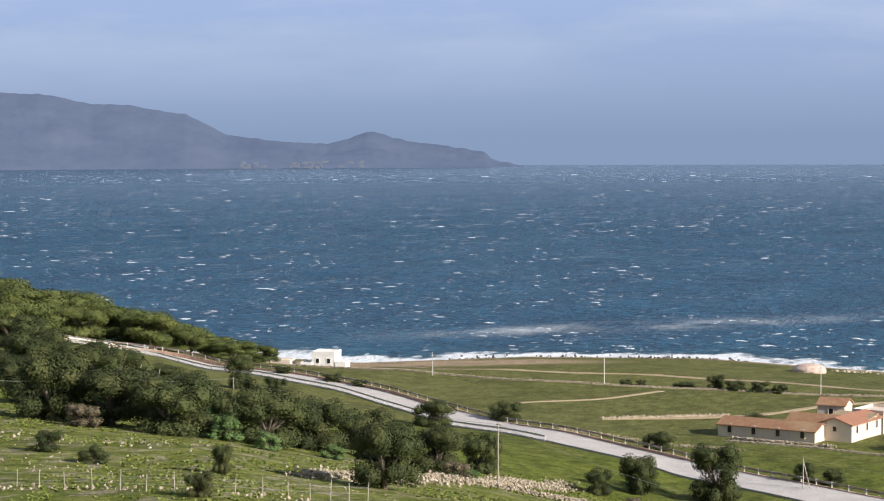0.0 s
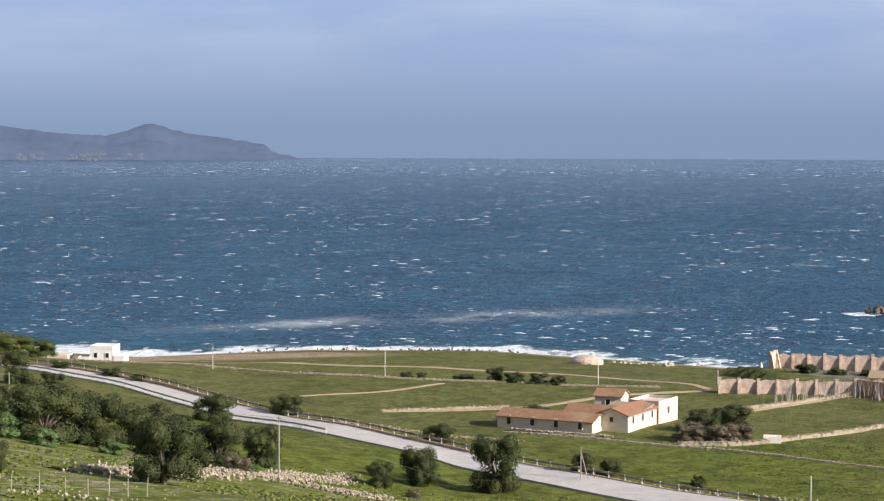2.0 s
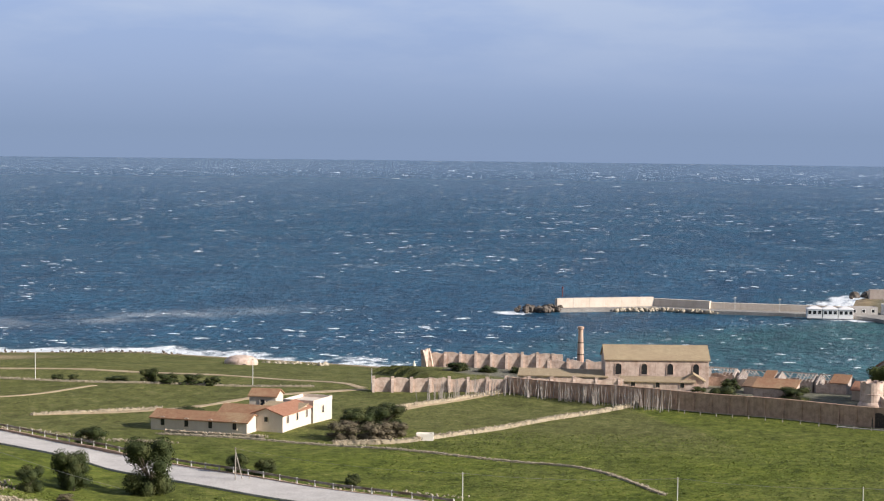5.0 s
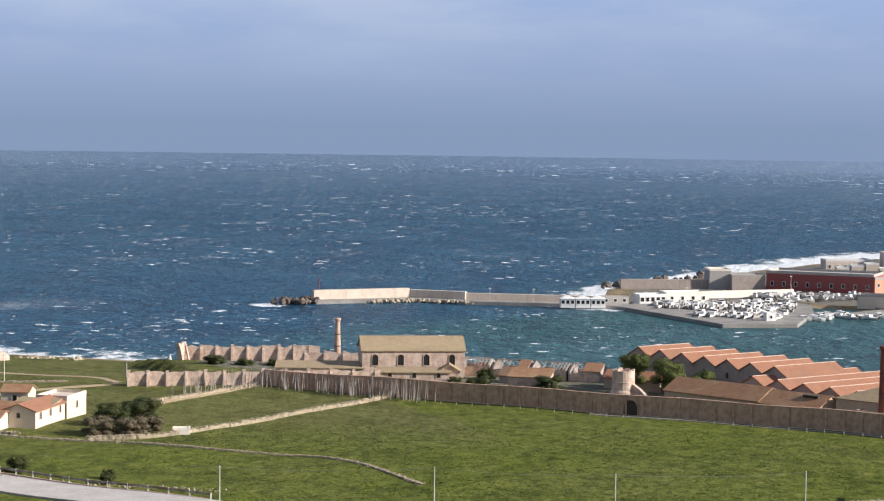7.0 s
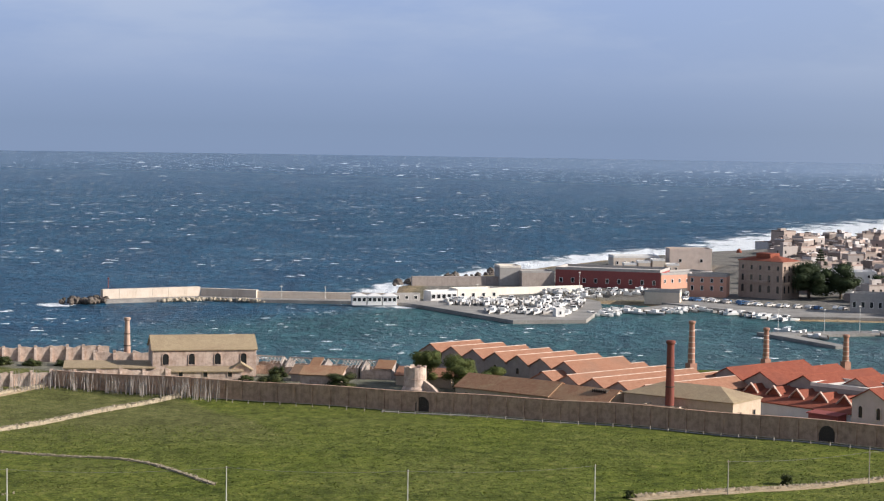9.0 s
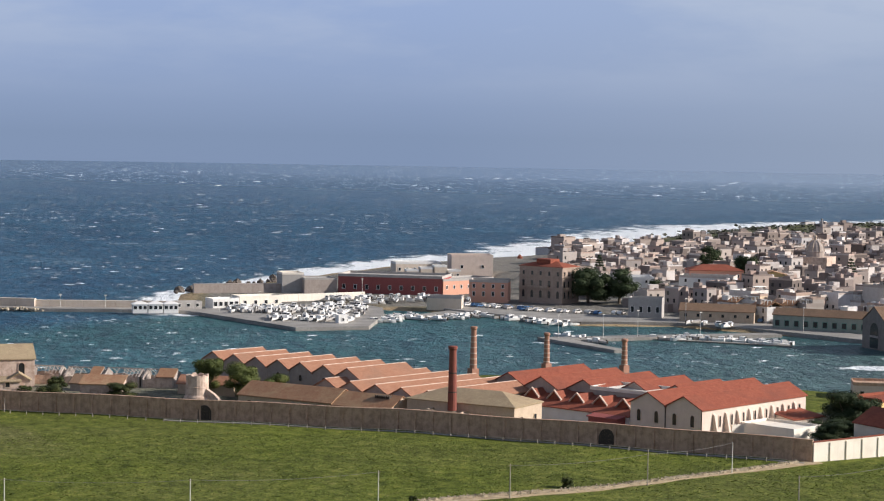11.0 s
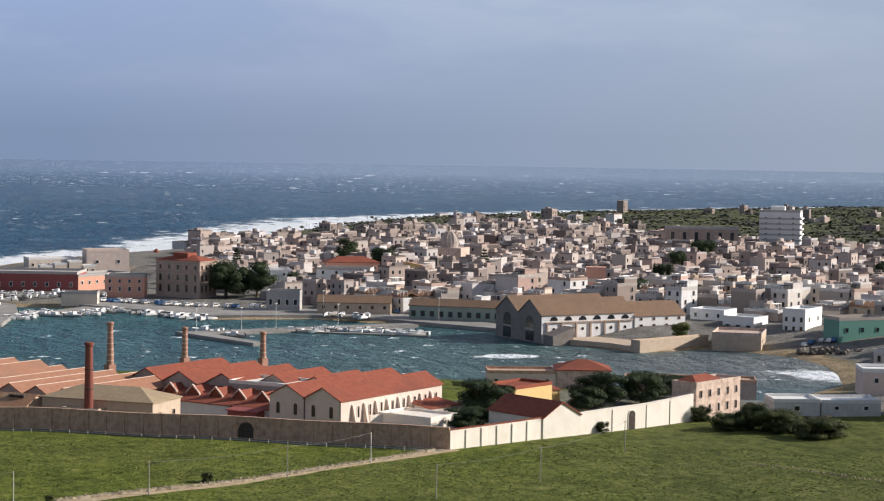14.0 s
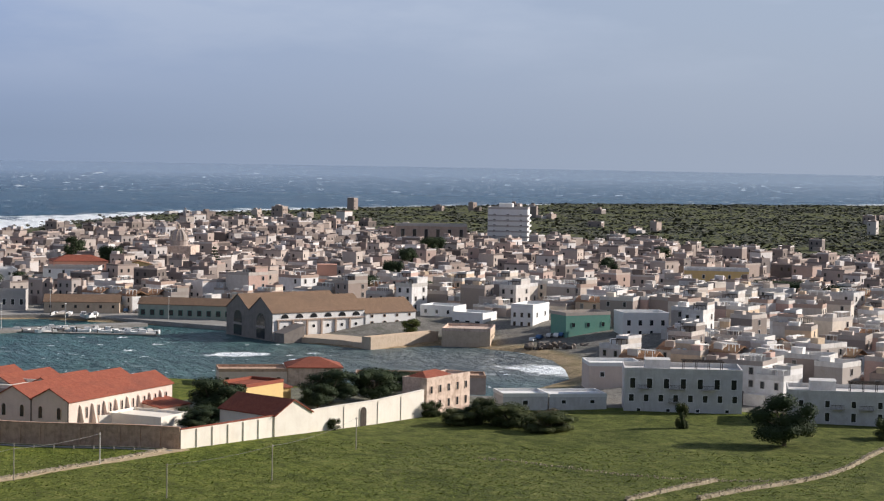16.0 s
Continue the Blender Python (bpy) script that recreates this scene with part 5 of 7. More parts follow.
building("boathouse_wing", "lower white wing with brown tiled roof", "storehouse", (550.0, 460.6), (571.0, 455.0), 15, 6.9, "gable_x", 4.4, M_WHITE, M_TILE_BROWN, front=[(4, 0.6, 1.4, 2.6, 1), (4, 5.4, 0.8, 0.8)], surround=M_PALAZZO, z=1.4)
building("harbour_bastion", "tuff-walled harbour terrace by the beach", "bastion", (543.4, 421.6), (552.0, 407.6), 19, 5.0, "flat", 0.7, M_OCHRE, M_TUFF, right=[(3, 2.4, 0.8, 0.8)], surround=M_OCHRE, z=0.6)
building("harbour_bastion", "worn tuff bastion at the water's edge", "bastion", (517.0, 430.6), (550.6, 428.6), 4, 3.5, "flat", 0.4, M_OCHRE, M_OCHRE, z=0.3)
building("white_house", "white stepped house behind the harbour terrace", "house", (582.5, 462.0), (585.5, 449.0), 11, 6.6, "flat", 0.6, M_WHITE, M_WHITE, front=[(4, 1.2, 1.0, 1.4), (3, 4.2, 1.0, 1.4)], z=2.4)
building("white_house", "low white house with an open porch", "house", (579.0, 444.5), (581.0, 432.5), 11, 5.4, "flat", 0.6, M_WHITE, M_WHITE, front=[(3, 1.0, 1.8, 2.0)], z=2.4)
building("cream_house", "cream two-storey house near the beach", "house", (604.0, 432.0), (609.0, 416.0), 11, 7.6, "flat", 0.7, M_FARM, M_TERRACE, front=[(4, 1.4, 1.0, 1.4), (4, 4.6, 1.0, 1.4)], z=3.0)


# ---- boats, cars, masts ----
def boat_proto(seed, L, colour, cabin):
    rnd = random.Random(seed)
    ob = thing("boat", "small white motor boat with a cabin" if cabin else "small open fishing boat", "boat", pose(0, 0, -50), "boats in the harbour")
    bm = blank()
    n = 8
    rings = []
    for i in range(n + 1):
        t = i / n
        w = L * 0.17 * (math.sin(math.pi * min(1, 0.35 + 0.65 * (1 - t))) ** 0.6) * (1 if t < 0.98 else 0.1)
        zt = 0.75 + 0.5 * t * t
        rings.append([bm.verts.new((L * (t - 0.5), s * w * k, z)) for s, k, z in ((-1, 1, zt), (-1, 0.8, 0.1), (0, 0, -0.25), (1, 0.8, 0.1), (1, 1, zt))])
    for a, b in zip(rings, rings[1:]):
        for k in range(4):
            bm.faces.new((a[k], a[k + 1], b[k + 1], b[k]))
    for a, b in zip(rings, rings[1:]):
        m0, m1 = [bm.verts.new(v.co.lerp(w.co, 0.5) - Vector((0, 0, 0.2))) for v, w in ((a[0], a[4]), (b[0], b[4]))]
        bm.faces.new((a[0], b[0], m1, m0))
        bm.faces.new((m0, m1, b[4], a[4]))
    bm.faces.new(rings[0])
    bmesh.ops.recalc_face_normals(bm, faces=bm.faces)
    part("hull", bm, colour, ob)
    if cabin:
        bm = blank()
        prism(bm, [(-L * 0.12, 0.7), (L * 0.2, 0.8), (L * 0.1, 1.7), (-L * 0.12, 1.7)], -L * 0.1, L * 0.1)
        part("cabin", bm, M_WHITE, ob)
        bm = blank()
        prism(bm, [(L * 0.16, 1.1), (L * 0.185, 1.15), (L * 0.125, 1.6), (L * 0.11, 1.6)], -L * 0.09, L * 0.09)
        part("windscreen", bm, M_PANE, ob, "dark tinted windscreen")
    else:
        bm = blank()
        box(bm, -L * 0.1, -L * 0.04, -L * 0.13, L * 0.13, 0.55, 0.62)
        part("thwart", bm, M_WOOD, ob)
    bm = blank()
    box(bm, -L * 0.55, -L * 0.5, -0.2, 0.2, 0.2, 1.2)
    part("outboard_motor", bm, M_WOOD, ob)
    return ob


hb = Mat("blue_paint", 0.5, 0.4)
M_BLUE = hb.color(hb.ramp(hb.noise(1.5), [(0.3, (0.05, 0.13, 0.28)), (0.7, (0.08, 0.18, 0.34))])).m
BOATS = [boat_proto(1, 7.5, M_WHITE, True), boat_proto(2, 6.0, M_WHITE, True), boat_proto(3, 5.5, M_GREYP, False), boat_proto(4, 9.5, M_WHITE, True), boat_proto(5, 5.0, M_WHITE, False)]
rnd = random.Random(21)


def boats_on(n, corners, z, heading, spread=25, gap=3.2):
    """Boats over a four-cornered patch (two sides p-q and r-s)."""
    p, q, r, s = [Vector(c) for c in corners]
    spots = []
    for _ in range(n * 30):
        if len(spots) >= n:
            break
        u, v = rnd.random(), rnd.random()
        c = p.lerp(q, u).lerp(r.lerp(s, u), v)
        if all((c - o).length > gap for o in spots):
            spots.append(c)
            copy_thing(rnd.choice(BOATS), pose(c.x, c.y, z + rnd.uniform(-0.05, 0.1), 0, 0, heading + rnd.uniform(-spread, spread) + rnd.choice((0, 180))))


boats_on(80, [(380, 694), (424, 666), (386, 712), (446, 704)], 1.6, 60, 25, 2.5)
boats_on(30, [(378, 660), (400, 642), (384, 670), (416, 660)], 1.6, 40)
boats_on(16, [(415, 650), (440, 672), (420, 644), (448, 664)], 0.1, 130)
boats_on(40, [(450, 712), (496, 698), (440, 732), (494, 726)], 1.9, 80, 25, 2.8)
boats_on(16, [(436, 652), (470, 660), (438, 644), (470, 650)], 0.1, 100)
boats_on(18, [(472, 646), (479, 606), (468, 646), (474, 606)], 0.1, 10)
boats_on(12, [(466, 556), (500, 510), (474, 562), (506, 516)], 0.1, 140, 20, 3.4)
boats_on(10, [(478, 548), (500, 520), (484, 554), (506, 528)], 0.1, 140, 20, 3.4)
boats_on(10, [(442, 548), (446, 572), (445, 546), (449, 570)], 0.1, 100)
boats_on(8, [(516, 582), (522, 566), (508, 580), (514, 562)], 1.7, 30)
for b in BOATS:
    b.matrix_basis = pose(430 + 6 * BOATS.index(b), 705, 1.7, 0, 0, 70 + 20 * BOATS.index(b))


def pontoon(p, q):
    m, L = seat(p, q, 0.0)
    ob = thing("pontoon", "narrow floating wooden pontoon", "pontoon", m)
    for k in range(int(L / 6)):
        bm = blank()
        box(bm, k * 6 + 0.1, k * 6 + 5.9, 0, 2.0, 0.1, 0.5)
        part("deck_section", bm, M_POLE, ob)


pontoon((463, 560), (498, 510))
pontoon((474, 548), (488, 541))


def car_proto(colour, name):
    ob = thing("car", "small %s parked car" % name, "car", pose(0, 0, -50), "cars parked along the quay")
    bm = blank()
    prism(bm, [(-2.0, 0.3), (2.0, 0.3), (2.05, 0.75), (1.2, 0.9), (0.7, 1.42), (-1.1, 1.45), (-1.75, 0.95), (-2.05, 0.8)], -0.82, 0.82)
    body = part("body", bm, colour, ob)
    bm = blank()
    prism(bm, [(1.05, 0.95), (0.68, 1.36), (-1.05, 1.38), (-1.55, 0.98)], -0.84, 0.84)
    part("cabin_glass", bm, M_PANE, ob, "dark car glass")
    for x in (-1.25, 1.25):
        for y in (-0.8, 0.8):
            bm = blank()
            tube(bm, [(x, y - 0.1, 0.3), (x, y + 0.1, 0.3)], [0.31, 0.31], 10)
            part("wheel", bm, M_WOOD, ob)
    return ob


CARS = [car_proto(M_WHITE, "white"), car_proto(M_BLUE, "dark blue"), car_proto(M_CPOLE, "silver"), car_proto(M_GREYP, "grey")]
for line, n in (([(484, 684), (498, 645), (520, 620)], 34), ([(540, 590), (548, 560)], 6), ([(560, 520), (546, 510)], 5), ([(566, 400), (580, 392)], 5)):
    pts = smooth_line(line, 1.0)
    for k in range(n):
        q = pts[int(k * (len(pts) - 1) / n)] + Vector((rnd.uniform(-3, 3), rnd.uniform(-1, 1)))
        copy_thing(rnd.choice(CARS), pose(q.x, q.y, max(ground_at(*q), 1.52) + 0.0, 0, 0, 20 + rnd.uniform(-15, 15)))
for k, c in enumerate(CARS):
    c.matrix_basis = pose(488 + 3 * k, 672 - 5 * k, 1.6, 0, 0, 25)


def mast(p, h, z=1.2, r=0.12):
    ob = thing("lamp_mast", "slim grey harbour lamp mast", "lamp mast", pose(*p, z), "harbour lamp masts")
    bm = blank()
    tube(bm, [(0, 0, -0.3), (0, 0, h)], [r, r * 0.6], 6)
    part("mast", bm, M_CPOLE, ob)
    bm = blank()
    box(bm, -0.5, 0.5, -0.15, 0.15, h - 0.1, h + 0.12)
    part("lamp_head", bm, M_CPOLE, ob)


for p, h in (((436, 690), 12), ((404, 716), 6), ((436, 562), 8), ((452, 557), 8), ((466, 555), 9), ((490, 549), 8), ((519, 590), 9), ((532, 540), 9), ((377, 700), 6), ((330, 743), 5), ((345, 734), 5)):
    mast(p, h)


# ---- the town ----
def balcony(house, x, z, w):
    """A thin slab with an iron railing on the front of a house."""
    bm = blank()
    box(bm, x, x + w, -1.1, -0.02, z, z + 0.15)
    slab_part = part("balcony", bm, M_GREYP, house, "narrow concrete balcony")
    bm = blank()
    for k in range(int(w / 0.27) + 1):
        box(bm, x + k * 0.27, x + k * 0.27 + 0.05, -1.1, -1.05, z + 0.15, z + 1.0)
    box(bm, x, x + w, -1.12, -1.04, z + 1.0, z + 1.08)
    part("railing", bm, M_WOOD, slab_part, "dark iron railing")


block = building("white_block", "white three-storey house with balconies at the field edge", "house", (404.6, 259.4), (420.4, 236.8), 14, 10.2, "flat", 0.9, M_AGED, M_AGED, front=[(4, 0.9, 0.8, 0.7), (8, 3.3, 1.1, 1.6), (7, 6.4, 1.2, 2.3)], right=[(2, 3.4, 1.0, 1.5), (2, 6.6, 1.0, 1.5)], z=6.0)
for x, z, w in ((3.2, 6.2, 2.6), (10.4, 6.2, 3.8), (10.4, 3.1, 2.4), (18.0, 6.2, 3.0)):
    balcony(block, x, z, w)
bm = blank()
box(bm, 5, 11, 5, 11, 10.2 - 0.4, 10.2 + 2.4)
part("stair_head", bm, M_AGED, block)
bm = blank()
for x in (14, 17, 20, 23):
    for y in (3, 8):
        box(bm, x, x + 0.15, y, y + 0.15, 10.2 - 0.4, 10.2 + 2.2)
for y in (3, 4.6, 6.3, 8):
    box(bm, 13.7, 23.5, y, y + 0.15, 10.2 + 2.2, 10.2 + 2.35)
part("roof_pergola", bm, M_WOOD, block, "dark rooftop pergola")
block = building("white_block", "long white house at the field edge", "house", (415.2, 222.0), (430.0, 196.5), 14, 7.4, "flat", 0.8, M_AGED, M_AGED, front=[(5, 1.2, 1.0, 2.0), (5, 4.4, 1.0, 1.5)], z=6.2)
for x in (3.0, 9.5, 16.0):
    balcony(block, x, 4.0, 3.2)
bm = blank()
box(bm, 5, 11, 5, 11, 7.4 - 0.4, 7.4 + 2.4)
part("stair_head", bm, M_AGED, block)
bm = blank()
for x in (14, 17, 20, 23):
    for y in (3, 8):
        box(bm, x, x + 0.15, y, y + 0.15, 7.4 - 0.4, 7.4 + 2.2)
for y in (3, 4.6, 6.3, 8):
    box(bm, 13.7, 23.5, y, y + 0.15, 7.4 + 2.2, 7.4 + 2.35)
part("roof_pergola", bm, M_WOOD, block, "dark rooftop pergola")
building("white_low_house", "low white flat-roofed houses by the beach", "house", (385.8, 280.8), (394.0, 273.8), 10, 4.2, "flat", 0.5, M_AGED, M_WHITE, front=[(1, 2.0, 1.2, 1.0)], z=6.0)
building("white_low_house", "low white flat-roofed house with shed roof", "house", (394.3, 273.5), (405.0, 264.5), 10, 4.0, "flat", 0.5, M_AGED, M_WHITE, front=[(2, 2.2, 1.0, 0.8)], z=6.0)
building("pale_low_house", "pale plastered house behind the beach", "house", (445.5, 296.6), (455.0, 286.4), 12, 6.0, "flat", 0.7, M_HALL, M_WHITE, front=[(2, 3.0, 1.0, 1.2)], z=5.5)
building("netted_house", "house wrapped in green scaffold netting", "house", (572.8, 391.2), (589.0, 383.9), 10, 8.0, "flat", 0.8, M_GREENP, M_TERRACE, right=[(2, 4.0, 1.2, 1.6)], front=[(3, 3.8, 1.2, 1.4)], surround=M_GREENP, z=3.0)
building("white_house", "white three-storey corner house", "house", (583.0, 421.6), (585.0, 413.6), 16, 8.6, "flat", 0.8, M_WHITE, M_WHITE, front=[(3, 1.6, 1.0, 1.6), (3, 4.8, 1.0, 1.6)], right=[(2, 4.8, 1.0, 1.5)], z=3.0)
building("white_house", "white square house near the beach", "house", (579.0, 372.2), (590.8, 361.7), 12, 8.6, "flat", 0.8, M_WHITE, M_WHITE, front=[(4, 1.6, 1.0, 1.6), (4, 5.0, 1.2, 1.8)], z=3.4)
building("orange_house", "orange terraced house in the town", "house", (780, 470), (795, 446), 12, 7.0, "flat", 0.8, M_YELLOW, M_TERRACE, front=[(5, 3.4, 1.0, 1.6)], z=7.0)

tower_block = building("apartment_block", "pale eight-storey apartment block with balcony bands", "apartment block", (965.0, 716.0), (977.0, 696.0), 17, 23.0, "flat", 1.0, M_WHITE, M_GREYP, z=6.5,
                       front=[(3, 3.0 + 3.1 * k, 1.4, 1.4) for k in range(6)], right=[(4, 3.0 + 3.1 * k, 1.2, 1.5) for k in range(6)])
for k in range(1, 7):
    bm = blank()
    box(bm, -0.2, 24.4, -0.7, -0.02, 3.1 * k, 3.1 * k + 0.9)
    part("balcony", bm, M_GREYP, tower_block)
    bm = blank()
    box(bm, 23.4, 24.4, 0.5, 16.5, 3.1 * k, 3.1 * k + 0.9)
    part("balcony", bm, M_WHITE, tower_block)
bm = blank()
box(bm, 6, 14, 5, 12, 22.8, 26.0)
part("stair_head", bm, M_WHITE, tower_block)
building("grey_block", "grey five-storey block with tall recesses", "apartment block", (925.0, 752.0), (953.0, 722.0), 14, 13.0, "flat", 1.0, M_PALAZZO, M_GREYP, front=[(6, 2.0, 2.0, 9.0)], surround=M_GREYP, z=6.0)

church = thing("church", "pale church with a ribbed grey dome", "church", pose(716.0, 720.0, 5.5, 0, 0, -60) @ Matrix.Diagonal((0.68, 0.68, 0.8, 1)))
bm = blank()
box(bm, -11, 11, -9, 16, -1, 12)
part("nave", bm, M_TUFF, church)
bm = blank()
lathe(bm, [(6.4, 11.5), (6.4, 15.0), (6.9, 15.2), (6.6, 15.8), (6.0, 18.0), (4.6, 20.2), (2.6, 21.8), (0.8, 22.4)], 16)
part("dome", bm, M_NAVE, church, "ribbed grey dome")
for k in range(8):
    bm = blank()
    a = 2 * math.pi * k / 8
    tube(bm, [(6.8 * math.cos(a), 6.8 * math.sin(a), 15.4), (6.2 * math.cos(a), 6.2 * math.sin(a), 18.0), (4.7 * math.cos(a), 4.7 * math.sin(a), 20.3), (2.6 * math.cos(a), 2.6 * math.sin(a), 22.0)], [0.3] * 4, 5)
    part("dome_rib", bm, M_OCHRE, church)
bm = blank()
lathe(bm, [(1.0, 22.2), (1.0, 24.0), (1.3, 24.1), (0.2, 25.6)], 10)
part("lantern", bm, M_OCHRE, church)
belfry = building("pink_church_front", "pink stepped church facade near the boathouse", "church", (614.8, 547.3), (622.4, 538.6), 12, 9.0, "flat", 1.0, M_PINK, M_TERRACE, front=[(3, 3.0, 1.2, 2.4, 1)], z=4.0)
bm = blank()
box(bm, 5, 13, 1, 7, 8.5, 14.5)
part("upper_tier", bm, M_PINK, belfry)


def town_house_proto(seed, near):
    """A small flat-roofed house: body, terrace with parapet, stair head, windows, water tank."""
    rnd = random.Random(seed)
    L, D = rnd.uniform(6.5, 12), rnd.uniform(6.5, 11)
    floors = rnd.choice((1, 1, 2, 2, 2, 3)) if near else rnd.choice((1, 1, 1, 2, 2))
    h = 0.6 + 3.0 * floors
    bm = wall_mesh(L, D, h, 0, "flat", 2.0)
    step = rnd.random() < 0.6
    if step:
        box(bm, L * 0.45, L, D * 0.35, D, h - 0.4, h + 2.7)
    root = tagged(new("town_house", mesh_of("town_house", bm, M_TOWN)), rnd.choice(("flat-roofed plastered town house among others", "small flat-roofed town house with roof terrace", "plain plastered town house with dark windows")), "house", "houses of the town")
    gable = rnd.random() < 0.12 and not step
    part("roof", roof_mesh(L, D, h, 1.6 if gable else rnd.uniform(0.5, 1.0), "gable_x" if gable else "flat"), M_TILE_OLD if gable else M_TERRACE, root)
    if step:
        bm = roof_mesh(L * 0.55, D * 0.65, 2.7, 0.5, "flat")
        part("upper_terrace", bm, M_TERRACE, root, local=pose(L * 0.45, D * 0.35, h))
    spots = []
    for f in range(floors):
        n = max(2, int(L / 4))
        for i in range(n):
            if rnd.random() < 0.8:
                spots.append((L * (i + 0.5) / n, -0.03, 1.0 + 3.1 * f, 0))
        for i in range(max(1, int(D / 5))):
            if rnd.random() < 0.8:
                spots.append((L + 0.03, D * (i + 0.5) / max(1, int(D / 5)), 1.0 + 3.1 * f, 90))
    if near:
        for x, y, z, a in spots:
            window(root, x, y, z, a, 1.0, 1.6, M_GREYP)
        bm = blank()
        lathe(bm, [(0.7, 0), (0.75, 0.9), (0.5, 1.3), (0.1, 1.35)], 10)
        part("water_tank", bm, M_AGED if seed % 2 else M_GREYP, root, local=pose(L * 0.2, D * 0.6, h - 0.1))
        bm = blank()
        u, w = rnd.uniform(-0.2, 0.35) * L, rnd.uniform(3.5, 6.5)
        box(bm, u, u + w, -rnd.uniform(2.5, 4.0), -0.02, -2, rnd.uniform(2.4, 3.4))
        part("annex", bm, M_TOWN, root)
        bm = blank()
        u, v = rnd.uniform(0.05, 0.3) * L, rnd.uniform(0.05, 0.3) * D
        box(bm, u, u + rnd.uniform(2.0, 3.2), v, v + rnd.uniform(2.0, 3.0), h - 0.3, h + rnd.uniform(1.9, 2.5))
        part("stair_head", bm, M_TOWN, root)
        for _ in range(rnd.choice((1, 2, 3))):
            bm = blank()
            u, v = rnd.uniform(0.1, 0.4) * L, rnd.uniform(0.1, 0.85) * D
            box(bm, u, u + rnd.uniform(0.6, 1.4), v, v + rnd.uniform(0.5, 1.0), h - 0.14, h + rnd.uniform(0.7, 1.3))
            part("roof_box", bm, M_WHITE, root)
        if rnd.random() < 0.5:
            bm = blank()
            for x in (L * 0.5, L * 0.72, L * 0.94):
                for y in (0.4, D * 0.3):
                    box(bm, x, x + 0.14, y, y + 0.14, h - 0.14, h + 2.2)
            for k in range(5):
                y = 0.3 + k * (D * 0.3 - 0.1) / 4
                box(bm, L * 0.48, L * 0.97, y, y + 0.14, h + 2.2, h + 2.34)
            tagged(part("pergola", bm, M_WHITE if seed % 3 else M_WOOD, root, "light rooftop pergola" if seed % 3 else "dark rooftop pergola"), kind="stuff")
    else:
        bm = blank()
        for x, y, z, a in spots:
            if a:
                box(bm, x - 0.05, x + 0.03, y - 0.5, y + 0.5, z, z + 1.6)
            else:
                box(bm, x - 0.5, x + 0.5, y - 0.03, y + 0.05, z, z + 1.6)
        tagged(part("windows", bm, M_PANE, root, "small dark windows"), kind="stuff")
    return root


NEAR_HOUSES = [town_house_proto(100 + k, True) for k in range(10)]
taken = []
bpy.context.view_layer.update()
for ob in list(scene.objects):
    if ob.name.split(".")[0] in ("wall", "nave", "gable_front") and ob.parent:
        c = [ob.matrix_world @ Vector(v) for v in ob.bound_box]
        mid = sum(c, Vector()) / 8
        taken.append((mid.x, mid.y, max((q - mid).xy.length for q in c)))
rnd = random.Random(5)
turn = radians(-66)
ex, ey = Vector((math.cos(turn), math.sin(turn))), Vector((-math.sin(turn), math.cos(turn)))
spots = []
for i in range(-72, 90):
    for j in range(-48, 90):
        q = Vector((700, 560)) + ex * i * 12.0 + ey * j * 12.0 + Vector((rnd.uniform(-3.8, 3.8), rnd.uniform(-3.8, 3.8)))
        spots.append((q.x, q.y))
S = np.array(spots)
sdist, dist, azim = shore_distance(S[:, 0], S[:, 1]), np.hypot(S[:, 0], S[:, 1]), np.degrees(np.arctan2(-S[:, 0], S[:, 1]))
heights = terrain(S[:, 0], S[:, 1])
used = set()
far_v, far_f, far_m = [], [], []


def far_box(c, ca, sa, x0, x1, y0, y1, z0, z1, slot):
    i = len(far_v)
    for z in (z0, z1):
        for x, y in ((x0, y0), (x1, y0), (x1, y1), (x0, y1)):
            far_v.append((c[0] + x * ca - y * sa, c[1] + x * sa + y * ca, c[2] + z))
    for q in ((4, 5, 6, 7), (0, 1, 5, 4), (1, 2, 6, 5), (2, 3, 7, 6), (3, 0, 4, 7)):
        far_f.append(tuple(i + k for k in q))
        far_m.append(slot)


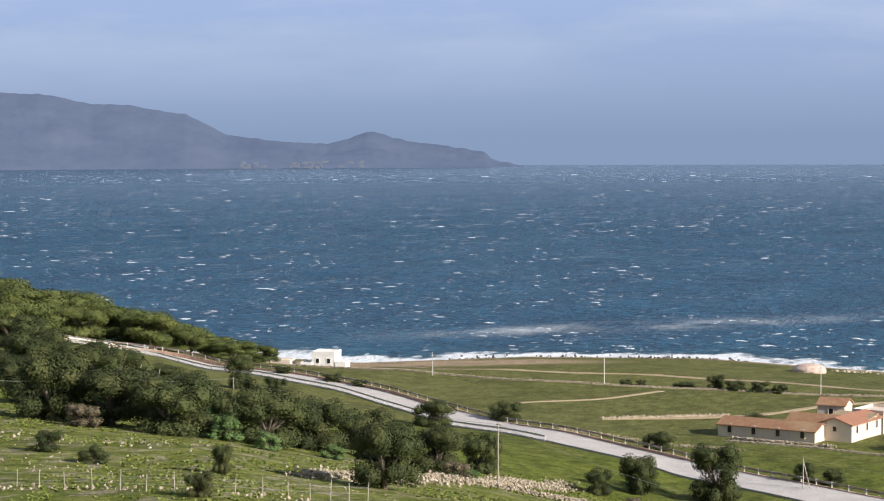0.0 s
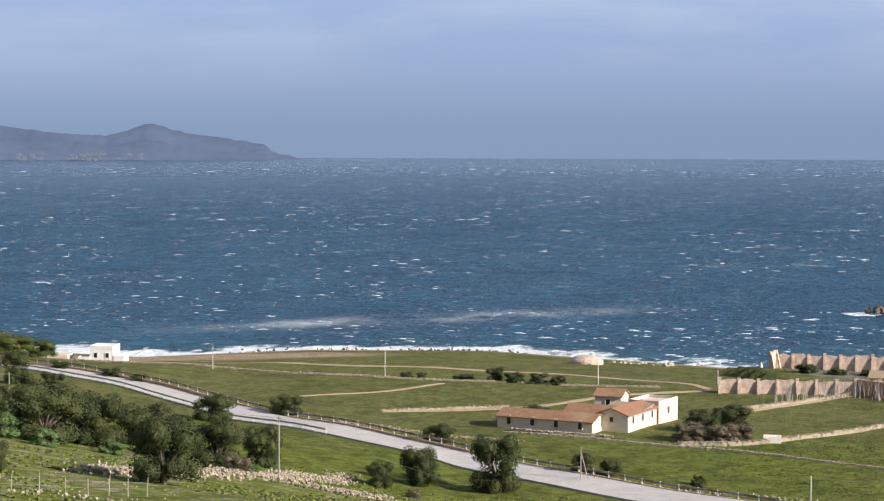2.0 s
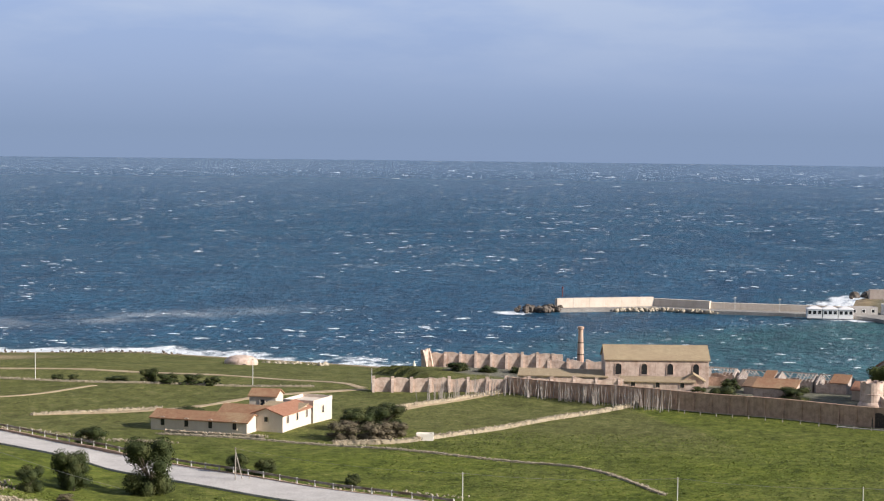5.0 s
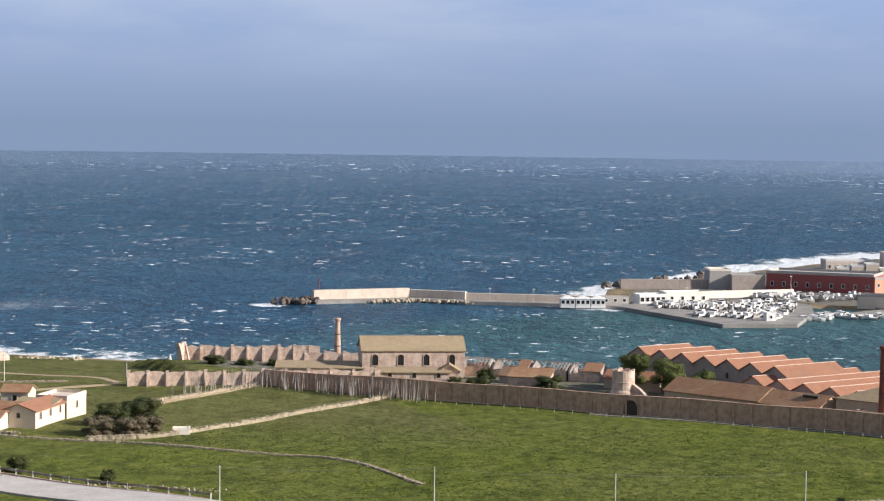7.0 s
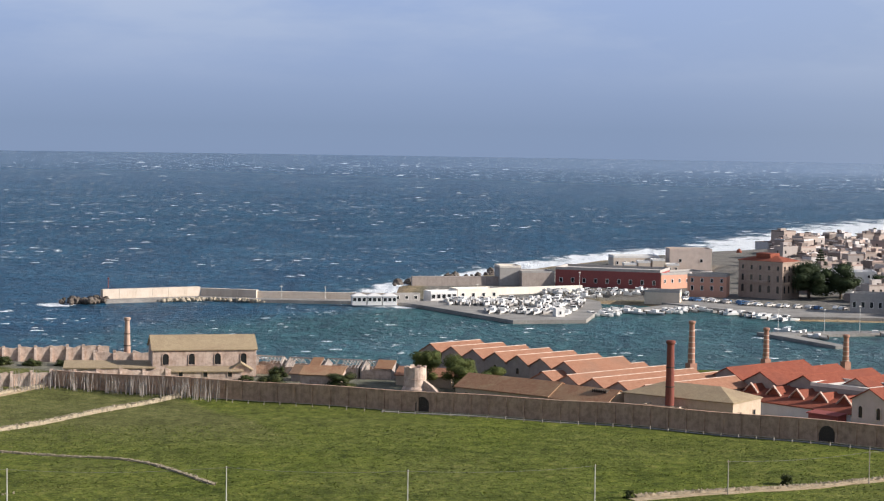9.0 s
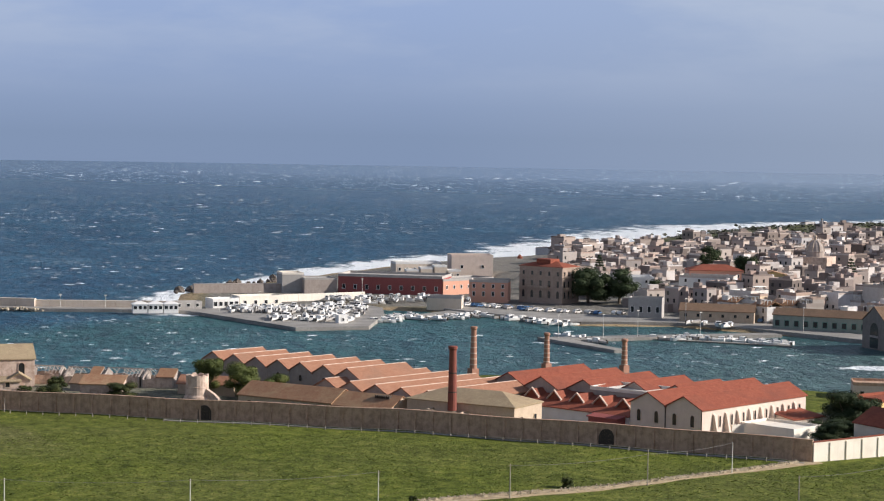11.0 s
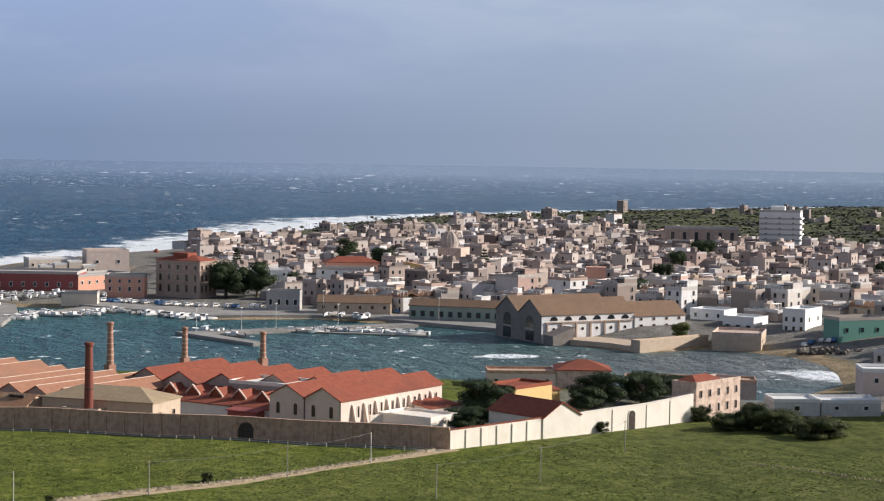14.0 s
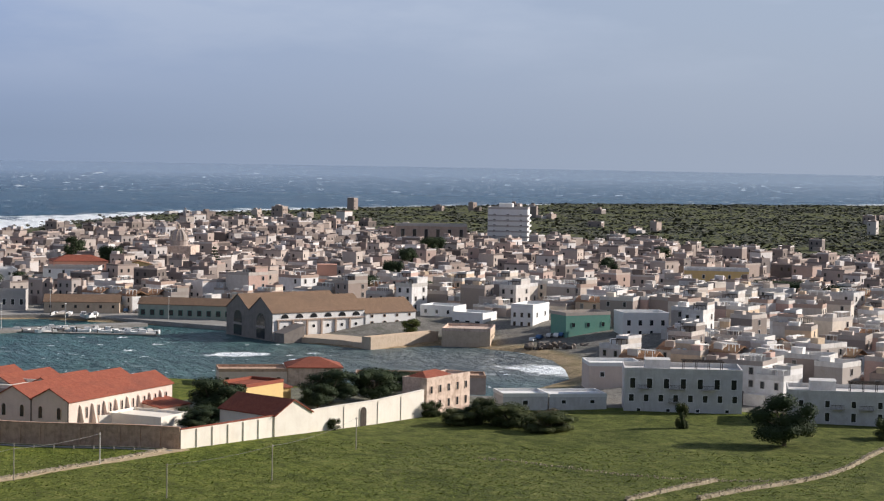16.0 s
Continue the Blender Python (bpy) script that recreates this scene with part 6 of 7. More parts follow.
def far_house(x, y, z, angle):
    """One house of the joined far town: body, parapet, upper room, windows, tank."""
    a = radians(angle)
    ca, sa = math.cos(a), math.sin(a)
    L, D, fl = rnd.uniform(5, 11.5), rnd.uniform(5.5, 10.5), rnd.choice((1, 1, 1, 1, 2, 2, 2, 3))
    h = 0.8 + 2.9 * fl
    c = (x - 5, y - 5, z)
    far_box(c, ca, sa, 0, L, 0, D, -2, h, 0)
    for q in ((0, L, 0, 0.3), (0, L, D - 0.3, D), (0, 0.3, 0.3, D - 0.3), (L - 0.3, L, 0.3, D - 0.3)):
        far_box(c, ca, sa, *q, h, h + 0.7, 0)
    for _ in range(rnd.choice((0, 1, 1, 2))):
        u, v, k = rnd.uniform(0, 0.55) * L, rnd.uniform(0.05, 0.5) * D, rnd.uniform(0.25, 0.45)
        far_box(c, ca, sa, u, u + L * k, v, v + D * rnd.uniform(0.25, 0.45), h, h + rnd.uniform(1.4, 2.8), 0)
    for _ in range(rnd.choice((0, 1, 1, 2, 3))):
        u, v = rnd.uniform(0.1, 0.8) * L, rnd.uniform(0.05, 0.85) * D
        far_box(c, ca, sa, u, u + rnd.uniform(0.5, 1.6), v, v + rnd.uniform(0.5, 1.4), h, h + rnd.uniform(0.7, 1.7), 0)
    if rnd.random() < 0.6:
        u, w = rnd.uniform(-0.3, 0.6) * L, rnd.uniform(2.5, 6)
        far_box(c, ca, sa, u, u + w, -rnd.uniform(2, 5), 0, -2, rnd.uniform(2.2, 3.6), 0)
    for f in range(fl):
        for k in range(int(L / 3.6)):
            if rnd.random() < 0.75:
                u = 1.2 + k * 3.4
                far_box(c, ca, sa, u, u + 1.0, -0.05, 0.1, 0.9 + 2.9 * f, 2.4 + 2.9 * f, 1)
        for k in range(int(D / 4)):
            if rnd.random() < 0.75:
                v = 1.4 + k * 3.6
                far_box(c, ca, sa, L - 0.1, L + 0.05, v, v + 1.0, 0.9 + 2.9 * f, 2.4 + 2.9 * f, 1)


near_count = 0
order = sorted(zip(spots, sdist, dist, azim, heights), key=lambda o: o[2])
for (x, y), sdv, d, a, z in order:
    if a > -37.5 or a < -66.5 or sdv < (26 if d < 900 and a > -46 else 17 if d < 900 else 12) or d > 2100:
        continue
    if (d < 640 and a > -60 and not (a < -55.2 and 555 < d < 612)) or d < 505 or (612 < d < 705 and -58.8 < a < -52.5) or (x < 545 and y > 560) or (x < 582 and 395 < y < 525):
        continue
    edge = np.interp(a, [-66, -58, -52, -46, -40], [1010, 1230, 1330, 1500, 1250])
    keep = 0.93 if d < edge - 120 else (0.6 if d < edge else 0.014)
    if rnd.random() > keep:
        continue
    if any((x - tx) ** 2 + (y - ty) ** 2 < (tr + 6.5) ** 2 for tx, ty, tr in taken):
        continue
    angle = -84 + rnd.uniform(-16, 16) + rnd.choice((0, 0, 0, 90))
    if near_count < 280:
        near_count += 1
        k = rnd.randrange(len(NEAR_HOUSES))
        m = pose(x, y, z - 0.1, 0, 0, angle) @ pose(-6, -6, 0)
        if k in used:
            copy_thing(NEAR_HOUSES[k], m)
        else:
            used.add(k)
            NEAR_HOUSES[k].matrix_basis = m
    else:
        far_house(x, y, z, angle)
me = from_arrays("far_town", far_v, far_f, M_FARTOWN, M_PANE)
me.polygons.foreach_set("material_index", far_m)
tagged(new("far_town", me), "crowded flat-roofed houses of the far town", "houses", kind="stuff")
ch = chimney((1010.0, 1010.0), 11, 0.7, 0.5, M_GREYP, 0, "thin far chimney at the edge of the town", 8.0)


# ---- far island across the strait ----
CREST = [(14.0, 178), (12.2, 176), (10.8, 170), (9.8, 150), (8.6, 146), (8.2, 138), (7.1, 124), (6.6, 104), (6.0, 76), (4.6, 60), (3.2, 53), (2.6, 66), (2.1, 81), (1.9, 82), (1.0, 60), (-0.2, 47), (-1.2, 33), (-1.4, 16), (-1.9, 6), (-2.6, -6)]
# blue haze put into the hill material as a tinted glow
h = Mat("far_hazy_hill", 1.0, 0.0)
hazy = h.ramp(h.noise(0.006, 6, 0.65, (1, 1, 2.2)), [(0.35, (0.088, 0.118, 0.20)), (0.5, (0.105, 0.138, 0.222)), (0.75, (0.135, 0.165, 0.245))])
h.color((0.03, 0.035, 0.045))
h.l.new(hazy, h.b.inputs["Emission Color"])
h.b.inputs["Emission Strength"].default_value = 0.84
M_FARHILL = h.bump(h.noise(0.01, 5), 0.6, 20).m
az = np.linspace(16, -2.7, 230)
rows = 14
verts, faces = [], []
crest = np.interp(-az, [-a for a, _ in CREST], [z for _, z in CREST])
for r in range(rows):
    t = r / (rows - 1)
    for k, a in enumerate(az):
        d = 4560 + 330 * t
        rough = 7 * noise.noise((a * 1.3, t * 4, 1)) + 3 * noise.noise((a * 5, t * 9, 3))
        z = -8 + (crest[k] + 8 + 3 * noise.noise((a * 4, 0, 5))) * (t ** 0.8) + rough * math.sin(math.pi * t)
        verts.append((-math.sin(radians(a)) * d, math.cos(radians(a)) * d, z))
for r in range(rows - 1):
    for k in range(len(az) - 1):
        i = r * len(az) + k
        faces.append((i, i + 1, i + len(az) + 1, i + len(az)))
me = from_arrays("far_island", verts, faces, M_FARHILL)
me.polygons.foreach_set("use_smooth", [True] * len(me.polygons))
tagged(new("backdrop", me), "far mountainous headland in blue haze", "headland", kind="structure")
# a faint bluish glow stands in for hazy daylight on the walls
vw = Mat("far_walls_glow", 1.0, 0.0)
vw.color((0.08, 0.09, 0.11))
vw.b.inputs["Emission Color"].default_value, vw.b.inputs["Emission Strength"].default_value = (0.24, 0.28, 0.38, 1), 0.32
bm = blank()
rnd = random.Random(8)
for lo, hi, n in ((5.6, 4.9, 14), (4.2, 3.2, 30), (2.9, 2.1, 10)):
    for _ in range(n):
        a, d, w = radians(rnd.uniform(lo, hi)), 4545, rnd.uniform(1.5, 5)
        x, y, z = -math.sin(a) * d, math.cos(a) * d, rnd.uniform(0, 14)
        box(bm, x - w, x + w, y - 6, y + 20, z - 1, z + rnd.uniform(2, 4.5))
tagged(new("far_village", mesh_of("far_village", bm, vw.m)), "pale houses of a far village on the headland", "village", kind="stuff")

# ---- breaking crests on the open sea ----
rnd = random.Random(404)
verts, faces = [], []
N = 13000
A = np.array([rnd.uniform(-62, 16) for _ in range(N)])
R = 70.0 / np.array([rnd.uniform(70.0 / 3900, 70.0 / 470) for _ in range(N)])
X, Y = -np.sin(np.radians(A)) * R, np.cos(np.radians(A)) * R
S = shore_distance(X, Y)
for x, y, sdv, d in zip(X, Y, S, R):
    lull = noise.noise((x * 0.004, y * 0.004, 2.0)) + 0.6 * noise.noise((x * 0.015, y * 0.015, 8.0))
    if sdv > -14 or lull < -0.12 or (x > 190 and y < 690 and rnd.random() < 0.55) or (250 < x < 380 and 700 < y < 775):
        continue
    if d < 1000 and rnd.random() < 0.25:
        continue
    big = rnd.random() ** 5
    w, hh = (0.22 + rnd.uniform(0, 0.5) + 3.2 * big) * (0.2 + d / 1500), (0.05 + 0.2 * big) * (0.25 + d / 1300)
    a = radians(rnd.gauss(-24, 26))
    ca, sa = math.cos(a), math.sin(a)
    i, n = len(verts), 7
    for k in range(n):
        u = 2 * k / (n - 1) - 1
        top = hh * (1 - u * u) * rnd.uniform(0.45, 1.1) + 0.03
        bow = 0.25 * w * (1 - u * u) + rnd.uniform(-0.3, 0.3) * w
        for q, z in ((-0.35 - 0.25 * w * (1 - u * u), 0.02), (0.0, top), (0.4 + rnd.uniform(0.2, 0.7) * w * (1 - abs(u)), 0.02)):
            px, py = u * w, bow + q
            verts.append((x + px * ca - py * sa, y + px * sa + py * ca, z))
    for k in range(n - 1):
        for j in range(2):
            p = i + k * 3 + j
            faces.append((p, p + 3, p + 4, p + 1))
f = Mat("sea_foam", 0.9, 0.1)
M_FOAM = f.color(f.ramp(f.noise(0.55, 5, 0.75), [(0.33, (0.16, 0.26, 0.33)), (0.44, (0.74, 0.80, 0.84)), (0.58, (0.95, 0.97, 0.98))])).m
me = from_arrays("whitecaps", verts, faces, M_FOAM)
tagged(new("whitecaps", me), "white breaking wave crests scattered over the sea", "wave crests", kind="stuff")


# ---- trees and bushes ----
def leaf_cloud(bm, lobes, n, size, rnd, flat=0.0):
    """Leaf sprays over lobes (centre, radii): small bent quads, denser outside, with gaps between lobes."""
    wts = [r[0] * r[1] + r[0] * r[2] for _, r in lobes]
    for _ in range(n):
        c, r = rnd.choices(lobes, wts)[0]
        v = Vector((rnd.gauss(0, 1), rnd.gauss(0, 1), rnd.gauss(0, 1))).normalized()
        k = rnd.uniform(0.72, 1.05) ** 0.7
        p = Vector(c) + Vector((v.x * r[0], v.y * r[1], v.z * r[2])) * k
        if p.z < 0.02:
            p.z = rnd.uniform(0.02, 0.12)
        nrm = (1.3 * v + 0.5 * Vector((rnd.uniform(-1, 1), rnd.uniform(-1, 1), rnd.uniform(-0.4, 1)))).normalized()
        a = nrm.orthogonal().normalized()
        a = Matrix.Rotation(rnd.uniform(0, 6.28), 3, nrm) @ a
        b = nrm.cross(a)
        s = size * rnd.uniform(0.6, 1.3)
        q = [p - a * s - b * s * 0.6, p + a * s * 0.9 - b * s * 0.5 + nrm * s * 0.3, p + a * s * 0.7 + b * s * 0.7, p - a * s * 0.8 + b * s * 0.6 - nrm * s * 0.25]
        bm.faces.new([bm.verts.new(x) for x in q])


def tree_proto(name, label, category, seed, leaf, style, n=13000, size=0.0105):
    """Unit tree: one metre across and one high, later scaled."""
    rnd = random.Random(seed)
    ob = thing(name, label, category, pose(0, 0, -80))
    bm = blank()
    low = style == "bush"
    top = 0.35 if low else 0.55
    bend = [(0, 0, -0.06), (rnd.uniform(-0.03, 0.03), rnd.uniform(-0.03, 0.03), top * 0.5), (rnd.uniform(-0.06, 0.06), rnd.uniform(-0.06, 0.06), top)]
    tube(bm, bend, [0.035, 0.028, 0.018], 7)
    lobes = []
    m = 17 if low else 18
    for k in range(m):
        a, rr = 2 * math.pi * k / m + rnd.uniform(-0.3, 0.3), rnd.uniform(0.12, 0.36)
        if style == "pine":
            z, rad = rnd.uniform(0.2, 0.85), (rnd.uniform(0.15, 0.24), rnd.uniform(0.15, 0.24), rnd.uniform(0.1, 0.17))
        elif style == "tree":
            z, rad = rnd.uniform(0.25, 0.82), (rnd.uniform(0.13, 0.22), rnd.uniform(0.13, 0.22), rnd.uniform(0.12, 0.19))
        else:
            z, rad = (rnd.uniform(0.1, 0.3) if k % 2 else rnd.uniform(0.4, 0.72)) * (1.15 - 0.6 * rr), (rnd.uniform(0.12, 0.2), rnd.uniform(0.12, 0.2), rnd.uniform(0.13, 0.22))
        c = (rr * math.cos(a), rr * math.sin(a), z)
        lobes.append((c, rad))
        tube(bm, [bend[1], ((bend[1][0] + c[0]) / 2, (bend[1][1] + c[1]) / 2, (bend[1][2] + z) / 2 - 0.02), c], [0.018, 0.012, 0.005], 5)
    lobes.append(((0, 0, 0.78 if not low else 0.62), (0.2, 0.2, 0.17 if style != "pine" else 0.1)))
    part("trunk", bm, M_BARK, ob)
    bm = blank()
    # solid core added in each lobe to block light, hidden behind the outer leaves
    for c, r in lobes:
        bmesh.ops.create_icosphere(bm, subdivisions=1, radius=1.0, matrix=Matrix.Translation(c) @ Matrix.Diagonal((r[0] * 0.66, r[1] * 0.66, r[2] * 0.66, 1)))
    leaf_cloud(bm, lobes, n, size, rnd)
    part("crown", bm, leaf, ob)
    return ob


MASTIC = [tree_proto("mastic_bush", "dense dark green mastic bush", "bush", 300 + k, M_LEAF, "bush") for k in range(5)]
PINES = [tree_proto("pine_tree", "spreading green pine on the slope", "tree", 320 + k, M_PINE, "pine", 13000, 0.0115) for k in range(3)]
DARKS = [tree_proto("ficus_tree", "broad dark green ficus tree", "tree", 340 + k, M_DARKLEAF, "tree", 13000, 0.0115) for k in range(3)]
SPURGE = [tree_proto("spurge_bush", "rounded fresh green spurge bush", "bush", 360 + k, M_SPURGE, "bush", 3000, 0.022) for k in range(2)]
DRIES = [tree_proto("dry_bush", "brownish half-dry thorn bush", "bush", 380 + k, M_DRYLEAF, "bush", 3000, 0.02) for k in range(2)]


def conifer(x, y, h, w, label, gaps):
    """Norfolk pine: straight tapered trunk with tiers of drooping branches."""
    rnd = random.Random(int(x))
    ob = thing("tiered_conifer", label, "tree", pose(x, y, ground_at(x, y)), "tiered conifers in the town")
    bm = blank()
    tube(bm, [(0, 0, -0.5), (0, 0, h * 0.5), (0, 0, h)], [0.4, 0.28, 0.05], 7)
    part("trunk", bm, M_BARK, ob)
    bm = blank()
    tiers = 11
    for k in range(tiers):
        z = h * (0.16 + 0.82 * k / tiers)
        r = w / 2 * (1 - k / tiers) ** 0.75 + 0.25
        lobes = []
        for j in range(7):
            a = 2 * math.pi * j / 7 + rnd.uniform(-0.3, 0.3) + k
            lobes.append(((r * 0.55 * math.cos(a), r * 0.55 * math.sin(a), z - 0.05 * r), (r * 0.42, r * 0.42, h * 0.028 * gaps)))
        leaf_cloud(bm, lobes, 330, 0.2, rnd)
    part("crown", bm, M_DARKLEAF, ob)
    return ob


conifer(642, 713.7, 17, 11, "dark tiered conifer above the town roofs", 1.1)
conifer(645.5, 627.2, 17, 10, "thin tiered conifer with gaps between its branches", 0.7)
conifer(552.0, 712.0, 13, 8, "dark tiered conifer beside the palazzo", 1.0)
conifer(586.0, 726.0, 14, 8, "dark tiered conifer among white houses", 1.0)
PLANTED = {}


def plant(pool, x, y, w, h, sink=0.15):
    rnd = random.Random(int(x * 31 + y * 17))
    p = rnd.choice(pool)
    s = Matrix.Diagonal((w * rnd.uniform(1.0, 1.15), w * rnd.uniform(0.95, 1.1), h * 1.12, 1))
    m = pose(x, y, ground_at(x, y) - sink, 0, 0, rnd.uniform(0, 360))
    if p.name in PLANTED:
        o = copy_thing(p, m)
    else:
        PLANTED[p.name] = o = p
        o.matrix_basis = m
    o.scale = (w * rnd.uniform(1.0, 1.15), w * rnd.uniform(0.95, 1.1), h * 1.12)
    return o


HILL_BUSHES = [(-52, 272, 12.2, 9.9), (-44, 271, 12.8, 8.3), (-35, 263, 13.1, 8.0), (-30, 279, 5.4, 6.2), (-23, 266, 11.8, 8.1), (-17, 277, 11.5, 7.6), (-6, 209, 8.0, 7.5),
               (-1, 275, 9.1, 7.2), (6, 326, 8.1, 6.7), (-12, 309, 11.0, 6.8), (-43, 221, 4.3, 2.5), (-36, 210, 3.5, 2.1), (-22, 204, 2.3, 3.4), (-21, 176, 2.9, 2.4)]
SLOPE_BUSHES = [(-82, 409, 14, 9.2), (-62, 356, 15, 8.9), (-47, 377, 13, 5.8), (-55, 410, 10, 5.2), (-69, 332, 12, 6.5), (-60, 300, 11, 7.5), (-47, 310, 11, 6.5), (-36, 320, 10, 6),
                (-28, 335, 11, 6), (-74, 372, 14, 8), (-92, 440, 15, 8), (-40, 345, 9, 6), (-75, 300, 13, 8), (-24, 300, 10, 6.5), (-9, 284, 9, 6), (-62, 392, 12, 7)]
ROAD_BUSHES = [(-2, 418, 10.3, 6.0), (-45, 454, 8.2, 8.2), (-37, 450, 6.2, 4.2), (14, 440, 9.1, 4.6), (33, 339, 8.4, 7.3), (25, 328, 5.6, 4.5), (46, 340, 10.4, 10.4), (42, 398, 7.7, 4.2),
               (64, 360, 5.0, 4.0), (69, 359, 5.0, 3.2), (-27, 498, 6.2, 2.5), (-20, 490, 5.1, 2.2), (-40, 510, 5.6, 2.3), (83, 349, 3.0, 2.0), (81, 343, 3.1, 2.1)]
FIELD_BUSHES = [(46, 514, 4.3, 1.7), (50, 514, 3.4, 1.7), (68, 507, 5.6, 3.9), (72, 504, 6, 2.8), (78, 502, 6, 2.8), (83, 500, 5, 2.4), (61, 512, 7.1, 1.4), (66, 432, 9, 4.0), (99, 415, 9, 5.0), (107, 422, 10.6, 5.2),
                (193, 440, 7.9, 5.3), (213, 444, 9.5, 4.1), (364, 286, 6.4, 3.8), (359, 273, 9.9, 4.3), (364, 263, 13.6, 5.6), (363, 252, 13.4, 4.9), (363, 270, 7.5, 6.2), (406, 193, 7.4, 4.9), (389, 234, 3.8, 6.3),
                (152, 520, 7, 2.6), (159, 517, 6, 2.0), (167, 515, 6, 1.8), (174, 513, 5, 1.6), (208, 470, 5, 3.0), (196, 462, 4, 2.2), (226, 288, 2.6, 2.2), (192, 287, 2.0, 1.6), (332, 287, 4.0, 3.0)]
for x, y, w, h in HILL_BUSHES + SLOPE_BUSHES + ROAD_BUSHES + FIELD_BUSHES:
    plant(MASTIC, x, y, w, h)
for x, y, w, h in ((-78, 610, 18, 9.5), (-88, 574, 20.8, 11), (-116, 600, 23, 13), (-102, 505, 20, 12.5), (-58, 564, 14.0, 5.9), (-47, 554, 6.1, 4.9), (-120, 540, 22, 13), (-105, 560, 20, 12), (-95, 540, 14, 9), (-130, 580, 22, 14),
                   (-115, 470, 16, 10), (-98, 450, 14, 9), (-104, 420, 14, 10), (-66, 590, 13, 7), (-70, 570, 14, 8), (-80, 560, 16, 10), (-92, 600, 18, 12), (-100, 580, 20, 13), (-110, 610, 20, 13), (-124, 560, 20, 14), (-112, 520, 18, 12), (-60, 606, 10, 5), (-84, 590, 16, 11), (-52, 578, 8, 4.5), (-135, 540, 20, 14), (-128, 505, 20, 13), (-122, 450, 18, 12), (-110, 395, 18, 10), (237, 427, 10, 8.6), (241, 420, 8.0, 6.6), (233, 437, 8, 9), (84, 430, 4, 3.6), (550, 440, 6.8, 5.8)):
    plant(PINES, x, y, w, h)
for x, y, w, h in ((382, 205, 14, 10.7), (328, 318, 15, 8.8), (318, 312, 12, 4.5), (309, 305, 9, 5), (366, 317, 14.7, 8.0), (378, 314, 12.2, 7.4), (393, 316, 13.9, 5.5), (356, 312, 9, 6), (536, 671, 21, 15), (546, 663, 18, 14), (564, 659, 11.9, 9.5),
                   (697, 355, 19.4, 11.8), (740, 401, 25.5, 9.3), (618, 519, 20, 10), (630, 510, 14, 8), (700, 780, 14, 12), (560, 705, 9, 10), (642, 690, 12, 13), (668, 742, 13, 13), (762, 612, 12, 12), (803, 525, 14, 11), (842, 660, 14, 13), (694, 566, 9, 11), (905, 560, 16, 11), (610, 480, 10, 10)):
    plant(DARKS, x, y, w, h)
for x, y, w, h in ((-28, 262, 6, 3.6), (-33, 300, 7, 4), (-14, 262, 3.6, 2.2), (-52, 320, 8, 5), (-22, 258, 4.2, 2.6), (-62, 330, 7, 5), (3, 268, 4, 2.4)):
    plant(SPURGE, x, y, w, h)
for x, y, w, h in ((94, 403, 8, 4.2), (100, 401, 8, 4.0), (105, 405, 7, 3.6), (-46, 262, 5, 3.5), (30, 322, 3, 1.8), (372, 258, 8, 4.2), (2, 262, 4, 3)):
    plant(DRIES, x, y, w, h)

# bare bleached saplings along the wall
rnd = random.Random(31)
bm = blank()
for seg, n in (([(127, 462), (138, 466), (151, 469)], 70), ([(152, 467), (162, 454), (172, 440)], 110), ([(172, 440), (178, 433)], 25)):
    pts = smooth_line(seg, 0.5)
    for _ in range(n):
        q = rnd.choice(pts) + Vector((rnd.gauss(0, 1.2), rnd.gauss(0, 1.2)))
        z, hh = ground_at(*q), rnd.uniform(2.6, 5.2)
        lean = Vector((rnd.uniform(-0.5, 0.5), rnd.uniform(-0.5, 0.5)))
        tube(bm, [(q.x, q.y, z - 0.1), (q.x + lean.x * 0.4, q.y + lean.y * 0.4, z + hh * 0.5), (q.x + lean.x, q.y + lean.y, z + hh)], [0.09, 0.06, 0.02], 4)
        for _ in range(3):
            zz, k = hh * rnd.uniform(0.35, 0.8), rnd.uniform(0.5, 1.0)
            e = Vector((rnd.uniform(-1, 1), rnd.uniform(-1, 1))) * 0.7
            tube(bm, [(q.x + lean.x * 0.5, q.y + lean.y * 0.5, z + zz), (q.x + lean.x * 0.5 + e.x * k, q.y + lean.y * 0.5 + e.y * k, z + zz + 1.2 * k)], [0.045, 0.015], 3)
tagged(new("bare_saplings", mesh_of("bare_saplings", bm, M_TWIG)), "row of bare bleached saplings along the wall", "saplings", kind="stuff")

# far scrub beyond the town, and low plants on the plain
rnd = random.Random(77)
N = 5200
sa, sdd = np.radians(np.array([rnd.uniform(-67, -38) for _ in range(N)])), np.array([rnd.uniform(880, 2300) ** 1.0 for _ in range(N)])
qx, qy = -np.sin(sa) * sdd, np.cos(sa) * sdd
ok = shore_distance(qx, qy) > 12
edge = np.interp(np.degrees(sa), [-66, -58, -52, -46, -40], [1080, 1250, 1330, 1400, 1300])
qz = terrain(qx, qy)
bm = blank()
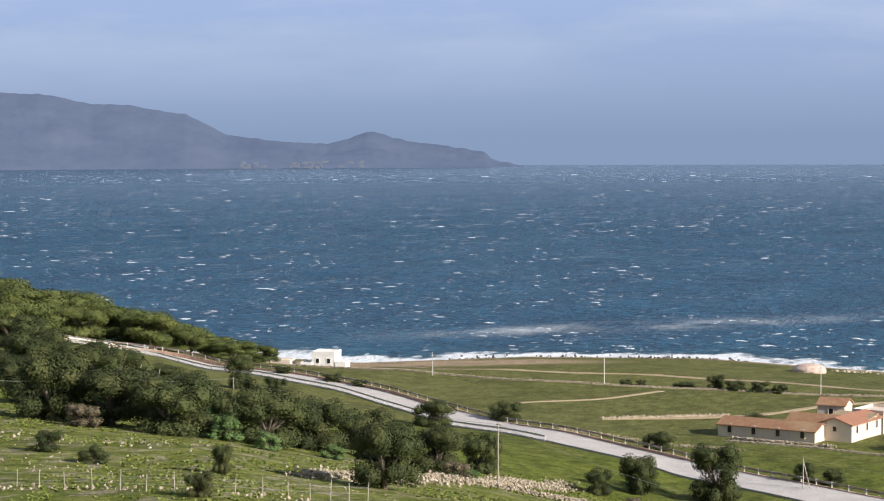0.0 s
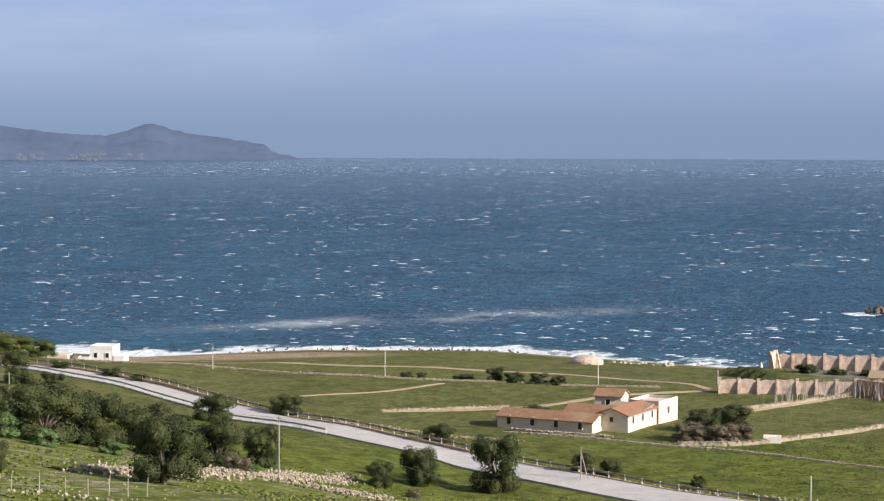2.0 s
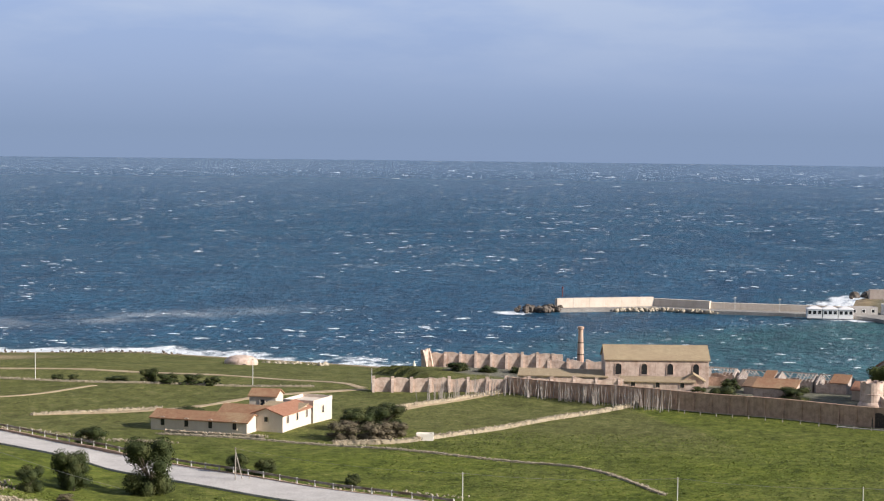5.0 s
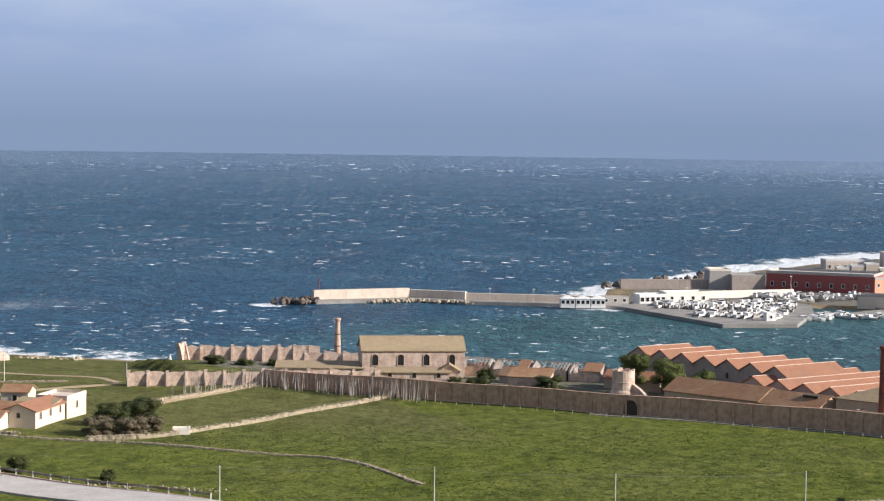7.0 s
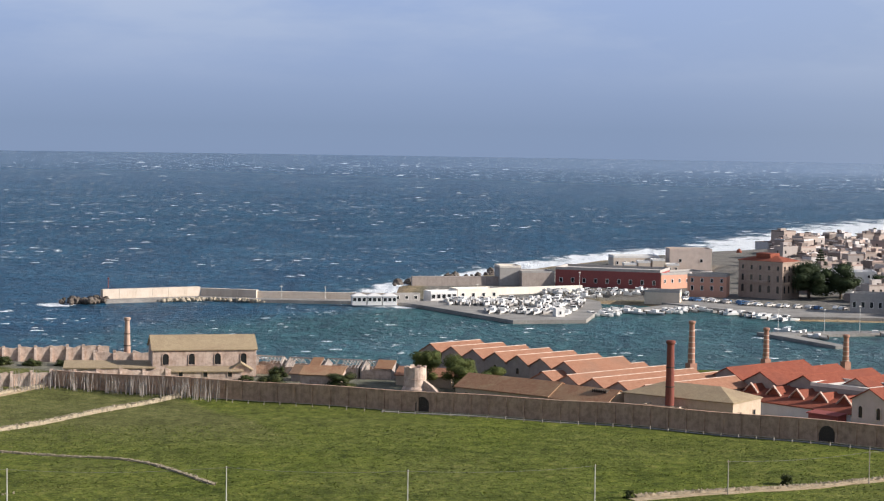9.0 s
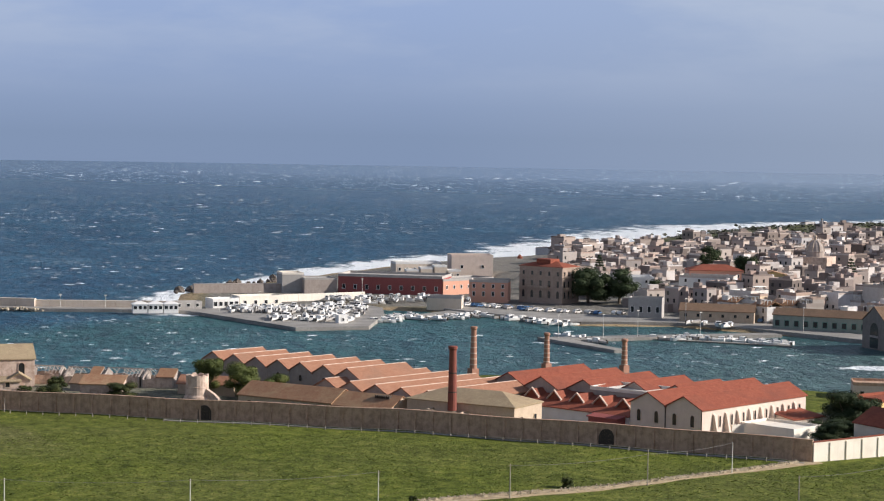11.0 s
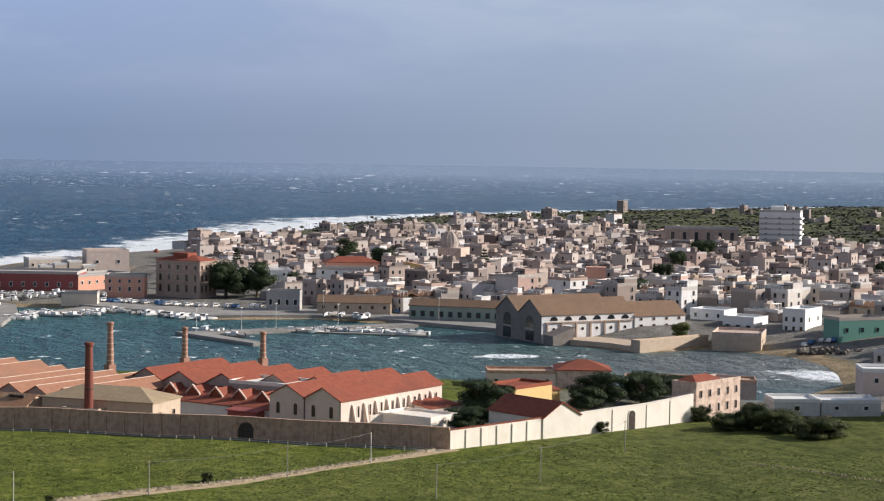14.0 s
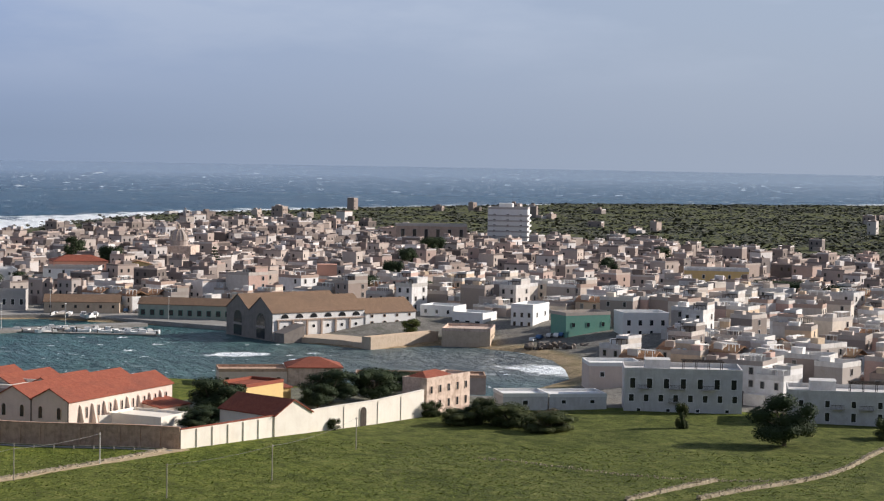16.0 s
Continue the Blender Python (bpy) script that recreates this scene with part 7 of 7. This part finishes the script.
for x, y, z, d, e, o in zip(qx, qy, qz, sdd, edge, ok):
    if not o or rnd.random() > (1.0 if d > e else 0.07):
        continue
    w, hh = rnd.uniform(8, 34), rnd.uniform(0.1, 0.7)
    for _ in range(16):
        v = Vector((rnd.gauss(0, 0.4) * w, rnd.gauss(0, 0.4) * w, abs(rnd.gauss(0, 0.5)) * hh))
        s = rnd.uniform(0.8, 2.2)
        c = Vector((x, y, z)) + v
        a = Vector((rnd.uniform(-1, 1), rnd.uniform(-1, 1), rnd.uniform(1.2, 3.0))).normalized()
        b = a.orthogonal().normalized()
        e2 = a.cross(b)
        bm.faces.new([bm.verts.new(c + p) for p in (b * s, e2 * s, -b * s, -e2 * s)])
tagged(new("far_scrub", mesh_of("far_scrub", bm, M_FARSCRUB)), "low dark scrub beyond the town", "scrub", kind="stuff")


# knee-high tufts and herbs over the hillside and the meadow
rnd = random.Random(91)
verts, faces = [], []


def tufts(n, az, dd, size, tall, keep, road=True):
    A, R = np.array([rnd.uniform(*az) for _ in range(n)]), np.array([math.sqrt(rnd.uniform(dd[0] ** 2, dd[1] ** 2)) for _ in range(n)])
    X, Y = -np.sin(np.radians(A)) * R, np.cos(np.radians(A)) * R
    Z, S = terrain(X, Y), shore_distance(X, Y)
    for x, y, z, sdv in zip(X, Y, Z, S):
        if sdv < 12 or noise.noise((x * 0.06, y * 0.06, 4.0)) + 0.5 * noise.noise((x * 0.3, y * 0.3, 7.0)) < keep:
            continue
        if road and min((Vector((x, y)) - p).length_squared for p in ROAD_LINE[::2]) < 80:
            continue
        s, hh = size * rnd.uniform(0.5, 1.5), tall * rnd.uniform(0.5, 1.5)
        for k in range(4):
            a, r = rnd.uniform(0, 6.28), rnd.uniform(0, 0.5) * s
            cx, cy, i = x + r * math.cos(a), y + r * math.sin(a), len(verts)
            ux, uy = math.cos(a + 1.3) * s * 0.4, math.sin(a + 1.3) * s * 0.4
            lx, ly = math.cos(a) * s * 0.5, math.sin(a) * s * 0.5
            verts.extend(((cx - ux, cy - uy, z - 0.05), (cx + ux, cy + uy, z - 0.05), (cx + ux * 0.7 + lx, cy + uy * 0.7 + ly, z + hh), (cx - ux * 0.7 + lx, cy - uy * 0.7 + ly, z + hh * 0.8)))
            faces.append((i, i + 1, i + 2, i + 3))


ROAD_LINE = smooth_line(ROAD, 4.0)
tufts(15000, (-14, 14), (150, 340), 0.34, 0.16, -0.05)
tagged(new("grass_tufts", from_arrays("grass_tufts", verts, faces, M_TUFT)), "tufts of rough grass and herbs over the slope", "grass", kind="stuff")
verts, faces = [], []
tufts(15000, (-64, -44), (200, 420), 0.36, 0.09, -0.5, False)
tufts(20000, (-44, -14), (250, 430), 0.36, 0.09, -0.5, False)
beyond = [0.8 * (x - 150) + 0.6 * (y - 473) for x, y, _ in verts]
faces = [f for f in faces if beyond[f[0]] < -1 or verts[f[0]][0] > 292]
faces = [f for f in faces if not (verts[f[0]][0] > 290 and verts[f[0]][1] > 283 and verts[f[0]][0] < 400) and not (verts[f[0]][0] > 398 and verts[f[0]][1] > 190)]
tagged(new("meadow_tufts", from_arrays("meadow_tufts", verts, faces, M_TUFT)), "low tufts of fresh grass over the meadow", "grass", kind="stuff")


# ---- dry-stone walls and loose stones ----
def stones(name, label, pts, per_m, size, spread, tall, seed):
    """A rubble line of many small stones, joined."""
    rnd = random.Random(seed)
    line = smooth_line(pts, 0.5)
    n = int(sum((b - a).length for a, b in zip(line, line[1:])) * per_m)
    bm = blank()
    P = [rnd.choice(line) + Vector((rnd.gauss(0, spread), rnd.gauss(0, spread))) for _ in range(n)]
    Z = terrain(np.array([p.x for p in P]), np.array([p.y for p in P]))
    shape = [Vector(v).normalized() for v in ((1, 0, 0), (-1, 0.1, 0), (0, 1, 0.1), (0.1, -1, 0), (0, 0, 1), (0, 0, -1))]
    tri = ((0, 2, 4), (2, 1, 4), (1, 3, 4), (3, 0, 4), (2, 0, 5), (1, 2, 5), (3, 1, 5), (0, 3, 5))
    # packed core of the wall
    if spread < 0.5:
        rows = []
        for i, p in enumerate(line):
            d = (line[min(i + 1, len(line) - 1)] - line[max(i - 1, 0)]).normalized()
            w, hh, zc = rnd.uniform(0.3, 0.5), tall * rnd.uniform(0.55, 1.0), ground_at(p.x, p.y)
            rows.append([bm.verts.new((p.x + d.y * o * w, p.y - d.x * o * w, zc + up)) for o, up in ((-1.2, -0.3), (-0.8, hh), (0.8, hh * rnd.uniform(0.8, 1.1)), (1.2, -0.3))])
        for a, b in zip(rows, rows[1:]):
            for k in range(3):
                bm.faces.new((a[k], b[k], b[k + 1], a[k + 1]))
    for p, z in zip(P, Z):
        s = size * rnd.uniform(0.35, 1.15)
        rot = Euler((rnd.uniform(0, 6), rnd.uniform(0, 6), rnd.uniform(0, 6))).to_matrix()
        c = Vector((p.x, p.y, z + tall * rnd.random() ** 1.3))
        vs = [bm.verts.new(c + rot @ (v * s * rnd.uniform(0.7, 1.2))) for v in shape]
        for t in tri:
            bm.faces.new([vs[i] for i in t])
    return tagged(new(name, mesh_of(name, bm, M_STONE)), label, "stone wall", kind="stuff")


for k, (pts, per, size, spread, tall) in enumerate((
        ([(90, 397), (107, 397.3), (140, 420), (172.8, 443.5)], 26, 0.2, 0.28, 1.0), ([(115.8, 446.7), (132, 460), (148.3, 471.7)], 24, 0.2, 0.28, 0.9),
        ([(58, 417), (96, 390.3), (117, 371.5), (130.4, 355.3), (133, 327)], 10, 0.18, 0.35, 0.4), ([(193.5, 287), (226.1, 285), (261.1, 286.2), (285, 290)], 20, 0.2, 0.3, 0.7),
        ([(298.8, 190.7), (328.9, 190.3)], 22, 0.2, 0.25, 0.8), ([(308, 181.5), (354.3, 179.1), (389.9, 186)], 22, 0.2, 0.25, 0.8), ([(320.4, 238.7), (326.5, 197.3), (338.9, 180.5)], 6, 0.2, 0.7, 0.3),
        ([(-45, 560), (-0.7, 536), (30.8, 517.6), (106.3, 491.1)], 12, 0.2, 0.35, 0.5), ([(60, 420), (68, 413), (78, 407)], 20, 0.2, 0.4, 0.7), ([(24, 425), (40, 412), (58, 400)], 14, 0.2, 0.6, 0.5),
        ([(35, 449), (50, 452), (64, 455)], 16, 0.2, 0.3, 0.7), ([(-14, 213), (0, 250), (8, 285), (20, 332)], 26, 0.26, 1.4, 0.7), ([(0, 262), (12, 268), (22, 274)], 36, 0.26, 1.1, 0.7),
        ([(66, 352), (84, 338), (98, 330)], 3, 0.3, 0.6, 0.4), ([(-40, 182), (-24, 180), (-8, 178)], 4, 0.2, 0.9, 0.4), ([(-52, 240), (-40, 235), (-28, 240)], 4, 0.2, 4.0, 0.15), ([(-50, 215), (-30, 200), (-10, 195)], 4, 0.16, 6.0, 0.1))):
    stones("rubble_wall", "tumbled dry-stone field wall of pale limestone", pts, per, size, spread, tall, 50 + k)


# ---- poles, wires, rails, fence ----
def pole(x, y, h, mat, label, r=0.11, brace=False):
    ob = thing("utility_pole", label, "utility pole", pose(x, y, ground_at(x, y)), "utility poles")
    bm = blank()
    tube(bm, [(0, 0, -0.6), (0, 0, h)], [r, r * 0.7], 8)
    part("shaft", bm, mat, ob)
    bm = blank()
    box(bm, -0.3, 0.3, -0.05, 0.05, h - 0.3, h - 0.2)
    part("insulator_arm", bm, M_RAIL, ob)
    if brace:
        bm = blank()
        tube(bm, [(1.5, 0.6, -0.5), (0.05, 0, h * 0.85)], [0.09, 0.07], 6)
        part("brace", bm, mat, ob)
    return (x, y, ground_at(x, y) + h - 0.2)


def wire(points):
    for a, b in zip(points, points[1:]):
        a, b = Vector(a), Vector(b)
        pts = [a.lerp(b, k / 10) - Vector((0, 0, (a - b).length * 0.018 * 4 * k / 10 * (1 - k / 10))) for k in range(11)]
        bm = blank()
        tube(bm, pts, [0.022] * 11, 4)
        tagged(new("overhead_wire", mesh_of("overhead_wire", bm, M_WIRE)), "thin sagging overhead wire between poles", "wire", "overhead wires")


A = [pole(-30.1, 293.5, 7.9, M_POLE, "slim grey wooden pole on the slope"), pole(7.2, 264.9, 8.7, M_POLE, "slim grey wooden pole by the rubble wall")]
B = [pole(-2.6, 533.5, 6.0, M_CPOLE, "pale concrete pole on the coastal plain"), pole(40.7, 513.4, 7.0, M_CPOLE, "pale concrete pole on the coastal plain"), pole(92.6, 499.0, 6.6, M_CPOLE, "pale concrete pole on the coastal plain"), pole(119.0, 483.0, 5.4, M_CPOLE, "pale pole beside the ruined wall")]
C = [pole(93.5, 317.0, 6.6, M_CPOLE, "pale concrete pole in the meadow")]
C += [pole(125.7, 304, 7, M_CPOLE, "pale concrete pole in the meadow"), pole(151.3, 289.9, 7, M_CPOLE, "pale concrete pole in the meadow"), pole(182.7, 283.2, 7, M_CPOLE, "pale concrete pole in the meadow")]
D = [pole(209.5, 282.8, 6, M_POLE, "slim pole along the field path"), pole(240.7, 283, 6, M_POLE, "slim pole along the field path"), pole(263.9, 285.8, 6, M_CPOLE, "slim pole along the field path")]
E = [pole(246, 249.7, 6, M_POLE, "slim grey wooden pole below the white wall"), pole(272.8, 250, 6.5, M_POLE, "slim grey wooden pole below the white wall"), pole(313.7, 264.7, 6.5, M_POLE, "slim grey wooden pole below the white wall")]
G = [pole(62.1, 350.5, 6.0, M_POLE, "leaning braced wooden pole beside the road", 0.11, True)]
wire([(-75, 285, 37), A[0], A[1], (30, 250, 26)])
wire(G + C)
wire(D)
wire(E)

# guard rails on both sides of the road, on a low retaining kerb
line = smooth_line(ROAD, 1.0)


def guard_rail(label, offset, first, last, rail, foot):
    ob = thing("guard_rail", label, "guard rail", pose(0, 0, 0))
    pts = []
    for i in range(first, min(last, len(line) - 1)):
        d = (line[i + 1] - line[i - 1]).normalized()
        q = line[i] + Vector((d.y, -d.x)) * offset
        pts.append((q.x, q.y, max(ground_at(*q), ground_at(line[i].x, line[i].y)) + 0.3))
    for k in range(0, len(pts) - 4, 4):
        seg = pts[k:k + 5]
        bm = blank()
        for a, b in zip(seg, seg[1:]):
            v = [bm.verts.new((p[0] + e, p[1] + e, p[2] + z)) for p in (a, b) for e in (-0.05, 0.05) for z in (0.58, 0.95)]
            for f in ((0, 1, 5, 4), (2, 6, 7, 3), (1, 3, 7, 5), (0, 4, 6, 2)):
                bm.faces.new([v[j] for j in f])
        part("rail", bm, rail, ob)
        bm = blank()
        x, y, z = seg[0]
        box(bm, x - 0.1, x + 0.1, y - 0.1, y + 0.1, z - 0.5, z + 1.02)
        part("post", bm, M_CPOLE, ob, "pale concrete post")
        bm = blank()
        for a, b in zip(seg, seg[1:]):
            v = [bm.verts.new((p[0] + e, p[1] + e, p[2] + zz)) for p in (a, b) for e in (-0.15, 0.15) for zz in (-1.2, 0.0)]
            for f in ((0, 1, 5, 4), (2, 6, 7, 3), (1, 3, 7, 5), (0, 4, 6, 2)):
                bm.faces.new([v[j] for j in f])
        part("kerb", bm, foot, ob)
    return ob


guard_rail("pale concrete guard rail on posts along the road", -6.6, 112, 300, M_CPOLE, M_CPOLE)
guard_rail("rusty brown guard rail on posts along the road", 6.6, 3, 300, M_RAIL, M_WALLGREY)


# low rail along the foot of the perimeter wall
foot = thing("low_rail", "low grey wooden rail on posts along the perimeter wall", "rail", pose(0, 0, 0))
pts = smooth_line([(174.0, 436.5), (203.0, 403.6), (238.0, 364.2), (261.5, 325.6), (284.5, 288.2)], 1.0)
for k in range(0, len(pts) - 4, 4):
    a, b = pts[k], pts[k + 4]
    za, zb = ground_at(*a), ground_at(*b)
    bm = blank()
    box(bm, a.x - 0.07, a.x + 0.07, a.y - 0.07, a.y + 0.07, za - 0.3, za + 0.8)
    part("post", bm, M_POLE, foot)
    if k % 28 != 20:
        bm = blank()
        tube(bm, [(a.x, a.y, za + 0.7), (b.x, b.y, zb + 0.7)], [0.045, 0.045], 5)
        part("rail", bm, M_POLE, foot)


# wire fence at the foot of the slope
fence = thing("wire_fence", "thin wooden posts of a wire fence", "fence", pose(0, 0, 0))
line = smooth_line([(-46, 190), (-40, 184.5), (-25.3, 179), (-14.2, 181), (-6, 190)], 0.5)
tops = []
rnd = random.Random(4)
for k in range(0, len(line), 5):
    q = line[k]
    z = ground_at(q.x, q.y)
    bm = blank()
    tube(bm, [(q.x, q.y, z - 0.3), (q.x + rnd.uniform(-0.15, 0.15), q.y, z + rnd.uniform(1.5, 2.0))], [0.05, 0.04], 6)
    part("post", bm, M_POLE, fence)
    tops.append((q.x, q.y, z + 1.3))
for dz in (0.0, -0.6):
    bm = blank()
    tube(bm, [(x, y, z + dz) for x, y, z in tops], [0.012] * len(tops), 4)
    part("strand", bm, M_WIRE, fence, "thin fence wire")
stakes = thing("leaning_stakes", "leaning bare stakes among the bushes", "stakes", pose(0, 0, 0))
for x, y, lx, h in ((-84, 410, 0.8, 7), (-82, 409, -0.2, 7.5), (-64, 380, 2.0, 6.5), (-60, 378, 0.4, 5), (-57, 376, 1.5, 5), (-53, 374, 1.2, 5)):
    z = ground_at(x, y)
    bm = blank()
    tube(bm, [(x, y, z - 0.3), (x + lx, y, z + h)], [0.12, 0.07], 6)
    part("stake", bm, M_POLE, stakes)
trough = building("field_trough", "small whitewashed stone hut in the field", "hut", (107.5, 398.0), (110.8, 397.0), 2.5, 1.2, "flat", 0.2, M_WALLWHITE, M_WALLWHITE)
